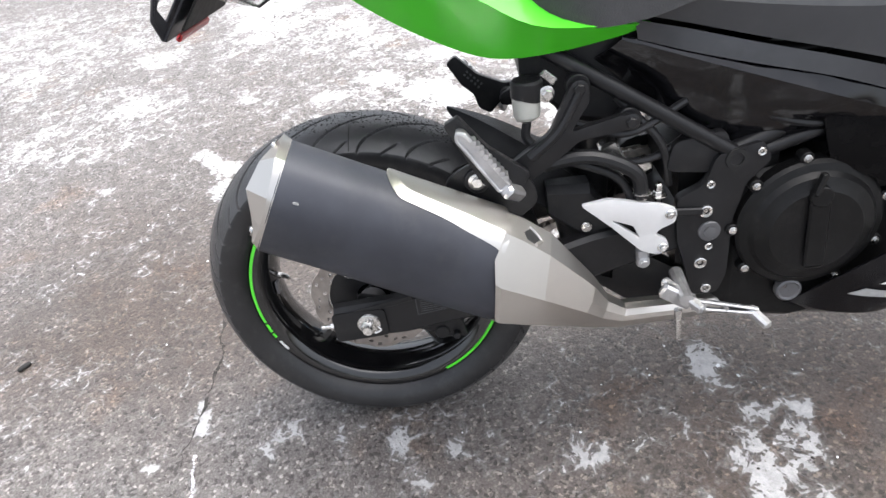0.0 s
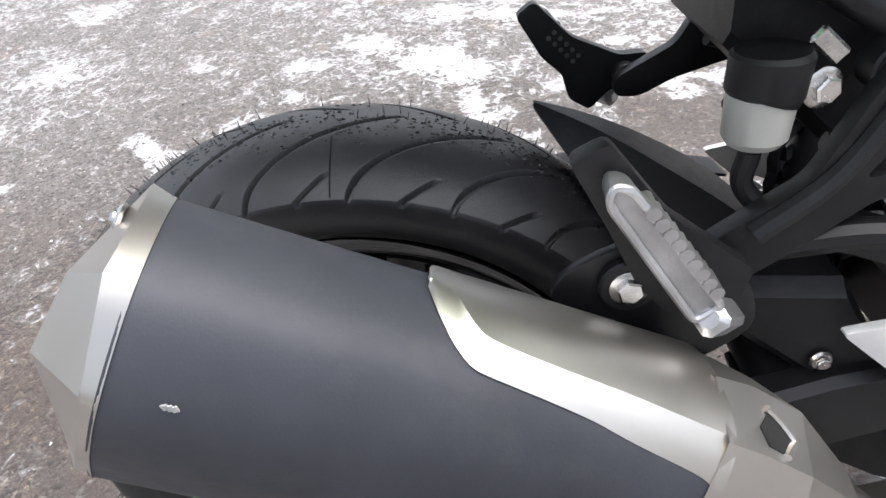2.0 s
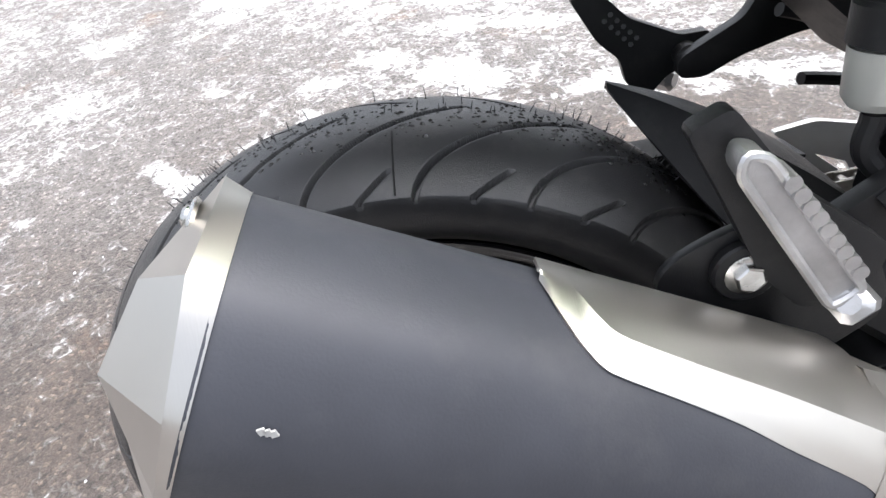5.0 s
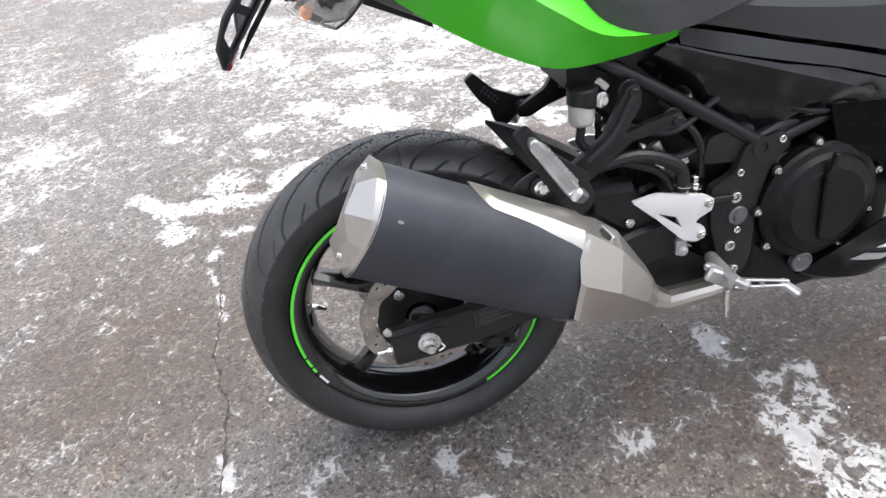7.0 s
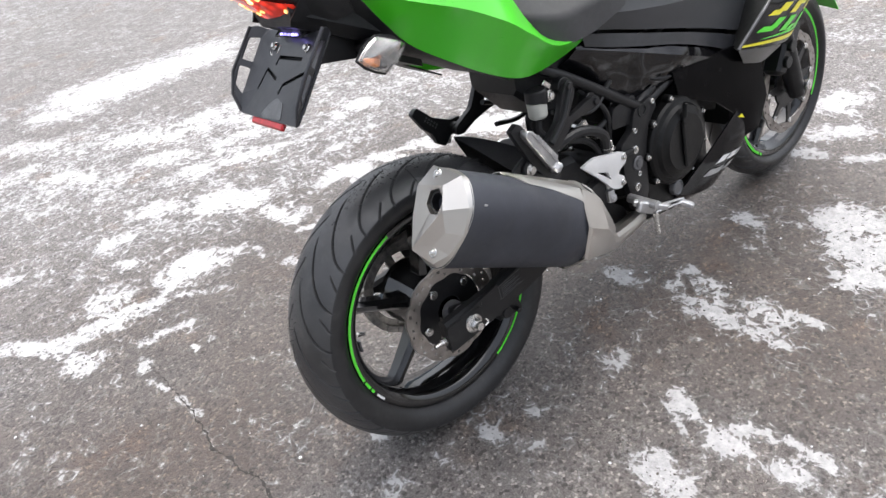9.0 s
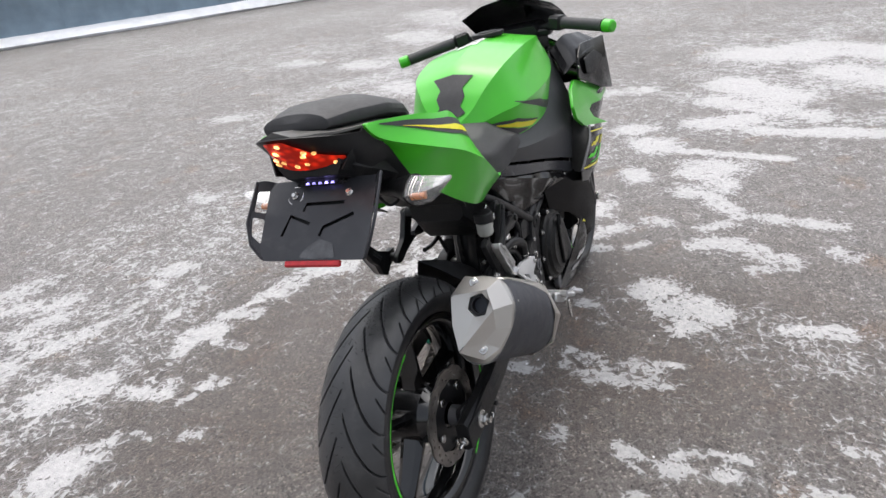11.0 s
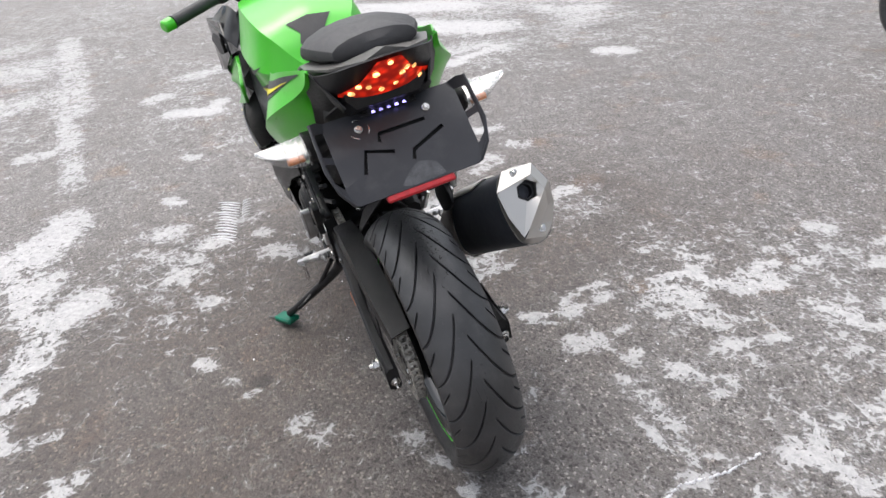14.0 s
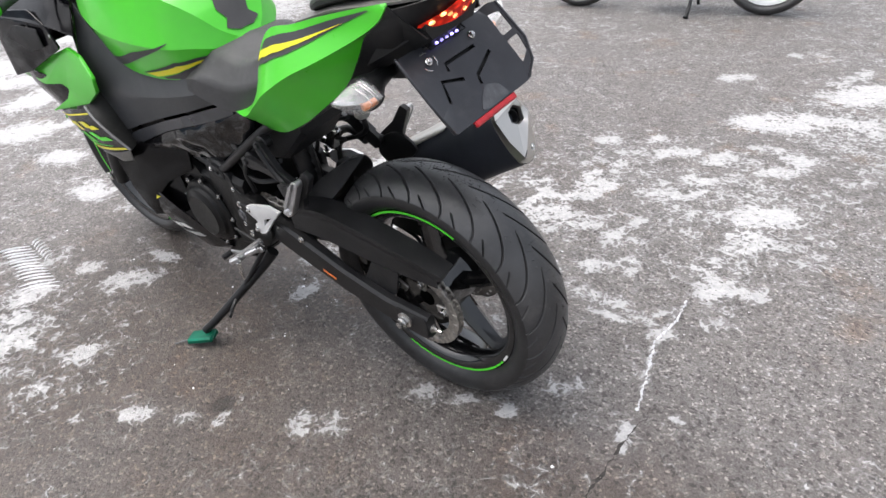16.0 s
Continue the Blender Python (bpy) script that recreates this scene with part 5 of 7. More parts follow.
# the cone: folded sheet with flat faces, then the pipe
CONE = [((0.345, -0.178, 0.325), 0.72, 0.60), ((0.375, -0.165, 0.290), 0.48, 0.42), ((0.41, -0.155, 0.268), 0.38, 0.30), ((0.50, -0.130, 0.250), 0.36, 0.27), ((0.60, -0.090, 0.225), 0.36, 0.27)]
CREASES = (0, 1, 3, 4, 5, 6, 8, 10, 11, 12, 13)
in_can = lambda a, b, c: CAN0 + OUT * a + UP * b + U * c
MOUTH = [(-0.059, 0.028, 0.315), (-0.051, 0.063, 0.312), (0.004, 0.0885, 0.308), (0.0445, 0.0785, 0.304), (0.0635, 0.043, 0.3005), (0.0725, 0.012, 0.3145), (0.058, -0.055, 0.346), (0.009, -0.089, 0.350), (-0.022, -0.087, 0.350), (-0.046, -0.067, 0.344), (-0.057, -0.022, 0.330)]
FOLDS = [(-0.060, 0.028, 0.335), (-0.052, 0.064, 0.335), (0.004, 0.0890, 0.335), (0.0430, 0.0745, 0.334), (0.0625, 0.041, 0.318), (0.0760, 0.011, 0.3235), (0.060, -0.057, 0.354), (0.009, -0.091, 0.358), (-0.022, -0.089, 0.358), (-0.047, -0.068, 0.352), (-0.059, -0.022, 0.340)]
WAIST = [(-0.052, 0.028, 0.385), (-0.044, 0.060, 0.385), (0.004, 0.0800, 0.382), (0.0400, 0.0640, 0.381), (0.0540, 0.037, 0.387), (0.0685, 0.008, 0.394), (0.052, -0.052, 0.398), (0.006, -0.082, 0.398), (-0.022, -0.080, 0.398), (-0.042, -0.060, 0.394), (-0.052, -0.022, 0.388)]
cone_rings = [[in_can(*q) for q in ring] for ring in ([(a * 0.955, b * 0.955, c + 0.006) for a, b, c in MOUTH], MOUTH, FOLDS, WAIST)]
for c, ka, kb in CONE:
    cone_rings.append([Vector(c) + OUT * SECTION[i][0] * ka + UP * SECTION[i][1] * kb for i in CREASES])
cone = part("front_cone", loft(cone_rings), STEEL, silencer, "folded brushed steel cone and pipe", sharp=13)


def on_cone(along, down, lift=0.0):
    """A point of the cone's flat top: along from the fold to the waist, down from its inner to its outer crease."""
    p = cone_rings[2][2].lerp(cone_rings[2][3], down)
    q = cone_rings[3][2].lerp(cone_rings[3][3], down)
    return p.lerp(q, along) + (OUT * 0.4 + UP * 0.9) * lift


slot = [(-0.02, 0.62), (0.18, 0.36), (0.58, 0.60), (0.40, 0.86), (0.10, 0.84)]
part("cone_slot", (([on_cone(u, v, 0.0011) for u, v in slot] + [on_cone(u, v, -0.002) for u, v in slot]), [tuple(range(5)), tuple(range(9, 4, -1))] + [(i, (i + 1) % 5, 5 + (i + 1) % 5, 5 + i) for i in range(5)]), DARK, cone)
part("slot_lip", tube([on_cone(u, v, 0.0012) for u, v in ((0.16, 0.28), (0.40, 0.40), (0.62, 0.60), (0.52, 0.76), (0.42, 0.90))], 0.0026, 8), STEEL, cone)
part("silencer_bracket", slab(rounded([(0.160, 0.528), (0.172, 0.548), (0.210, 0.566), (0.245, 0.560), (0.290, 0.530), (0.300, 0.49), (0.26, 0.46), (0.20, 0.49)], 0.016), -0.146, -0.154, 0.002), SATIN, bike)
part("bracket_boss", drum((0.211, -0.154, 0.538), (0, -1, 0), 0.019, 0.008), SATIN, bike)
part("silencer_bolt", hexbolt((0.211, -0.162, 0.538), (0, -1, 0), 0.0095, 0.007), CHROME, bike)

# passenger pegs on their hangers, both sides
HANGER = [(0.356, 0.657), (0.378, 0.655), (0.380, 0.628), (0.352, 0.586), (0.425, 0.602), (0.446, 0.598), (0.447, 0.580), (0.365, 0.572)]
for s in (-1, 1):
    foot = [(0.312, 0.532), (0.285, 0.515), (0.262, 0.528), (0.262, 0.548), (0.322, 0.588)] if s < 0 else [(0.318, 0.560), (0.285, 0.545), (0.262, 0.548), (0.262, 0.566), (0.318, 0.594)]
    hanger = part("peg_hanger", slab(rounded(HANGER + foot, 0.008), s * 0.126, s * 0.140, 0.003), SATIN, bike, "satin black passenger peg hanger")
    part("hanger_rib", tube([(0.366, s * 0.141, 0.645), (0.335, s * 0.142, 0.592), (0.292, s * 0.142, 0.556)], [0.006, 0.007, 0.008], 8), SATIN, hanger)
    for x, z in ((0.366, 0.648), (0.437, 0.590)):
        part("hanger_bolt", join(drum((x, s * 0.106, z), (0, s, 0), 0.017, 0.022), hexbolt((x, s * 0.138, z), (0, s, 0), 0.009, 0.008)), SATIN, hanger)
    a, b = Vector((0.254, 0, 0.530)), Vector((0.192, 0, 0.628))
    d = (b - a).normalized()
    n = Vector((d.z, 0, -d.x))
    capsule = lambda w0, w1, e0, e1: [((a + d * e0 + n * w0).x, (a + d * e0 + n * w0).z), ((b - d * (e1 + 0.008) + n * w1).x, (b - d * (e1 + 0.008) + n * w1).z), ((b - d * e1).x, (b - d * e1).z), ((b - d * (e1 + 0.008) - n * w1).x, (b - d * (e1 + 0.008) - n * w1).z), ((a + d * e0 - n * w0).x, (a + d * e0 - n * w0).z)]
    peg = part("passenger_peg", slab(rounded(capsule(0.0098, 0.0078, 0.0, 0.0), 0.005), s * 0.172, s * 0.188, 0.003), ALLOY, hanger, "bare cast aluminium folding peg")
    lip = rounded(capsule(0.0092, 0.0072, 0.006, 0.002), 0.005)
    part("peg_lip", tube([(x, s * 0.189, z) for x, z in lip + lip[:1]], 0.0028, 8, smooth=False), ALLOY, peg)
    for k in range(9):
        c = a + d * (0.020 + 0.0086 * k) + n * (0.0112 - 0.0003 * k)
        part("peg_tooth", tube([c + Vector((0, s * 0.174, 0)), c + Vector((0, s * 0.1935, 0))], 0.0042, 10, smooth=False), ALLOY, peg)
    part("peg_clevis", bar(Vector((0.272, s * 0.166, 0.512 if s < 0 else 0.532)), Vector((0.250, s * 0.192, 0.534)), 0.020, 0.020, (0.8, 0, 0.6), bevel=0.004), ALLOY, peg)
    blade = [(0.174, 0.630), (0.196, 0.640), (0.232, 0.590), (0.285, 0.546), (0.275, 0.512), (0.240, 0.512), (0.216, 0.540), (0.196, 0.585)] if s < 0 else [(0.172, 0.628), (0.190, 0.640), (0.225, 0.603), (0.272, 0.580), (0.300, 0.580), (0.290, 0.550), (0.262, 0.545), (0.243, 0.526), (0.222, 0.540), (0.216, 0.566), (0.196, 0.585)]
    part("peg_backing", slab(rounded(blade, 0.006), s * 0.152, s * 0.166, 0.003), PLASTIC, hanger)
    part("peg_joint", drum((0.276, s * 0.136, 0.562 if s > 0 else 0.535), (0, s, 0), 0.012, 0.020, 20), SATIN, hanger)
    if s > 0:
        for i in range(2):
            for j in range(5):
                part("grip_bump", drum((0.203 + 0.0058 * j + 0.0055 * i, 0.152, 0.604 - 0.0062 * j + 0.0050 * i), (0, -1, 0), 0.0026, 0.0012, 6, 0.0005), STRIP, hanger)

# frame
for s in (-1, 1):
    part("seat_rail", tube([(0.02, s * 0.060, 0.88), (0.16, s * 0.075, 0.80), (0.32, s * 0.096, 0.700), (0.40, s * 0.116, 0.648), (0.585, s * 0.126, 0.520)], 0.0115, 14), SATIN, bike)
    part("upper_rail", tube([(0.20, s * 0.07, 0.80), (0.50, s * 0.08, 0.68), (0.75, s * 0.09, 0.66), (1.0, s * 0.05, 0.84)], 0.013, 12), SATIN, bike)
    part("main_tube", tube([(0.585, s * 0.118, 0.515), (0.72, s * 0.105, 0.565), (0.90, s * 0.10, 0.64), (1.03, s * 0.05, 0.82)], 0.014, 14), SATIN, bike)
    part("front_tube", tube([(0.62, s * 0.118, 0.51), (0.78, s * 0.12, 0.545), (0.92, s * 0.12, 0.48)], 0.011, 12), SATIN, bike)
    pivot = part("pivot_plate", slab(rounded([(0.505, 0.455), (0.545, 0.475), (0.560, 0.520), (0.625, 0.535), (0.640, 0.505), (0.606, 0.470), (0.590, 0.41), (0.588, 0.31), (0.575, 0.275), (0.535, 0.275), (0.520, 0.34), (0.508, 0.38)], 0.010), s * 0.118, s * 0.136, 0.003), SATIN, bike, "black swingarm pivot plate")
    part("pivot_socket", lathe([(s * 0.134, 0.017), (s * 0.139, 0.016), (s * 0.139, 0.010), (s * 0.128, 0.009), (s * 0.128, 0.0005), (s * 0.134, 0.0005)], (0.588, 0, 0.512), 24), DARK, pivot)
    part("pivot_cap", join(drum((0.556, s * 0.134, 0.395), (0, s, 0), 0.017, 0.006, 24), hexbolt((0.556, s * 0.140, 0.395), (0, s, 0), 0.011, 0.003, False)), STRIP, pivot)
    for x, z, r in ((0.549, 0.431, 0.0095), (0.545, 0.338, 0.0095), (0.556, 0.288, 0.008), (0.622, 0.520, 0.006), (0.556, 0.368, 0.006), (0.553, 0.476, 0.006)):
        part("pivot_bolt", join(lathe([(s * 0.134, r * 1.1), (s * 0.140, r * 1.05), (s * 0.141, r * 0.9), (s * 0.140, r * 0.5), (s * 0.134, r * 0.45)], (x, 0, z), 20), hexbolt((x, s * 0.134, z), (0, s, 0), r * 0.4, 0.004, False)), CHROME, pivot)
    guard = part("heel_guard", slab(rounded([(0.360, 0.471), (0.402, 0.477), (0.485, 0.456), (0.503, 0.446), (0.500, 0.425), (0.476, 0.415), (0.471, 0.407), (0.489, 0.396), (0.492, 0.378), (0.475, 0.370), (0.450, 0.380), (0.403, 0.430)], 0.006), s * 0.142, s * 0.150, 0.002, holes=(rounded([(0.404, 0.441), (0.437, 0.427), (0.448, 0.404)], 0.003),)), CAST, bike, "cast aluminium heel guard")
    for x, z in ((0.492, 0.440), (0.482, 0.383)):
        part("guard_bolt", join(drum((x, s * 0.150, z), (0, s, 0), 0.008, 0.003), hexbolt((x, s * 0.153, z), (0, s, 0), 0.005, 0.004, False)), CHROME, guard)
    part("guard_arm", bar((0.492, s * 0.140, 0.438), (0.545, s * 0.138, 0.432), 0.006, 0.012, bevel=0.002), SATIN, guard)

# rider's pegs and pedals
pegs = part("rider_peg", join(tube([(0.505, -0.145, 0.330), (0.500, -0.225, 0.332)], [0.011, 0.010], 10, smooth=False), bar((0.478, -0.175, 0.338), (0.520, -0.240, 0.322), 0.014, 0.014, bevel=0.003)), ALLOY, bike, "cast aluminium rider's foot peg")
part("brake_pedal", join(bar((0.470, -0.195, 0.337), (0.515, -0.205, 0.312), 0.016, 0.026, bevel=0.004), bar((0.512, -0.205, 0.318), (0.612, -0.212, 0.293), 0.009, 0.006, taper=0.8, bevel=0.002), bar((0.512, -0.205, 0.303), (0.612, -0.212, 0.285), 0.009, 0.006, taper=0.8, bevel=0.002), bar((0.560, -0.208, 0.308), (0.566, -0.208, 0.294), 0.008, 0.008, (1, 0, 0), bevel=0.002), bar((0.600, -0.200, 0.290), (0.622, -0.232, 0.272), 0.015, 0.014, bevel=0.004)), ALLOY, bike, "silver brake pedal")
part("peg_feeler", tube([(0.486, -0.228, 0.320), (0.488, -0.230, 0.268)], [0.006, 0.0052], 10, smooth=False), CHROME, bike)
part("master_cylinder", join(tube([(0.452, -0.130, 0.41), (0.455, -0.130, 0.372)], [0.006, 0.006], 12, smooth=False), bar((0.455, -0.132, 0.376), (0.457, -0.132, 0.340), 0.016, 0.020, bevel=0.004), hexbolt((0.456, -0.141, 0.352), (0, -1, 0), 0.007, 0.006)), ALLOY, bike)
part("hose_union", join(hexbolt((0.452, -0.142, 0.478), (0, 0, 1), 0.010, 0.008), tube([(0.452, -0.142, 0.468), (0.452, -0.142, 0.500)], [0.009, 0.007], 12, smooth=False)), CHROME, bike)
part("linkage_cover", slab(rounded([(0.330, 0.358), (0.44, 0.350), (0.56, 0.265), (0.585, 0.185), (0.485, 0.208), (0.44, 0.238), (0.40, 0.272), (0.355, 0.300)], 0.010), -0.040, -0.078, 0.004, holes=(rounded([(0.390, 0.316), (0.420, 0.304), (0.418, 0.284), (0.400, 0.292)], 0.003),)), PLASTIC, bike)
part("brake_switch", join(tube([(0.480, -0.127, 0.445), (0.480, -0.127, 0.462)], [0.005, 0.005], 10, smooth=False), hexbolt((0.480, -0.127, 0.462), (0, 0, 1), 0.009, 0.009), drum((0.480, -0.127, 0.471), (0, 0, 1), 0.006, 0.012)), CHROME, bike)
part("hose_clamp", join(drum((0.486, 0.020, 0.436), (0, 0, 1), 0.022, 0.007), hexbolt((0.486, -0.004, 0.440), (0, -1, 0), 0.006, 0.006)), CHROME, bike)
part("union_hose", tube([(0.452, -0.140, 0.47), (0.44, -0.145, 0.515), (0.38, -0.14, 0.545), (0.31, -0.125, 0.535)], 0.011, 10), HOSE, bike)
reservoir = part("brake_reservoir", tube([(0.293, -0.118, 0.608), (0.293, -0.118, 0.613), (0.294, -0.118, 0.640)], [0.016, 0.0195, 0.0205], 22, smooth=False), MILK, bike, "milky plastic brake fluid reservoir with black cap")
part("cap", tube([(0.294, -0.118, 0.638), (0.295, -0.118, 0.641), (0.296, -0.118, 0.662), (0.296, -0.118, 0.665)], [0.0215, 0.023, 0.023, 0.0205], 24, smooth=False), PLASTIC, reservoir)
part("clamp", join(hexbolt((0.322, -0.128, 0.643), (0.2, -1, 0), 0.009, 0.008), bar((0.318, -0.118, 0.672), (0.336, -0.118, 0.655), 0.006, 0.012, bevel=0.002)), CHROME, reservoir)
part("feed_hose", tube([(0.292, -0.118, 0.602), (0.292, -0.119, 0.575), (0.33, -0.125, 0.545), (0.42, -0.13, 0.50), (0.45, -0.135, 0.42)], 0.007, 10), HOSE, reservoir)
part("shifter", join(bar((0.47, 0.165, 0.332), (0.55, 0.182, 0.302), 0.009, 0.016, bevel=0.003), bar((0.55, 0.182, 0.302), (0.605, 0.186, 0.290), 0.008, 0.011, bevel=0.002)), ALLOY, bike, "silver gear lever")
part("shifter_rubber", tube([(0.600, 0.182, 0.290), (0.604, 0.215, 0.287)], 0.008, 10, smooth=False), HOSE, bike)
part("rider_peg", join(tube([(0.505, 0.145, 0.330), (0.500, 0.225, 0.332)], [0.011, 0.010], 10, smooth=False), bar((0.478, 0.175, 0.338), (0.520, 0.240, 0.322), 0.014, 0.014, bevel=0.003)), ALLOY, bike, "cast aluminium rider's foot peg")
part("peg_feeler", tube([(0.500, 0.228, 0.320), (0.502, 0.230, 0.268)], [0.006, 0.0052], 10, smooth=False), CHROME, bike)
part("shift_rod", tube([(0.475, 0.155, 0.33), (0.60, 0.150, 0.345)], 0.004, 8, smooth=False), SATIN, bike)

# side stand
stand = part("side_stand", tube([(0.500, 0.125, 0.285), (0.535, 0.160, 0.235), (0.625, 0.283, 0.118), (0.662, 0.325, 0.078)], [0.017, 0.014, 0.012, 0.012], 12), SATIN, bike, "black side stand with teal foot")
part("stand_foot", join(bar((0.632, 0.318, 0.066), (0.702, 0.360, 0.058), 0.046, 0.018, (0, -0.13, 1), bevel=0.005)), FOOT, stand, "teal anodised stand foot")
part("stand_tang", tube([(0.585, 0.235, 0.165), (0.570, 0.265, 0.155), (0.545, 0.290, 0.158)], [0.006, 0.005, 0.004], 8), SATIN, stand)
part("stand_spring", tube([(0.505, 0.150, 0.30), (0.565, 0.205, 0.20)], 0.007, 10, smooth=False), SATIN, stand)
part("foot_wire", tube([(0.69, 0.36, 0.062), (0.735, 0.395, 0.047)], 0.0025, 6, smooth=False), STRIP, stand)

# engine
def block(sections, e=0.012):
    """A body through upright rectangular sections: x, y0, y1, z0, z1."""
    rings = []
    for x, y0, y1, z0, z1 in sections:
        rings.append([(x, a, b) for a, b in ((y0 + e, z0), (y1 - e, z0), (y1, z0 + e), (y1, z1 - e), (y1 - e, z1), (y0 + e, z1), (y0, z1 - e), (y0, z0 + e))])
    return loft(rings)


engine = part("engine", block([(0.565, -0.10, 0.10, 0.25, 0.44), (0.60, -0.125, 0.125, 0.215, 0.475), (0.70, -0.13, 0.13, 0.200, 0.49), (0.80, -0.12, 0.12, 0.205, 0.47), (0.88, -0.10, 0.10, 0.23, 0.42)]), ENGINE, bike, "black engine with bolted covers")
part("cylinder_block", loft([[(x + dx, y, z + dz) for x, y, z in ((0.70, -0.13, 0.46), (0.88, -0.13, 0.40), (0.88, 0.13, 0.40), (0.70, 0.13, 0.46))] for dx, dz in ((0, 0), (0.05, 0.13), (0.07, 0.16), (0.09, 0.22))]), ENGINE, engine)
for k in range(6):
    part("fin", bar((0.715 + 0.012 * k, -0.134, 0.492 + 0.026 * k), (0.90 + 0.012 * k, -0.134, 0.432 + 0.026 * k), 0.008, 0.006, bevel=0.001), ENGINE, engine)
for s, c, r in ((-1, (0.702, 0.390), 0.108), (1, (0.715, 0.360), 0.098)):
    prof = [(s * 0.120, r), (s * 0.140, r), (s * 0.146, r * 0.96), (s * 0.150, r * 0.86), (s * 0.158, r * 0.80), (s * 0.163, r * 0.66), (s * 0.166, r * 0.62), (s * 0.164, r * 0.3), (s * 0.164, 0.0005), (s * 0.120, 0.0005)]
    cover = part("clutch_cover" if s < 0 else "alternator_cover", lathe(prof, (c[0], 0, c[1]), 64), ENGINE, engine, sharp=20)
    for k in range(9):
        a = radians(18 + 40 * k)
        x, z = c[0] + (r + 0.004) * math.cos(a), c[1] + (r + 0.004) * math.sin(a)
        part("cover_boss", drum((x, s * 0.122, z), (0, s, 0), 0.0100, 0.020), ENGINE, cover)
        part("cover_bolt", hexbolt((x, s * 0.142, z), (0, s, 0), 0.0046, 0.005), CHROME, cover)
part("filler_plug", lathe([(-0.135, 0.020), (-0.147, 0.020), (-0.149, 0.017), (-0.147, 0.014), (-0.147, 0.0005), (-0.135, 0.0005)], (0.685, 0, 0.272), 26), STRIP, engine)
part("cable_arm", join(bar((0.70, -0.170, 0.490), (0.690, -0.172, 0.455), 0.012, 0.010, bevel=0.003), drum((0.700, -0.160, 0.452), (0, -1, 0), 0.016, 0.014), bar((0.700, -0.168, 0.450), (0.705, -0.168, 0.33), 0.03, 0.008, (0, 1, 0), bevel=0.003)), ENGINE, engine)
part("gear_case", block([(0.52, -0.09, 0.13, 0.30, 0.50), (0.60, -0.11, 0.14, 0.28, 0.52), (0.66, -0.11, 0.13, 0.34, 0.54)]), ENGINE, engine)
part("sprocket_cover", slab(rounded([(0.44, 0.38), (0.47, 0.46), (0.56, 0.47), (0.60, 0.40), (0.57, 0.31), (0.48, 0.31)], 0.03), 0.105, 0.138, 0.008), ENGINE, engine)
part("exhaust_header", tube([(0.60, -0.09, 0.225), (0.75, -0.03, 0.175), (0.90, 0.0, 0.19), (0.97, 0.0, 0.30), (0.95, 0.0, 0.45)], 0.026, 14), STEEL, engine)
part("starter_hose", tube([(0.78, -0.14, 0.52), (0.83, -0.15, 0.50), (0.86, -0.14, 0.46)], 0.011, 10), HOSE, engine)
part("air_tube", tube([(0.60, -0.10, 0.56), (0.72, -0.12, 0.585), (0.86, -0.11, 0.56)], 0.016, 12), HOSE, engine)
part("throttle_body", block([(0.62, -0.09, 0.09, 0.49, 0.60), (0.74, -0.09, 0.09, 0.50, 0.62)]), ENGINE, engine)
part("shock", tube([(0.42, 0.0, 0.62), (0.40, 0.0, 0.48), (0.40, 0, 0.36)], [0.028, 0.03, 0.025], 14), SATIN, bike)
for k in range(7):
    part("shock_coil", lathe([(-0.006, 0.036), (0, 0.042), (0.006, 0.036), (0, 0.031)], (0.402, 0, 0.42 + 0.022 * k), 20), SATIN, bike)
part("battery_tray", block([(0.29, -0.07, 0.07, 0.65, 0.78), (0.36, -0.085, 0.085, 0.58, 0.76), (0.46, -0.09, 0.09, 0.56, 0.74)]), PLASTIC, bike)
part("splash_box", block([(0.315, -0.105, -0.06, 0.43, 0.485), (0.38, -0.115, -0.06, 0.38, 0.485), (0.43, -0.115, -0.06, 0.345, 0.40)]), PLASTIC, bike)
part("splash_bolt", join(drum((0.372, -0.115, 0.415), (0, -1, 0), 0.009, 0.004), hexbolt((0.372, -0.119, 0.415), (0, -1, 0), 0.006, 0.004, False)), CHROME, bike)
part("linkage_bracket", slab(rounded([(0.49, 0.50), (0.50, 0.545), (0.575, 0.555), (0.585, 0.515), (0.56, 0.49)], 0.012), -0.112, -0.128, 0.003), PLASTIC, bike)
part("connector", join(bar((0.405, -0.11, 0.555), (0.43, -0.11, 0.500), 0.03, 0.028, bevel=0.004), bar((0.44, -0.115, 0.505), (0.47, -0.112, 0.515), 0.02, 0.02, bevel=0.003)), CHROME, bike)
for k, (a, b, c) in enumerate((((0.34, -0.11, 0.60), (0.43, -0.13, 0.57), (0.52, -0.11, 0.60)), ((0.36, -0.10, 0.54), (0.46, -0.12, 0.52), (0.55, -0.10, 0.56)), ((0.42, -0.11, 0.62), (0.48, -0.125, 0.55), (0.50, -0.11, 0.47)), ((0.60, -0.12, 0.58), (0.70, -0.13, 0.55), (0.82, -0.12, 0.57)))):
    part("wiring", tube([a, b, c], 0.006, 8), HOSE, bike)
    part("wiring", tube([(p[0], -p[1], p[2]) for p in (a, b, c)], 0.006, 8), HOSE, bike)

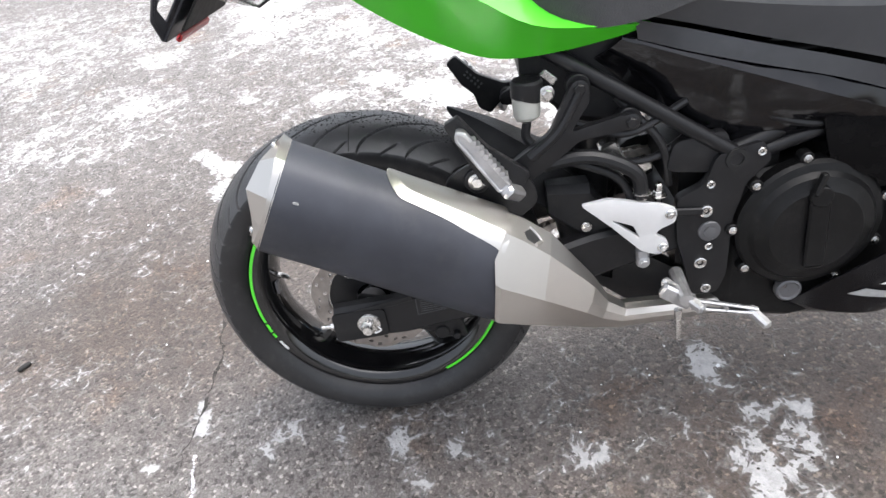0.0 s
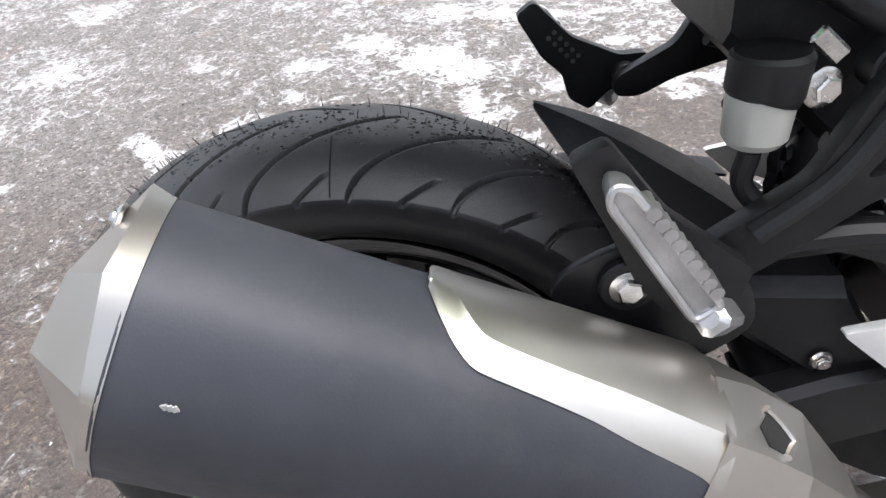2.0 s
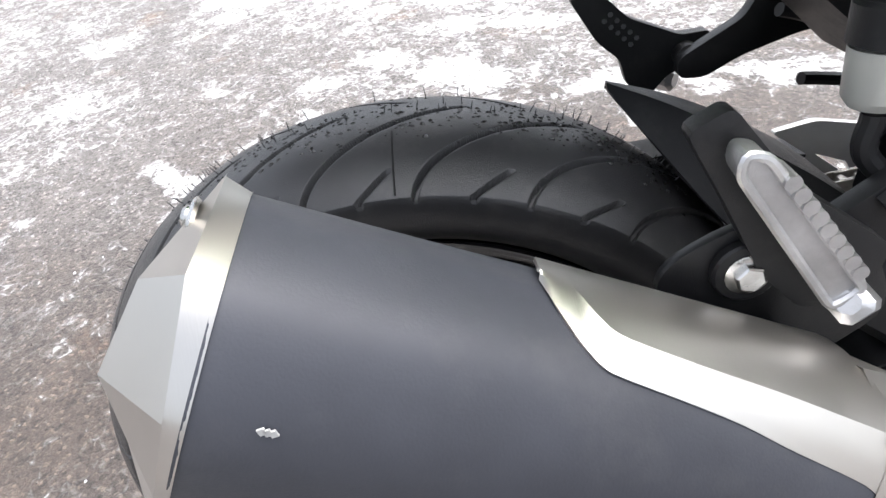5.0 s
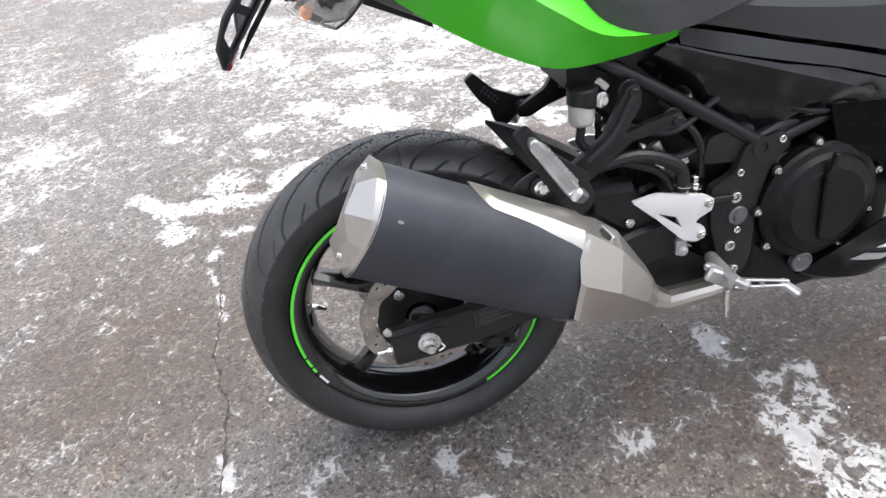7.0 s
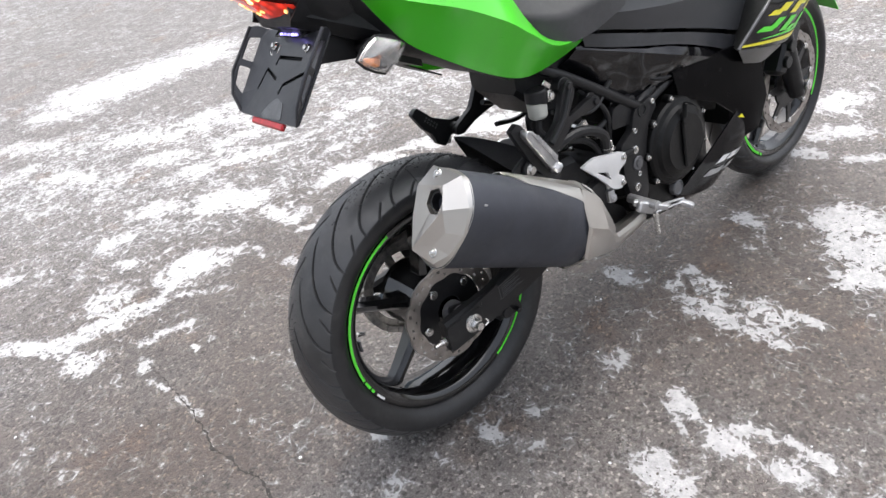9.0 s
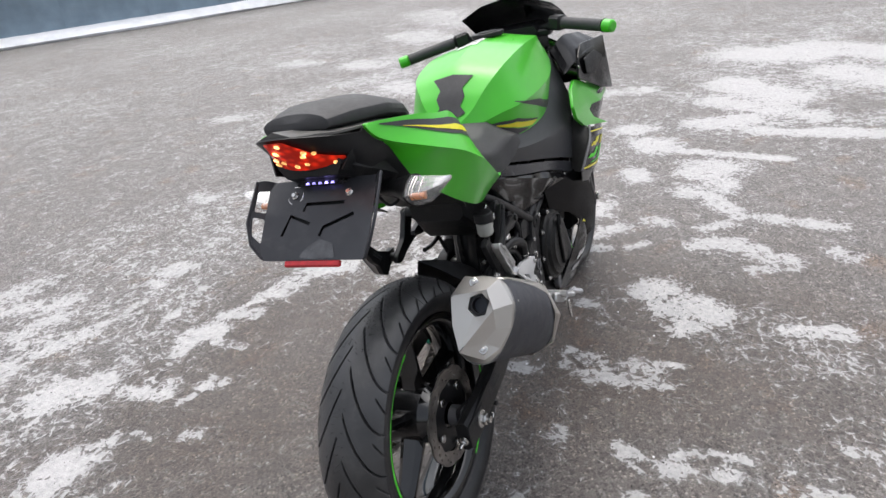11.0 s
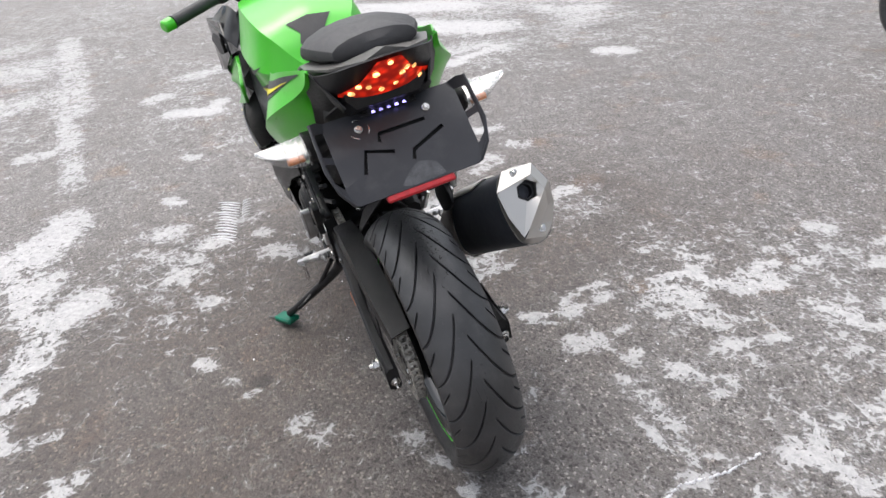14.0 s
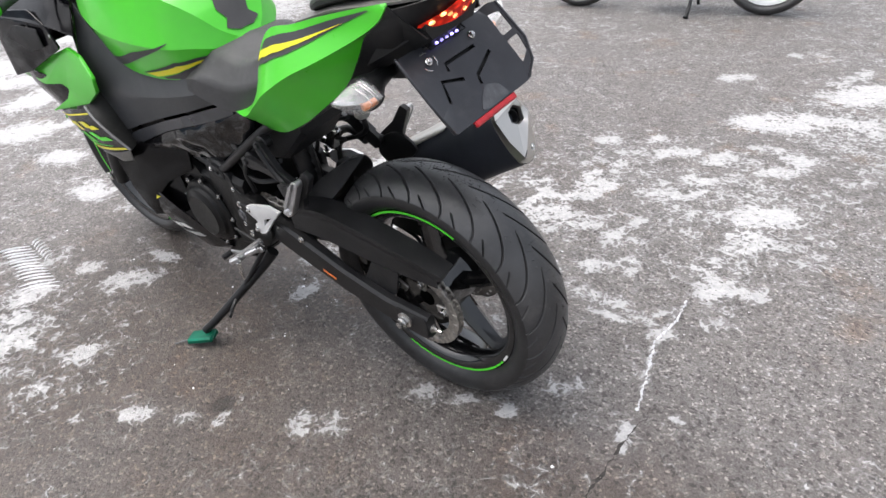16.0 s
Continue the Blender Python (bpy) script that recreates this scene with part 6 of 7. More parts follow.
# bodywork
TAIL = [[(-0.089, -0.110, 0.990), (-0.04, -0.126, 0.983), (0.034, -0.147, 0.970), (0.102, -0.153, 0.953), (0.165, -0.152, 0.940), (0.210, -0.149, 0.905), (0.250, -0.146, 0.852), (0.292, -0.138, 0.795), (0.352, -0.125, 0.748), (0.466, -0.109, 0.719)],
        [(-0.092, -0.115, 0.987), (-0.073, -0.121, 0.962), (-0.040, -0.138, 0.940), (0.033, -0.173, 0.905), (0.109, -0.191, 0.872), (0.168, -0.196, 0.840), (0.205, -0.194, 0.818), (0.245, -0.188, 0.790), (0.322, -0.170, 0.744), (0.470, -0.112, 0.716)],
        [(-0.088, -0.109, 0.983), (-0.063, -0.110, 0.955), (-0.028, -0.112, 0.931), (0.001, -0.113, 0.888), (0.041, -0.117, 0.835), (0.106, -0.132, 0.784), (0.178, -0.136, 0.738), (0.256, -0.136, 0.704), (0.352, -0.121, 0.698), (0.468, -0.106, 0.709)]]
for s in (-1, 1):
    rows = TAIL if s < 0 else mirrored(TAIL)
    skin = Skin(rows, 40, 6)
    up = 0.0014 if (skin.normal(3, 20).z > 0) else -0.0014
    tail = part("tail_panel", skin.shell(0.003 if up > 0 else -0.003), GREEN, bike, "lime green tail panel with yellow and black stripe", sharp=14)
    part("tail_stripe_black", skin.decal(([(0.089, 0.120), (0.167, 0.106), (0.244, 0.100), (0.333, 0.092), (0.444, 0.086), (0.512, 0.045)], [(0.092, 0.165), (0.211, 0.238), (0.311, 0.273), (0.422, 0.305), (0.540, 0.235), (0.66, 0.06)]), up, 24), PANEL, tail, "black stripe")
    part("tail_stripe_yellow", skin.decal(([(0.20, 0.216), (0.267, 0.205), (0.333, 0.195), (0.411, 0.188), (0.495, 0.140), (0.570, 0.060)], [(0.20, 0.222), (0.267, 0.228), (0.344, 0.240), (0.433, 0.252), (0.525, 0.190), (0.62, 0.06)]), up * 1.8, 24), YELLOW, tail, "yellow stripe")
    side = rows[2][0][1] / abs(rows[2][0][1])
    under = [[(x, y * 0.985, z) for x, y, z in rows[2][:7]], [(-0.13, side * 0.073, 0.925), (-0.10, side * 0.072, 0.912), (-0.06, side * 0.072, 0.885), (-0.02, side * 0.072, 0.860), (0.02, side * 0.074, 0.830), (0.10, side * 0.080, 0.785), (0.245, side * 0.105, 0.700)]]
    part("tail_underside", Skin(under, 24, 4).shell(0.003), PLASTIC, bike)
part("tail_core", loft([[(x, -w, z0), (x, -w * 0.8, z0 - 0.02), (x, w * 0.8, z0 - 0.02), (x, w, z0), (x, w * 0.9, z1), (x, -w * 0.9, z1)] for x, w, z0, z1 in ((-0.125, 0.07, 0.935, 0.975), (-0.05, 0.10, 0.895, 0.972), (0.05, 0.10, 0.845, 0.955), (0.15, 0.10, 0.785, 0.925), (0.27, 0.10, 0.72, 0.855))]), PLASTIC, bike)
# tail end and lamp
TE = [[(-0.06, -0.116, 0.972), (-0.13, -0.088, 0.985), (-0.185, -0.045, 1.000), (-0.200, 0.0, 1.005), (-0.185, 0.045, 1.000), (-0.13, 0.088, 0.985), (-0.06, 0.116, 0.972)],
      [(-0.05, -0.118, 0.945), (-0.105, -0.090, 0.948), (-0.130, -0.045, 0.945), (-0.138, 0.0, 0.945), (-0.130, 0.045, 0.945), (-0.105, 0.090, 0.948), (-0.05, 0.118, 0.945)],
      [(-0.04, -0.112, 0.912), (-0.075, -0.085, 0.905), (-0.098, -0.045, 0.898), (-0.104, 0.0, 0.896), (-0.098, 0.045, 0.898), (-0.075, 0.085, 0.905), (-0.04, 0.112, 0.912)]]
tail_end = Skin(TE, 36, 6)
out = tail_end.normal(6, 18)
te_up = 1.0 if out.x < 0 else -1.0
end = part("tail_end", tail_end.shell(0.003 * te_up), PLASTIC, bike, "black tail end around the rear lamp")
part("tail_top", loft([[(x, -w, z), (x, 0, z + 0.012), (x, w, z), (x, w, z - 0.004), (x, -w, z - 0.004)] for x, w, z in ((-0.190, 0.035, 1.004), (-0.13, 0.085, 0.992), (-0.05, 0.110, 0.982), (0.06, 0.104, 0.962), (0.16, 0.100, 0.932))]), COWL_GREY, bike, "glossy grey tail top under the seat")
lamp_lens = tail_end.decal(([(0.22, 0.54), (0.36, 0.61), (0.5, 0.63), (0.64, 0.61), (0.78, 0.54)], [(0.22, 0.48), (0.34, 0.30), (0.43, 0.02), (0.57, 0.02), (0.66, 0.30), (0.78, 0.48)]), 0.004 * te_up, 30)
lamp = part("tail_lamp", lamp_lens, TAIL_RED, bike, "lit red tail lamp with bright points")
rng = random.Random(8)
for k in range(11):
    u = 0.27 + 0.46 * (k + 0.2 + 0.6 * rng.random()) / 11
    top = 0.08 + 1.7 * max(0, abs(u - 0.5) - 0.06)
    v = min(0.56, top + (0.56 - top) * rng.random())
    part("lamp_point", drum(tail_end.at(u, v, 0.0045 * te_up), tail_end.normal(int(v * 12), int(u * 35)) * te_up, rng.uniform(0.0042, 0.0062), 0.002, 7, 0.0005), TAIL_SPOT, lamp)
# seats
def cushion(sections, seg=18, power=2.6):
    rings = []
    for x, w, zc, h, crown in sections:
        ring = []
        for j in range(seg):
            a = 2 * math.pi * j / seg
            c, s = math.cos(a), math.sin(a)
            k = (abs(c) ** power + abs(s) ** power) ** (-1 / power)
            ring.append((x, w * c * k, zc + h * s * k + crown * (1 - (c * k) ** 2)))
        rings.append(ring)
    return loft(rings)


part("passenger_seat", cushion([(-0.137, 0.040, 1.006, 0.008, 0.002), (-0.128, 0.070, 1.007, 0.018, 0.004), (-0.07, 0.092, 1.003, 0.026, 0.008), (0.03, 0.098, 0.989, 0.026, 0.010), (0.10, 0.092, 0.970, 0.024, 0.008), (0.135, 0.078, 0.953, 0.018, 0.006), (0.145, 0.055, 0.945, 0.008, 0.0)]), VINYL, bike, "grained black vinyl passenger seat")
SADDLE = [(0.190, 0.070, 0.905, 0.085, 0.880, 0.080, 0.860), (0.235, 0.100, 0.876, 0.124, 0.834, 0.118, 0.800), (0.300, 0.112, 0.846, 0.140, 0.802, 0.132, 0.752), (0.380, 0.108, 0.826, 0.144, 0.782, 0.142, 0.728), (0.450, 0.098, 0.836, 0.146, 0.786, 0.147, 0.730), (0.500, 0.090, 0.830, 0.148, 0.788, 0.150, 0.742), (0.548, 0.074, 0.814, 0.144, 0.780, 0.150, 0.755)]
saddle_rows = [[(q[0], sgn * q[i] if sgn else 0.0, q[i + 1] + (0.010 if not sgn else 0.0)) for q in SADDLE] for sgn, i in ((-1, 5), (-1, 3), (-1, 1), (0, 1), (1, 1), (1, 3), (1, 5))]
saddle = Skin(saddle_rows, 26, 5)
part("rider_seat", saddle.shell(0.006 if saddle.normal(15, 12).z > 0 else -0.006), VINYL, bike, "grained black vinyl rider seat", sharp=50)
# tank
TANK = [(0.456, 0.030, 0.828, 0.034, 0.832, 0.022, 0.838, 0.840), (0.478, 0.070, 0.812, 0.082, 0.835, 0.060, 0.868, 0.872), (0.515, 0.100, 0.792, 0.125, 0.845, 0.095, 0.914, 0.924), (0.575, 0.128, 0.767, 0.160, 0.850, 0.126, 0.952, 0.974), (0.70, 0.150, 0.764, 0.174, 0.856, 0.140, 0.976, 1.004), (0.82, 0.150, 0.782, 0.172, 0.868, 0.138, 0.980, 1.008), (0.92, 0.132, 0.835, 0.150, 0.890, 0.120, 0.974, 1.002), (0.985, 0.110, 0.900, 0.118, 0.920, 0.090, 0.965, 0.985)]
tank_rows = []
for sgn, pick in ((-1, (1, 2)), (-1, (3, 4)), (-1, (5, 6)), (0, (0, 7)), (1, (5, 6)), (1, (3, 4)), (1, (1, 2))):
    tank_rows.append([(t[0], sgn * t[pick[0]] if sgn else 0.0, t[pick[1]]) for t in TANK])
tank_skin = Skin(tank_rows, 44, 6, belly=0.004)
tu = 1.0 if tank_skin.normal(18, 20).z > 0 else -1.0
tank = part("fuel_tank", tank_skin.shell(0.004 * tu), GREEN, bike, "lime green fuel tank with dark tank pad", sharp=20)
for m in (lambda v: v, lambda v: 1 - v):
    part("tank_stripe", tank_skin.decal(([(0.290, m(0.058)), (0.405, m(0.052)), (0.530, m(0.014))], [(0.256, m(0.070)), (0.422, m(0.076)), (0.570, m(0.022))]), 0.0018 * tu), YELLOW, tank, "yellow stripe")
    part("tank_stripe", tank_skin.decal(([(0.36, m(0.028)), (0.43, m(0.008)), (0.50, m(0.007))], [(0.30, m(0.055)), (0.40, m(0.049)), (0.51, m(0.014))]), 0.0016 * tu), PANEL, tank, "black stripe")
    part("tank_stripe", tank_skin.decal(([(0.256, m(0.071)), (0.422, m(0.077)), (0.572, m(0.023))], [(0.225, m(0.096)), (0.425, m(0.094)), (0.578, m(0.026))]), 0.0016 * tu), PANEL, tank, "black stripe")
    part("tank_slash", tank_skin.decal(([(0.40, m(0.187)), (0.55, m(0.100)), (0.70, m(0.006))], [(0.40, m(0.190)), (0.58, m(0.118)), (0.755, m(0.014))]), 0.0016 * tu), PANEL, tank, "black slash")
part("tank_pad", tank_skin.decal(([(0.08, 0.43), (0.13, 0.37), (0.18, 0.43), (0.24, 0.42), (0.29, 0.445), (0.37, 0.415)], [(0.08, 0.57), (0.13, 0.63), (0.18, 0.57), (0.24, 0.58), (0.29, 0.555), (0.37, 0.585)]), 0.0022 * tu, 30), VINYL, tank, "dark rubber tank pad")
part("tank_label", tank_skin.decal(([(0.58, 0.485), (0.74, 0.485)], [(0.58, 0.56), (0.74, 0.56)]), 0.0016 * tu), WHITE, tank, "white printed label")
for k in range(3):
    part("label_line", tank_skin.decal(([(0.61 + 0.04 * k, 0.495), (0.625 + 0.04 * k, 0.495)], [(0.61 + 0.04 * k, 0.55), (0.625 + 0.04 * k, 0.55)]), 0.0024 * tu), STRIP, tank, "grey printed line")
part("filler_cap", join(drum((0.84, 0, 1.002), (0.02, 0, 1), 0.048, 0.012, 40), drum((0.84, 0, 1.013), (0.02, 0, 1), 0.030, 0.004, 30)), SATIN, tank)
for s in (-1, 1):
    knee = [[(x, s * y, z) for x, y, z in r] for r in (
        [(0.39, 0.106, 0.800), (0.45, 0.110, 0.796), (0.55, 0.128, 0.776), (0.70, 0.135, 0.768), (0.83, 0.138, 0.786), (0.93, 0.138, 0.850), (0.99, 0.128, 0.905)],
        [(0.42, 0.128, 0.765), (0.50, 0.140, 0.750), (0.60, 0.152, 0.730), (0.72, 0.162, 0.712), (0.84, 0.170, 0.705), (0.96, 0.172, 0.720), (1.04, 0.160, 0.76)],
        [(0.445, 0.119, 0.733), (0.52, 0.131, 0.712), (0.60, 0.144, 0.688), (0.715, 0.157, 0.655), (0.82, 0.170, 0.622), (0.90, 0.176, 0.594), (0.97, 0.174, 0.574)])]
    ks = Skin(knee, 32, 6)
    o = 1 if ks.normal(6, 16).y * s > 0 else -1
    part("knee_panel", ks.shell(0.003 * o), PANEL, bike, "matt dark grey side panel", sharp=25)
    rim_hi = [(0.445, 0.118, 0.728), (0.52, 0.130, 0.707), (0.60, 0.143, 0.683), (0.715, 0.156, 0.650), (0.82, 0.168, 0.616), (0.90, 0.174, 0.588), (0.965, 0.172, 0.568)]
    rim_lo = [(0.450, 0.118, 0.697), (0.52, 0.134, 0.672), (0.60, 0.149, 0.643), (0.70, 0.162, 0.606), (0.80, 0.172, 0.568), (0.88, 0.177, 0.538), (0.935, 0.178, 0.518)]
    between = lambda cuts, sink: [tuple((Vector(p).lerp(Vector(q), k) - Vector((0, sink, 0))) * Vector((1, s, 1))) for p, q, k in zip(rim_hi, rim_lo, cuts)]
    strip = [between((0.10, 0.08, 0.08, 0.08, 0.08, 0.10, 0.12), 0.0), between((0.95, 0.90, 0.76, 0.62, 0.66, 0.78, 0.86), 0.0)]
    part("trim_strip", Skin(strip, 28, 4).shell(0.002), TRIM, bike, "gloss dark grey trim strip")
    air = [[(x, s * y, z) for x, y, z in r] for r in (
        [(0.432, 0.104, 0.722), (0.54, 0.122, 0.690), (0.66, 0.140, 0.650), (0.80, 0.156, 0.602), (0.93, 0.164, 0.552)],
        [(0.430, 0.112, 0.700), (0.54, 0.134, 0.660), (0.66, 0.152, 0.616), (0.80, 0.166, 0.564), (0.93, 0.172, 0.520)],
        [(0.415, 0.106, 0.688), (0.51, 0.114, 0.632), (0.62, 0.126, 0.575), (0.76, 0.138, 0.545), (0.90, 0.148, 0.505)],
        [(0.395, 0.088, 0.672), (0.47, 0.096, 0.605), (0.575, 0.106, 0.522), (0.71, 0.116, 0.514), (0.86, 0.126, 0.490)])]
    part("air_shroud", Skin(air, 30, 8, belly=0.004 * (1 if s < 0 else -1)).shell(0.003), SHROUD, bike, "gloss black moulded shroud")
    # side cowl with stripes and lettering shapes
    cowl = [[(x, s * y, z) for x, y, z in r] for r in (
        [(0.985, 0.222, 0.662), (1.09, 0.226, 0.640), (1.20, 0.212, 0.615), (1.32, 0.165, 0.600)],
        [(0.940, 0.230, 0.640), (1.04, 0.234, 0.618), (1.15, 0.220, 0.597), (1.27, 0.172, 0.585)],
        [(0.890, 0.230, 0.612), (1.00, 0.234, 0.588), (1.11, 0.220, 0.567), (1.22, 0.178, 0.553)],
        [(0.835, 0.222, 0.570), (0.93, 0.228, 0.546), (1.05, 0.214, 0.518), (1.16, 0.176, 0.503)])]
    cs = Skin(cowl, 24, 6)
    o = 1 if cs.normal(9, 12).y * s > 0 else -1
    side_cowl = part("side_cowl", cs.shell(0.004 * o), GLOSS, bike, "gloss black side cowl with green and yellow lettering shapes", sharp=25)
    f = 0.0016 * o
    part("cowl_stripe", cs.decal(([(0.03, 0.17), (0.85, 0.17)], [(0.04, 0.13), (0.87, 0.13)]), f), YELLOW, side_cowl)
    part("cowl_stripe", cs.decal(([(0.02, 0.985), (0.8, 0.93)], [(0.01, 0.955), (0.78, 0.865)]), f), YELLOW, side_cowl)
    part("cowl_stripe", cs.decal(([(0.18, 0.90), (0.8, 0.84)], [(0.24, 0.885), (0.78, 0.78)]), f), GREEN_TAPE, side_cowl)
    for u0, u1, v0, v1 in ((0.10, 0.24, 0.56, 0.46), (0.20, 0.32, 0.50, 0.34), (0.40, 0.50, 0.56, 0.34), (0.50, 0.60, 0.42, 0.34), (0.66, 0.72, 0.56, 0.34), (0.74, 0.80, 0.56, 0.34)):
        part("cowl_lettering", cs.decal(([(u0, v0), (u1, v0)], [(u0 + 0.05, v1), (u1 + 0.05, v1)]), f), YELLOW, side_cowl, "yellow lettering bar")
    for u0, u1, v0, v1 in ((0.08, 0.28, 0.80, 0.73), (0.22, 0.32, 0.76, 0.62), (0.40, 0.50, 0.82, 0.62), (0.50, 0.58, 0.82, 0.76), (0.62, 0.72, 0.80, 0.62)):
        part("cowl_lettering", cs.decal(([(u0, v0), (u1, v0)], [(u0 + 0.05, v1), (u1 + 0.05, v1)]), f), GREEN_TAPE, side_cowl, "green lettering bar")
    part("cowl_edge", tube([(0.988, s * 0.222, 0.666), (0.938, s * 0.231, 0.642), (0.888, s * 0.231, 0.613), (0.833, s * 0.222, 0.569)], 0.004, 8), STRIP, side_cowl)
    part("lower_cowl", Skin([[(x, s * y, z) for x, y, z in r] for r in ([(0.838, 0.220, 0.566), (0.93, 0.225, 0.542), (1.04, 0.212, 0.515)], [(0.885, 0.205, 0.520), (0.95, 0.205, 0.500), (1.00, 0.196, 0.492)])], 14, 4).shell(0.003), COWL_GREY, side_cowl, "satin grey lower cowl")
    wing = slab(rounded([(0.70, 0.562), (0.865, 0.565), (0.930, 0.556), (0.965, 0.478), (0.985, 0.405), (0.965, 0.325), (0.925, 0.318), (0.895, 0.385), (0.830, 0.440), (0.720, 0.492)], 0.004), 0.0, 0.006, 0.002)
    for v in wing.verts:
        v.co.y = s * (v.co.y + 0.152 + 0.27 * (v.co.x - 0.77) - 0.06 * max(0.0, 0.56 - v.co.z))
    bmesh.ops.recalc_face_normals(wing, faces=wing.faces)
    part("shroud_wing", wing, SHEEN, bike, "satin black shroud wing")
    tab = [[(x, s * y, z) for x, y, z in r] for r in ([(0.968, 0.166, 0.425), (1.000, 0.165, 0.432), (1.030, 0.160, 0.425)], [(0.955, 0.168, 0.355), (0.975, 0.167, 0.350), (0.995, 0.162, 0.352)])]
    part("cowl_tab", Skin(tab, 10, 4).shell(0.003), COWL_GREY, bike, "satin grey inner cowl edge")
    cheek = [[(x, s * y, z) for x, y, z in r] for r in ([(0.80, 0.140, 0.545), (0.91, 0.166, 0.550), (1.03, 0.196, 0.53)], [(0.80, 0.140, 0.46), (0.90, 0.162, 0.43), (1.02, 0.190, 0.40)], [(0.81, 0.140, 0.34), (0.88, 0.156, 0.31), (0.985, 0.180, 0.29)])]
    if s > 0:
        part("shroud_cheek", Skin(cheek, 14, 5).shell(0.003), SHEEN, bike, "gloss black shroud cheek")
    inner = [[(x, s * y, z) for x, y, z in r] for r in (
        [(0.985, 0.218, 0.660), (0.938, 0.226, 0.638), (0.888, 0.226, 0.608), (0.835, 0.218, 0.566)],
        [(1.00, 0.165, 0.70), (0.95, 0.166, 0.65), (0.92, 0.168, 0.60), (0.895, 0.168, 0.555)])]
    part("cowl_inner", Skin(inner, 16, 4).shell(0.003), DARK, bike)
    bm = slab(rounded([(1.006, 0.812), (0.944, 0.797), (0.889, 0.751), (0.903, 0.713), (0.983, 0.669), (1.208, 0.616), (1.092, 0.668), (1.061, 0.700), (1.085, 0.712), (1.164, 0.703), (1.36, 0.696), (1.30, 0.722)], 0.008), 0.0, 0.010, 0.003)
    for v in bm.verts:
        v.co.y = s * (v.co.y + 0.200 - 0.30 * max(0.0, v.co.z - 0.745) + 0.13 * min(max(0.0, v.co.x - 1.05), 0.16) - 0.22 * max(0.0, v.co.x - 1.24))
    bmesh.ops.recalc_face_normals(bm, faces=bm.faces)
    part("green_scoop", bm, GREEN, bike, "lime green fairing scoop")
    duct = [[(x, s * y, z) for x, y, z in r] for r in ([(1.05, 0.198, 0.715), (1.12, 0.185, 0.712), (1.24, 0.150, 0.712)], [(1.05, 0.165, 0.675), (1.12, 0.155, 0.655), (1.24, 0.13, 0.63)])]
    part("duct", Skin(duct, 12, 3).shell(0.003), DARK, bike)
    belly_rows = [[(x, s * y, z) for x, y, z in r] for r in (
        [(0.905, 0.182, 0.405), (0.950, 0.186, 0.375), (0.985, 0.186, 0.348), (1.00, 0.170, 0.335)],
        [(0.830, 0.178, 0.360), (0.88, 0.184, 0.335), (0.93, 0.182, 0.316), (0.97, 0.165, 0.310)],
        [(0.765, 0.165, 0.310), (0.83, 0.172, 0.285), (0.90, 0.170, 0.272), (0.95, 0.150, 0.276)],
        [(0.690, 0.140, 0.245), (0.76, 0.148, 0.220), (0.84, 0.146, 0.212), (0.92, 0.125, 0.236)],
        [(0.670, 0.080, 0.190), (0.75, 0.080, 0.170), (0.85, 0.080, 0.170), (0.92, 0.070, 0.210)])]
    bs = Skin(belly_rows, 20, 5)
    o = 1 if bs.normal(8, 10).y * s > 0 else -1
    belly_cowl = part("belly_cowl", bs.shell(0.004 * o), GLOSS, bike, "gloss black belly cowl", sharp=30)
    for u0, u1, v0 in ((0.26, 0.40, 0.475), (0.43, 0.58, 0.455), (0.61, 0.74, 0.435), (0.77, 0.93, 0.415)):
        part("belly_mark", bs.decal(([(u0, v0 + 0.045), (u1, v0 + 0.025)], [(u0 + 0.05, v0 - 0.035), (u1 + 0.05, v0 - 0.055)]), 0.0016 * o), WHITE, belly_cowl, "white lettering bar")
    for u0, u1, v0 in ((0.20, 0.46, 0.59), (0.50, 0.66, 0.565), (0.69, 0.84, 0.545)):
        part("belly_mark", bs.decal(([(u0, v0 + 0.025), (u1, v0 + 0.010)], [(u0 + 0.04, v0 - 0.03), (u1 + 0.04, v0 - 0.045)]), 0.0016 * o), PRINT, belly_cowl, "grey lettering bar")
    part("belly_fleck", bs.decal(([(0.10, 0.09), (0.75, 0.05)], [(0.15, 0.04), (0.80, 0.02)]), 0.0016 * o), YELLOW, belly_cowl, "yellow fleck")
radiator = part("radiator", block([(0.925, -0.14, 0.14, 0.34, 0.60), (0.96, -0.15, 0.15, 0.34, 0.64), (0.985, -0.14, 0.14, 0.36, 0.66)]), DARK, bike, "black radiator behind the front wheel")
part("head_shroud", block([(0.88, -0.10, 0.10, 0.60, 0.80), (1.00, -0.12, 0.12, 0.62, 0.88), (1.10, -0.10, 0.10, 0.66, 0.90)]), DARK, bike)
# nose, screen, mirrors' stalks and dash
nose = [[(1.12, y * 1.0, 0.99 - 0.6 * abs(y)), (1.22, y * 0.98, 0.955 - 0.6 * abs(y)), (1.34, y * 0.85, 0.89 - 0.5 * abs(y)), (1.45, y * 0.6, 0.80 - 0.3 * abs(y)), (1.47, y * 0.5, 0.72)] for y in (-0.21, -0.14, -0.07, 0.0, 0.07, 0.14, 0.21)]
part("nose_cowl", Skin(nose, 24, 4).shell(0.004), GLOSS, bike, "dark inner face of the nose cowl")
screen_rows = [[(1.02, y, 1.085 - 1.8 * y * y), (1.10, y * 1.05, 1.050 - 1.9 * y * y), (1.20, y * 1.05, 0.985 - 1.8 * y * y)] for y in (-0.15, -0.08, 0.0, 0.08, 0.15)]
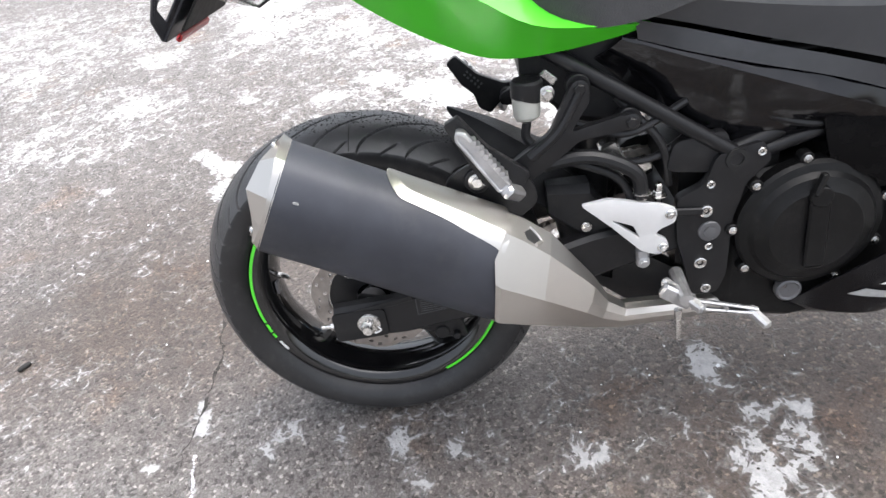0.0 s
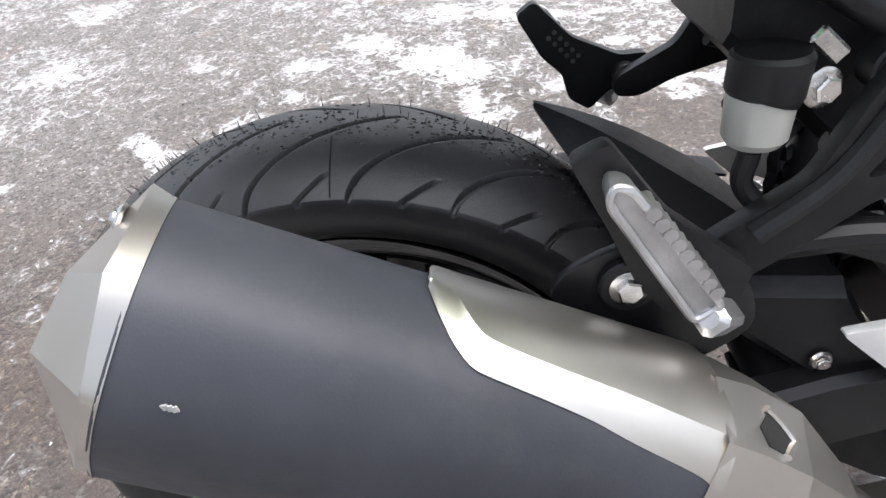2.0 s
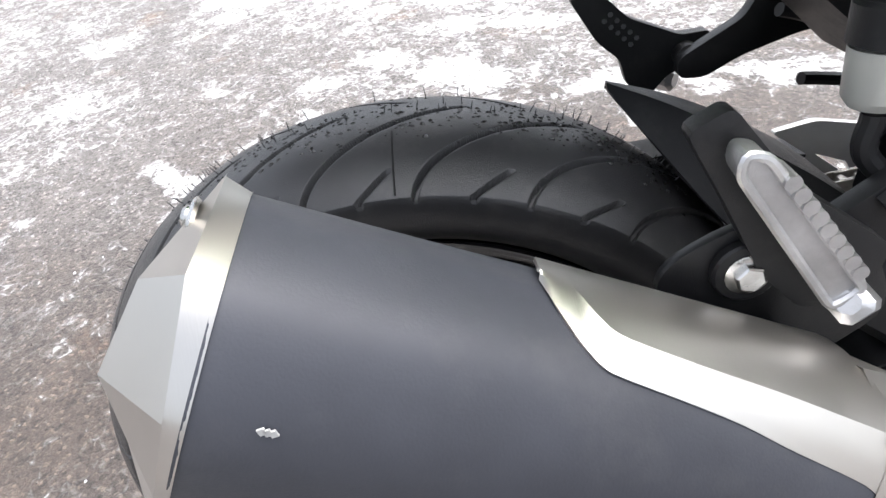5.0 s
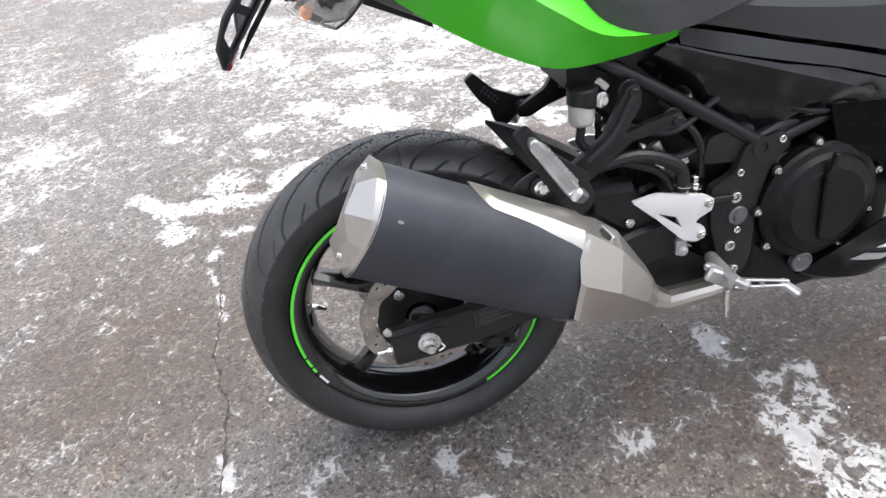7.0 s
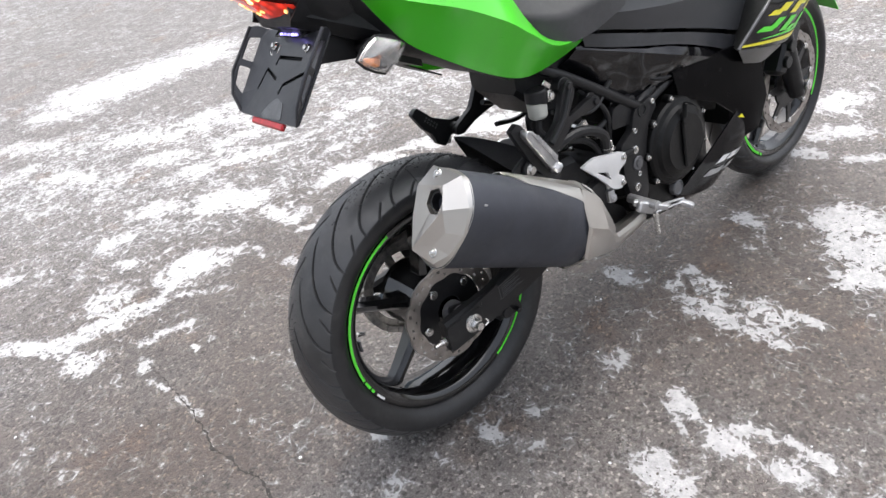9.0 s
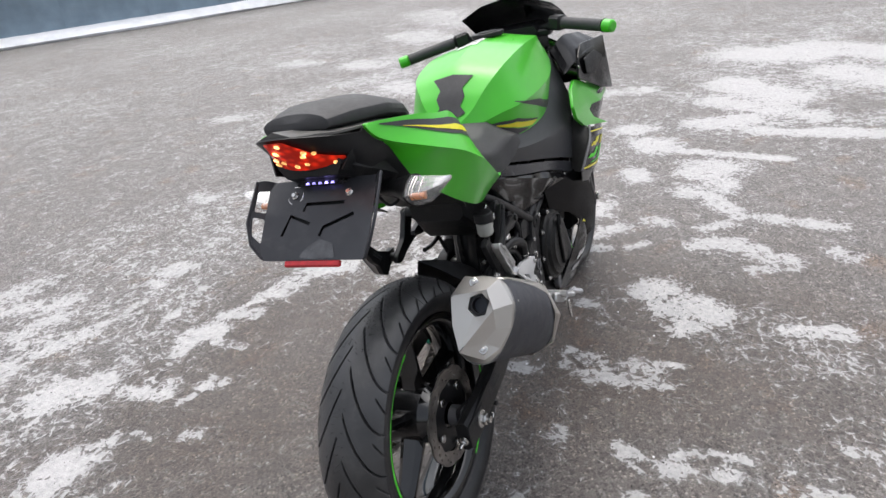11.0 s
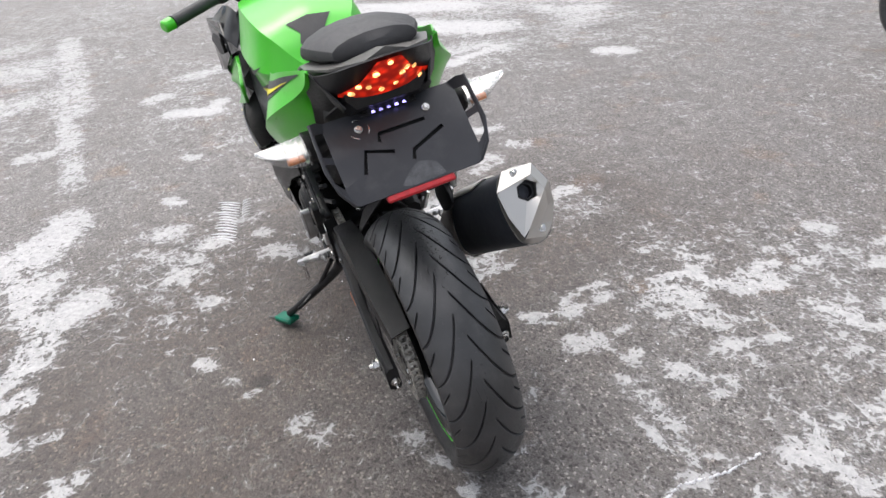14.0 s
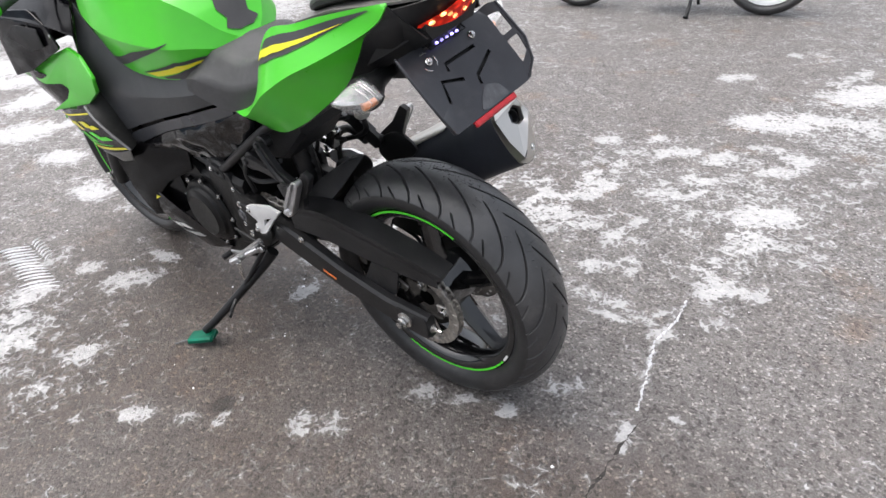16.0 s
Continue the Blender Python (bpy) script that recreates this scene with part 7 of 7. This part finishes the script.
part("windscreen", Skin(screen_rows, 16, 4).shell(0.003), GLOSS, bike, "dark tinted windscreen")
part("dash", block([(1.02, -0.09, 0.09, 0.93, 0.99), (1.10, -0.10, 0.10, 0.90, 1.00)]), PLASTIC, bike)
def flare(x, z):
    """How far out the upper fairing stands."""
    return 0.198 + 0.15 * min(max(x - 1.02, 0.0), 0.26) - 0.35 * max(0.0, x - 1.30) - 0.28 * max(0.0, z - 0.85)


for s in (-1, 1):
    lining = [[(x, s * y, z) for x, y, z in r] for r in ([(1.00, 0.130, 0.91), (1.08, 0.150, 0.94), (1.24, 0.165, 0.925)], [(0.96, 0.175, 0.84), (1.05, 0.200, 0.868), (1.26, 0.226, 0.882)])]
    fair = slab(rounded([(1.01, 0.815), (1.035, 0.868), (1.10, 0.905), (1.30, 0.895), (1.55, 0.830), (1.54, 0.720), (1.30, 0.715), (1.20, 0.738)], 0.012), 0.0, 0.006, 0.002)
    for v in fair.verts:
        v.co.y = s * (v.co.y + flare(v.co.x, v.co.z))
    bmesh.ops.recalc_face_normals(fair, faces=fair.faces)
    upper = part("upper_fairing", fair, GLOSS, bike, "gloss black upper fairing")
    inset = slab(rounded([(1.07, 0.862), (1.17, 0.868), (1.22, 0.838), (1.14, 0.800), (1.07, 0.815)], 0.008), 0.008, 0.011, 0.001)
    for v in inset.verts:
        v.co.y = s * (v.co.y + flare(v.co.x, v.co.z))
    bmesh.ops.recalc_face_normals(inset, faces=inset.faces)
    part("fairing_inset", inset, PLASTIC, upper)
    front = [[(x, s * y, z) for x, y, z in r] for r in ([(1.08, 0.200, 0.716), (1.22, 0.224, 0.738), (1.36, 0.200, 0.742), (1.49, 0.135, 0.730)], [(1.07, 0.198, 0.680), (1.20, 0.214, 0.672), (1.34, 0.190, 0.662), (1.46, 0.132, 0.650)], [(1.09, 0.198, 0.645), (1.20, 0.200, 0.620), (1.33, 0.168, 0.602), (1.42, 0.130, 0.590)])]
    part("front_fairing", Skin(front, 20, 5).shell(0.003), GLOSS, bike, "gloss black front fairing")
    part("fairing_bolt", hexbolt((1.03, s * 0.201, 0.845), (0, s, 0.3), 0.006, 0.004, False), CHROME, bike)
    part("fairing_lining", Skin(lining, 12, 4).shell(0.003), GLOSS, bike)
# handlebars
for s in (-1, 1):
    g0, g1 = Vector((1.000, s * 0.185, 0.985)), Vector((0.922, s * 0.318, 0.966))
    d = (g1 - g0).normalized()
    handle = part("handlebar", tube([(1.055, s * 0.09, 0.975), g0 - d * 0.02, g0], 0.012, 12, smooth=False), SATIN, bike)
    part("grip", tube([g0, g0 + d * 0.004, g1 - d * 0.006, g1], [0.019, 0.017, 0.017, 0.0195], 18, smooth=False), VINYL, handle, "ribbed black rubber grip")
    part("bar_end", tube([g1, g1 + d * 0.004, g1 + d * 0.030, g1 + d * 0.034], [0.015, 0.0185, 0.0175, 0.013], 18, smooth=False), GREEN, handle, "green anodised bar end")
    part("switch_block", bar(g0 - d * 0.055, g0 - d * 0.002, 0.040, 0.042, bevel=0.008), PLASTIC, handle)
    part("lever", tube([g0 - d * 0.03 + Vector((0.035, 0, 0)), g0 + d * 0.05 + Vector((0.055, 0, -0.005)), g1 + Vector((0.060, 0, -0.005))], [0.009, 0.007, 0.006], 8), SATIN, handle)
part("bar_clamp", bar((1.05, -0.13, 0.965), (1.05, 0.13, 0.965), 0.05, 0.022, bevel=0.006), SATIN, bike)

# plate holder, its lights and the indicators
PN = Vector((-0.085, 0, -0.095)).normalized()


def plate_at(y, d, lift=0.0):
    """A place on the plate: y across, d metres down its slope from the bolts' line, lift outwards. Its side flanges are bent back."""
    past = max(0.0, abs(y) - 0.112)
    y = math.copysign(min(abs(y), 0.112) + 0.72 * past, y)
    lift += 0.70 * past
    nrm = Vector((PN.z, 0, -PN.x))
    if nrm.x > 0:
        nrm = -nrm
    return Vector((-0.110, y, 0.876)) + PN * d + nrm * lift


def plate_slab(outline, lift0, lift1, holes=(), bevel=0.0012):
    bm = slab(outline, 0.0, 1.0, 0, holes)
    for v in bm.verts:
        x, k, z = v.co
        v.co = plate_at(x, z, lift0 + (lift1 - lift0) * k)
    bmesh.ops.recalc_face_normals(bm, faces=bm.faces)
    return bm


SLOTS = (rounded([(0.122, -0.012), (0.144, -0.006), (0.145, 0.034), (0.122, 0.034)], 0.004), rounded([(0.122, 0.046), (0.146, 0.046), (0.142, 0.080), (0.122, 0.094)], 0.004))


def slot_bar(pts, w=0.0034):
    """A cut in the plate along two legs."""
    out_a, out_b = [], []
    p = [Vector((a, b)) for a, b in pts]
    for i, q in enumerate(p):
        d = (p[min(i + 1, len(p) - 1)] - p[max(i - 1, 0)]).normalized()
        n = Vector((-d.y, d.x)) * w
        out_a.append(tuple(q + n))
        out_b.append(tuple(q - n))
    return out_a + out_b[::-1]


CUTS = tuple(slot_bar(q) for q in (((0.036, 0.032), (0.032, 0.018), (-0.052, 0.018)), ((0.078, 0.078), (0.064, 0.040), (0.018, 0.056)), ((-0.008, 0.080), (-0.014, 0.064), (-0.076, 0.040))))
body = [(-0.135, -0.030), (-0.112, -0.0301), (0.0, -0.0301), (0.112, -0.0301), (0.135, -0.030), (0.150, -0.022), (0.154, 0.060), (0.140, 0.100), (0.112, 0.125), (0.0, 0.1251), (-0.112, 0.125), (-0.140, 0.100), (-0.154, 0.060), (-0.150, -0.022)]
flip_slots = tuple([(-a, b) for a, b in s] for s in SLOTS)
holder = part("plate_holder", plate_slab(rounded(body, 0.006), -0.0012, 0.0012, SLOTS + flip_slots + CUTS), PLATE, bike, "bare dark grey plate holder with cut slots")
for s in (-1, 1):
    part("edge_frame", tube([plate_at(s * 0.148, -0.024, 0.001), plate_at(s * 0.152, 0.060, 0.001), plate_at(s * 0.139, 0.099, 0.001), plate_at(s * 0.114, 0.122, 0.001)], 0.0028, 8, smooth=False), PLATE, holder)
    part("inner_frame", tube([plate_at(s * 0.114, -0.028, -0.001), plate_at(s * 0.114, 0.122, -0.001)], 0.0022, 8, smooth=False), PLATE, holder)
    part("plate_bolt", join(drum(plate_at(s * 0.061, 0.0, 0.001), plate_at(0, 0, 1) - plate_at(0, 0, 0), 0.0075, 0.004), hexbolt(plate_at(s * 0.061, 0, 0.004), plate_at(0, 0, 1) - plate_at(0, 0, 0), 0.0055, 0.005, False)), CHROME, holder)
for a0, a1, q in ((0.3, 1.4, 0.0165), (2.4, 3.4, 0.0180), (4.2, 5.1, 0.0170)):
    arc = [a0 + (a1 - a0) * k / 6 for k in range(7)]
    part("scratch", tube([plate_at(0.061 + q * math.cos(g), q * math.sin(g), 0.0014) for g in arc], [0.0004, 0.0011, 0.0013, 0.0014, 0.0013, 0.0011, 0.0004], 6, smooth=False), CHROME, holder, "bright scratch round the bolt")
part("backing", plate_slab(rounded([(-0.095, -0.020), (0.095, -0.020), (0.095, 0.105), (-0.095, 0.105)], 0.006), -0.012, -0.009), DARK, holder)
part("light_bracket", tube([plate_at(-0.050, -0.036, 0.006), plate_at(-0.049, -0.014, 0.012), plate_at(0.049, -0.014, 0.012), plate_at(0.050, -0.036, 0.006)], 0.0016, 6, smooth=False), SATIN, holder)
part("number_light", bar(plate_at(-0.040, -0.024, 0.008), plate_at(0.040, -0.024, 0.008), 0.010, 0.009, bevel=0.002), PLASTIC, holder)
for k in range(5):
    part("light_point", drum(plate_at(-0.028 + 0.014 * k, -0.018, 0.010), plate_at(0, 0.6, 1) - plate_at(0, 0, 0), 0.0032, 0.004, 10, 0.0006), BLUE_LED, holder)
part("reflector", bar(plate_at(-0.062, 0.130, -0.003), plate_at(0.062, 0.130, -0.003), 0.008, 0.013, PN, bevel=0.003), REFLECT, holder, "long red reflector")
part("torn_film", plate_slab(rounded([(-0.050, 0.121), (-0.040, 0.094), (-0.012, 0.086), (0.010, 0.098), (0.030, 0.118), (0.012, 0.123)], 0.005), 0.0014, 0.0020), mat("cloudy_film", (0.075, 0.077, 0.082), 0.25, vary=0.3, scale=60), holder, "torn cloudy film")
part("holder_stay", loft([[(x, s, z) for s, z in ((-w, z0), (w, z0), (w, z1), (-w, z1))] for x, w, z0, z1 in ((0.10, 0.05, 0.775, 0.80), (0.0, 0.055, 0.828, 0.865), (-0.06, 0.06, 0.840, 0.90), (-0.098, 0.05, 0.846, 0.895))]), PLASTIC, bike)
part("lamp_wire", tube([(-0.03, -0.06, 0.84), (-0.035, -0.085, 0.82), (-0.02, -0.10, 0.825), (-0.01, -0.09, 0.845)], 0.003, 6), HOSE, bike)
def kite(j):
    c, q = math.cos(2 * math.pi * j / 16), math.sin(2 * math.pi * j / 16)
    g = (abs(c) ** 1.25 + abs(q) ** 1.25) ** -0.8
    return c * g, q * g * (1.0 if q < 0 else 0.75)


for s in (-1, 1):
    ind = part("indicator", loft([[(cx + w * math.cos(2 * math.pi * j / 16), s * y, cz + h * math.sin(2 * math.pi * j / 16)) for j in range(16)] for y, cx, cz, w, h in ((0.050, -0.01, 0.850, 0.016, 0.014), (0.105, -0.026, 0.850, 0.020, 0.016), (0.135, -0.034, 0.850, 0.036, 0.024), (0.150, -0.038, 0.850, 0.040, 0.0255))]), PLASTIC, bike, "clear indicator with amber bulb")
    shape = lambda k, cut: [[(cx + k * w * kite(j)[0], s * y, cz + k * h * kite(j)[1]) for j in range(16)] for y, cx, cz, w, h in ((0.146, -0.038, 0.850, 0.042, 0.0330), (0.163, -0.041, 0.851, 0.041, 0.0325), (0.182, -0.046, 0.854, 0.037, 0.0290), (0.203, -0.052, 0.860, 0.028, 0.0215), (0.222, -0.056, 0.867, 0.015, 0.0115), (0.235, -0.058, 0.873, 0.004, 0.0035))][cut:]
    lens = part("indicator_lens", loft(shape(1.0, 0)), CLEAR, ind, "clear ribbed lens", sharp=28)
    lens.visible_shadow = False
    for y, k in ((0.160, 0.93), (0.168, 0.90), (0.186, 0.80)):
        part("lens_rib", tube([(-0.040 - 0.55 * (y - 0.15) + 0.041 * k * kite(j)[0], s * y, 0.850 + 0.20 * (y - 0.15) + 0.0325 * k * kite(j)[1]) for j in range(17)], 0.0007, 5, smooth=False), CHROME, lens)
    part("indicator_bulb", drum((-0.072, s * 0.158, 0.846), (0.1, s, 0), 0.0065, 0.030, 14), AMBER, ind)
    bowl = [[(x + 0.006, y, z) for x, y, z in ring] for ring in shape(0.80, 0)]
    bowl = [[(x * (0.995 if j % 2 else 1.02), y, 0.852 + (z - 0.852) * (1.0 if j % 2 else 0.82)) for j, (x, y, z) in enumerate(ring)] for ring in bowl]
    part("indicator_mirror", loft(bowl), CHROME, ind, "chrome reflector", sharp=8)
    part("lens_rim", tube([(-0.038 + 0.043 * kite(j)[0], s * 0.147, 0.850 + 0.034 * kite(j)[1]) for j in range(17)], 0.0022, 6, smooth=False), PLASTIC, ind)


# ---- the crack in the asphalt ----
def crack_strip(y0, y1, width, seed):
    """A jagged narrow gap along the asphalt, its ends running out."""
    r = random.Random(seed)
    rings = []
    n = int((y1 - y0) / 0.010)
    wander = 0.0
    for k in range(n + 1):
        y = y0 + (y1 - y0) * k / n
        wander = 0.82 * wander + r.uniform(-0.006, 0.006)
        x = -0.452 - 0.055 * math.sin(max(0, y + 0.1) * 1.6) + 0.085 * max(0, -y - 0.12) + 0.008 * math.sin(15 * y) + wander
        w = max(0.0004, width * (r.random() ** 1.5) * min(1, 6 * k / n, 6 * (n - k) / n))
        z = -0.0035 + 0.0015 * (math.sin(5.1 * x + 1.7 * y) + math.sin(3.3 * y - 2.1 * x)) - 0.002
        rings.append([(x - w, y, z), (x + w, y, z), (x + w, y, z - 0.008), (x - w, y, z - 0.008)])
    return loft(rings)


crack = part("crack", crack_strip(-0.15, 0.75, 0.0046, 3), mat("crack_dirt", (0.03, 0.027, 0.025), 0.95, vary=0.5, scale=60, bump=0.6, bump_scale=300))
SNOW_PACK = mat("packed_snow", (0.60, 0.605, 0.625), 0.75, vary=0.2, scale=90, bump=0.6, bump_scale=220)


def packed_snow(line, half, seed):
    """A broken thread of snow trodden into the crack."""
    rng, vs, fs = random.Random(seed), [], []
    for (x0, y0), (x1, y1) in zip(line, line[1:]):
        n = max(2, int(math.hypot(x1 - x0, y1 - y0) / 0.007))
        for k in range(n):
            if rng.random() < 0.12:
                continue
            c = Vector((x0 + (x1 - x0) * k / n + rng.uniform(-0.0025, 0.0025), y0 + (y1 - y0) * k / n, -0.0072))
            r, m = half * rng.uniform(0.5, 1.5), rng.choice((6, 7, 8))
            base = len(vs)
            rim = [c + Vector((r * rng.uniform(0.6, 1.3) * math.cos(2 * math.pi * j / m), 1.3 * r * rng.uniform(0.6, 1.3) * math.sin(2 * math.pi * j / m), 0)) for j in range(m)]
            vs += [tuple(q) for q in rim] + [tuple(c + (q - c) * 0.6 + Vector((0, 0, 0.0035))) for q in rim]
            fs += [(base + j, base + (j + 1) % m, base + m + (j + 1) % m, base + m + j) for j in range(m)] + [tuple(base + m + j for j in range(m))]
    return vs, fs


seam_snow = part("packed_snow", packed_snow([(-0.375, -0.60), (-0.385, -0.50), (-0.37, -0.39), (-0.405, -0.26), (-0.43, -0.16), (-0.44, -0.12)], 0.0033, 21), SNOW_PACK)
tagged(seam_snow, "thread of snow packed into the crack", "snow", kind="stuff")
tagged(crack, "dark crack running across the asphalt", "crack", kind="structure")


def tyre_print():
    """Ribs of snow pressed by a passing tyre's tread, curved and broken."""
    r, ribs = random.Random(33), []
    for k in range(15):
        x = 1.735 - 0.026 * k
        y = 0.405 + 0.0035 * k
        if r.random() < 0.93:
            reach = r.uniform(0.055, 0.085)
            line = [(x + 0.030, y + reach, -0.0068), (x + 0.018, y + 0.6 * reach, -0.0066), (x - 0.002, y + 0.2 * reach, -0.0066), (x - 0.030, y - 0.012 - r.uniform(0, 0.012), -0.0068)]
            ribs.append(tube(line, [0.0015, r.uniform(0.0035, 0.0055), r.uniform(0.003, 0.005), 0.0012], 6, 10))
        if k < 7:
            line = [(x - 0.025, y - 0.030, -0.0068), (x - 0.005, y - 0.048, -0.0066), (x + 0.002, y - 0.072, -0.0068)]
            ribs.append(tube(line, [0.0012, r.uniform(0.0025, 0.004), 0.0012], 6, 8))
    return join(*ribs)


tagged(part("tyre_print", tyre_print(), SNOW_PACK), "ribbed tyre print in trodden snow on the asphalt", "snow", kind="stuff")


# a dark scrap on the asphalt
scrap = part("rubber_scrap", tube([(-0.982, 0.160, -0.0015), (-0.979, 0.164, -0.0010), (-0.966, 0.181, -0.0010), (-0.962, 0.186, -0.0020)], [0.0035, 0.0062, 0.0066, 0.0040], 12), DARK)
tagged(scrap, "small black rubber scrap lying on the asphalt", "scrap")


# ---- loose grit and ice crumbs ----
def crumbs(count, seed, lo, hi, flat, spread):
    """Small broken bits strewn over the asphalt."""
    r = random.Random(seed)
    vs, fs = [], []
    for _ in range(count):
        x, y = spread(r)
        size = lo * (hi / lo) ** (r.random() ** 2)
        z = -0.007 + size * flat * 0.3
        n = len(vs)
        turn = r.uniform(0, 6.28)
        for k in range(5):
            a = turn + k * 1.2566 + r.uniform(-0.3, 0.3)
            q = size * r.uniform(0.55, 1.1)
            vs.append((x + q * math.cos(a), y + q * math.sin(a), z - size * 0.2))
        vs.append((x + size * r.uniform(-0.3, 0.3), y + size * r.uniform(-0.3, 0.3), z + size * flat))
        fs += [(n + k, n + (k + 1) % 5, n + 5) for k in range(5)]
    return vs, fs


GRIT, _n, _l, _p = shader("grit_stone")
_g = _n.new("ShaderNodeNewGeometry")
_l.new(ramp_node(_n, _l, _g.outputs["Random Per Island"], [(0.0, (0.025, 0.022, 0.020)), (0.45, (0.075, 0.066, 0.060)), (0.80, (0.15, 0.134, 0.122)), (1.0, (0.28, 0.26, 0.24))]).outputs["Color"], _p.inputs["Base Color"])
_p.inputs["Roughness"].default_value = 0.75
ICE = mat("ice_crumb", (0.78, 0.79, 0.81), 0.5, vary=0.12, scale=40)
strewn = lambda r: (r.gauss(0.2, 0.8), r.gauss(-0.05, 0.75))
tagged(part("grit", crumbs(9000, 11, 0.0012, 0.0046, 0.6, strewn), GRIT), "fine grey grit strewn over the asphalt", "grit", kind="stuff")
tagged(part("ice_crumbs", crumbs(170, 12, 0.0015, 0.0055, 0.5, strewn), ICE), "small white crumbs of ice on the asphalt", "ice", kind="stuff")


# ---- another motorcycle parked beyond, and the fence at the lot's edge ----
def parked_motorcycle():
    other = new("parked_motorcycle")
    tagged(other, "dark motorcycle parked on its stand farther off", "motorcycle")
    for x in (0.0, 1.33):
        c = (x, 0.0, 0.30)
        wheel = part("wheel", lathe([(-0.03, 0.225), (-0.032, 0.235), (0.032, 0.235), (0.03, 0.225), (0.02, 0.205), (-0.02, 0.205)], c, 48), CAST, other, "bare silver wheel rim")
        V, F, flat = tyre_mesh(c, 0.302, 0.055, 0.062, 0.031, 0.236, 160, 24, 18.0, 24.0, 0.002)
        big_part("tyre", V, F, flat, RUBBER, wheel)
        part("hub", lathe([(-0.05, 0.01), (-0.05, 0.045), (0.05, 0.045), (0.05, 0.01)], c, 24), SATIN, wheel)
        for k in range(12):
            a = radians(30 * k)
            part("wire_spoke", tube([(x + 0.04 * math.cos(a + 0.3), 0.02 * (-1) ** k, 0.30 + 0.04 * math.sin(a + 0.3)), (x + 0.21 * math.cos(a), 0.0, 0.30 + 0.21 * math.sin(a))], 0.003, 6, smooth=False), CHROME, wheel)
    part("engine", block([(0.45, -0.14, 0.14, 0.25, 0.50), (0.60, -0.16, 0.16, 0.20, 0.55), (0.85, -0.13, 0.13, 0.24, 0.52)]), ENGINE, other)
    for s in (-1, 1):
        part("swingarm_side", bar((0.0, s * 0.09, 0.30), (0.52, s * 0.10, 0.38), 0.03, 0.05, bevel=0.006), SATIN, other)
        part("fork_leg", tube([(1.33, s * 0.09, 0.30), (1.02, s * 0.09, 0.98)], 0.024, 12, smooth=False), SATIN, other)
        part("handlebar", tube([(0.98, 0, 1.00), (0.95, s * 0.18, 1.04), (0.88, s * 0.36, 1.02)], 0.014, 10), SATIN, other)
    part("frame", tube([(1.03, 0, 0.92), (0.80, 0, 0.75), (0.45, 0, 0.62), (-0.1, 0, 0.78)], 0.04, 12), SATIN, other)
    part("tank", cushion([(0.45, 0.05, 0.80, 0.03, 0.01), (0.55, 0.12, 0.83, 0.09, 0.02), (0.75, 0.15, 0.87, 0.11, 0.02), (0.93, 0.10, 0.90, 0.07, 0.01)]), GLOSS, other)
    part("seat", cushion([(-0.25, 0.06, 0.84, 0.03, 0.01), (-0.1, 0.11, 0.83, 0.045, 0.01), (0.2, 0.13, 0.79, 0.05, 0.01), (0.45, 0.08, 0.80, 0.04, 0.01)]), VINYL, other)
    part("exhaust", tube([(0.75, -0.15, 0.30), (0.45, -0.17, 0.24), (0.1, -0.17, 0.32), (-0.2, -0.17, 0.38)], [0.025, 0.03, 0.05, 0.05], 14), SATIN, other)
    part("side_stand", tube([(0.48, 0.12, 0.28), (0.47, 0.20, 0.10), (0.48, 0.27, 0.012)], [0.014, 0.012, 0.018], 10), SATIN, other)
    part("centre_stand", tube([(0.50, -0.10, 0.25), (0.46, -0.13, 0.02)], 0.012, 10, smooth=False), SATIN, other)
    return other


far_bike = parked_motorcycle()
far_bike.matrix_world = pose(0.42, -4.09, -0.007, 0, 0, 10.5)

FENCE_BLUE = mat("weathered_blue_sheet", (0.20, 0.27, 0.33), 0.55, vary=0.2, scale=2, dirt=0.2)
fence = new("fence")
tagged(fence, "weathered blue-grey sheet fence standing along snow", "fence", kind="structure")
fence.matrix_world = pose(13.0, 11.9, 0.0, 0, 0, -20.0)
for k in range(-14, 15):
    ribs = []
    for j in range(13):
        ribs.append([(0.0 + 0.16 * j, 0.02 * (j % 4 in (1, 2)), z) for z in (0.14, 2.1)])
    vs, fs = loft(ribs, closed=False)
    n = len(vs)
    vs = vs + [(x, y - 0.004, z) for x, y, z in vs]
    fs = fs + [tuple(i + n for i in reversed(f)) for f in fs]
    panel = part("sheet", (vs, fs), FENCE_BLUE, fence)
    panel.location = (1.92 * k, 0, 0)
    post = part("post", bar((1.92 * k, 0.06, 0.0), (1.92 * k, 0.06, 2.2), 0.06, 0.06, (1, 0, 0), bevel=0.006), FENCE_BLUE, fence)
heap = Skin([[(-27 + 1.8 * k, -0.55 + 0.12 * math.sin(1.7 * k), 0.0) for k in range(31)], [(-27 + 1.8 * k, -0.25 + 0.1 * math.sin(2.3 * k), 0.14 + 0.05 * math.sin(1.3 * k)) for k in range(31)], [(-27 + 1.8 * k, 0.10, 0.16 + 0.05 * math.sin(2.9 * k)) for k in range(31)], [(-27 + 1.8 * k, 0.6, 0.0) for k in range(31)]], 120, 4)
bank = part("snow_bank", heap.shell(0.05), mat("packed_snow", (0.78, 0.79, 0.81), 0.7, vary=0.12, scale=3, bump=0.5, bump_scale=40))
tagged(bank, "low bank of packed snow along the fence", "snow", kind="structure")
bank.matrix_world = fence.matrix_world.copy()
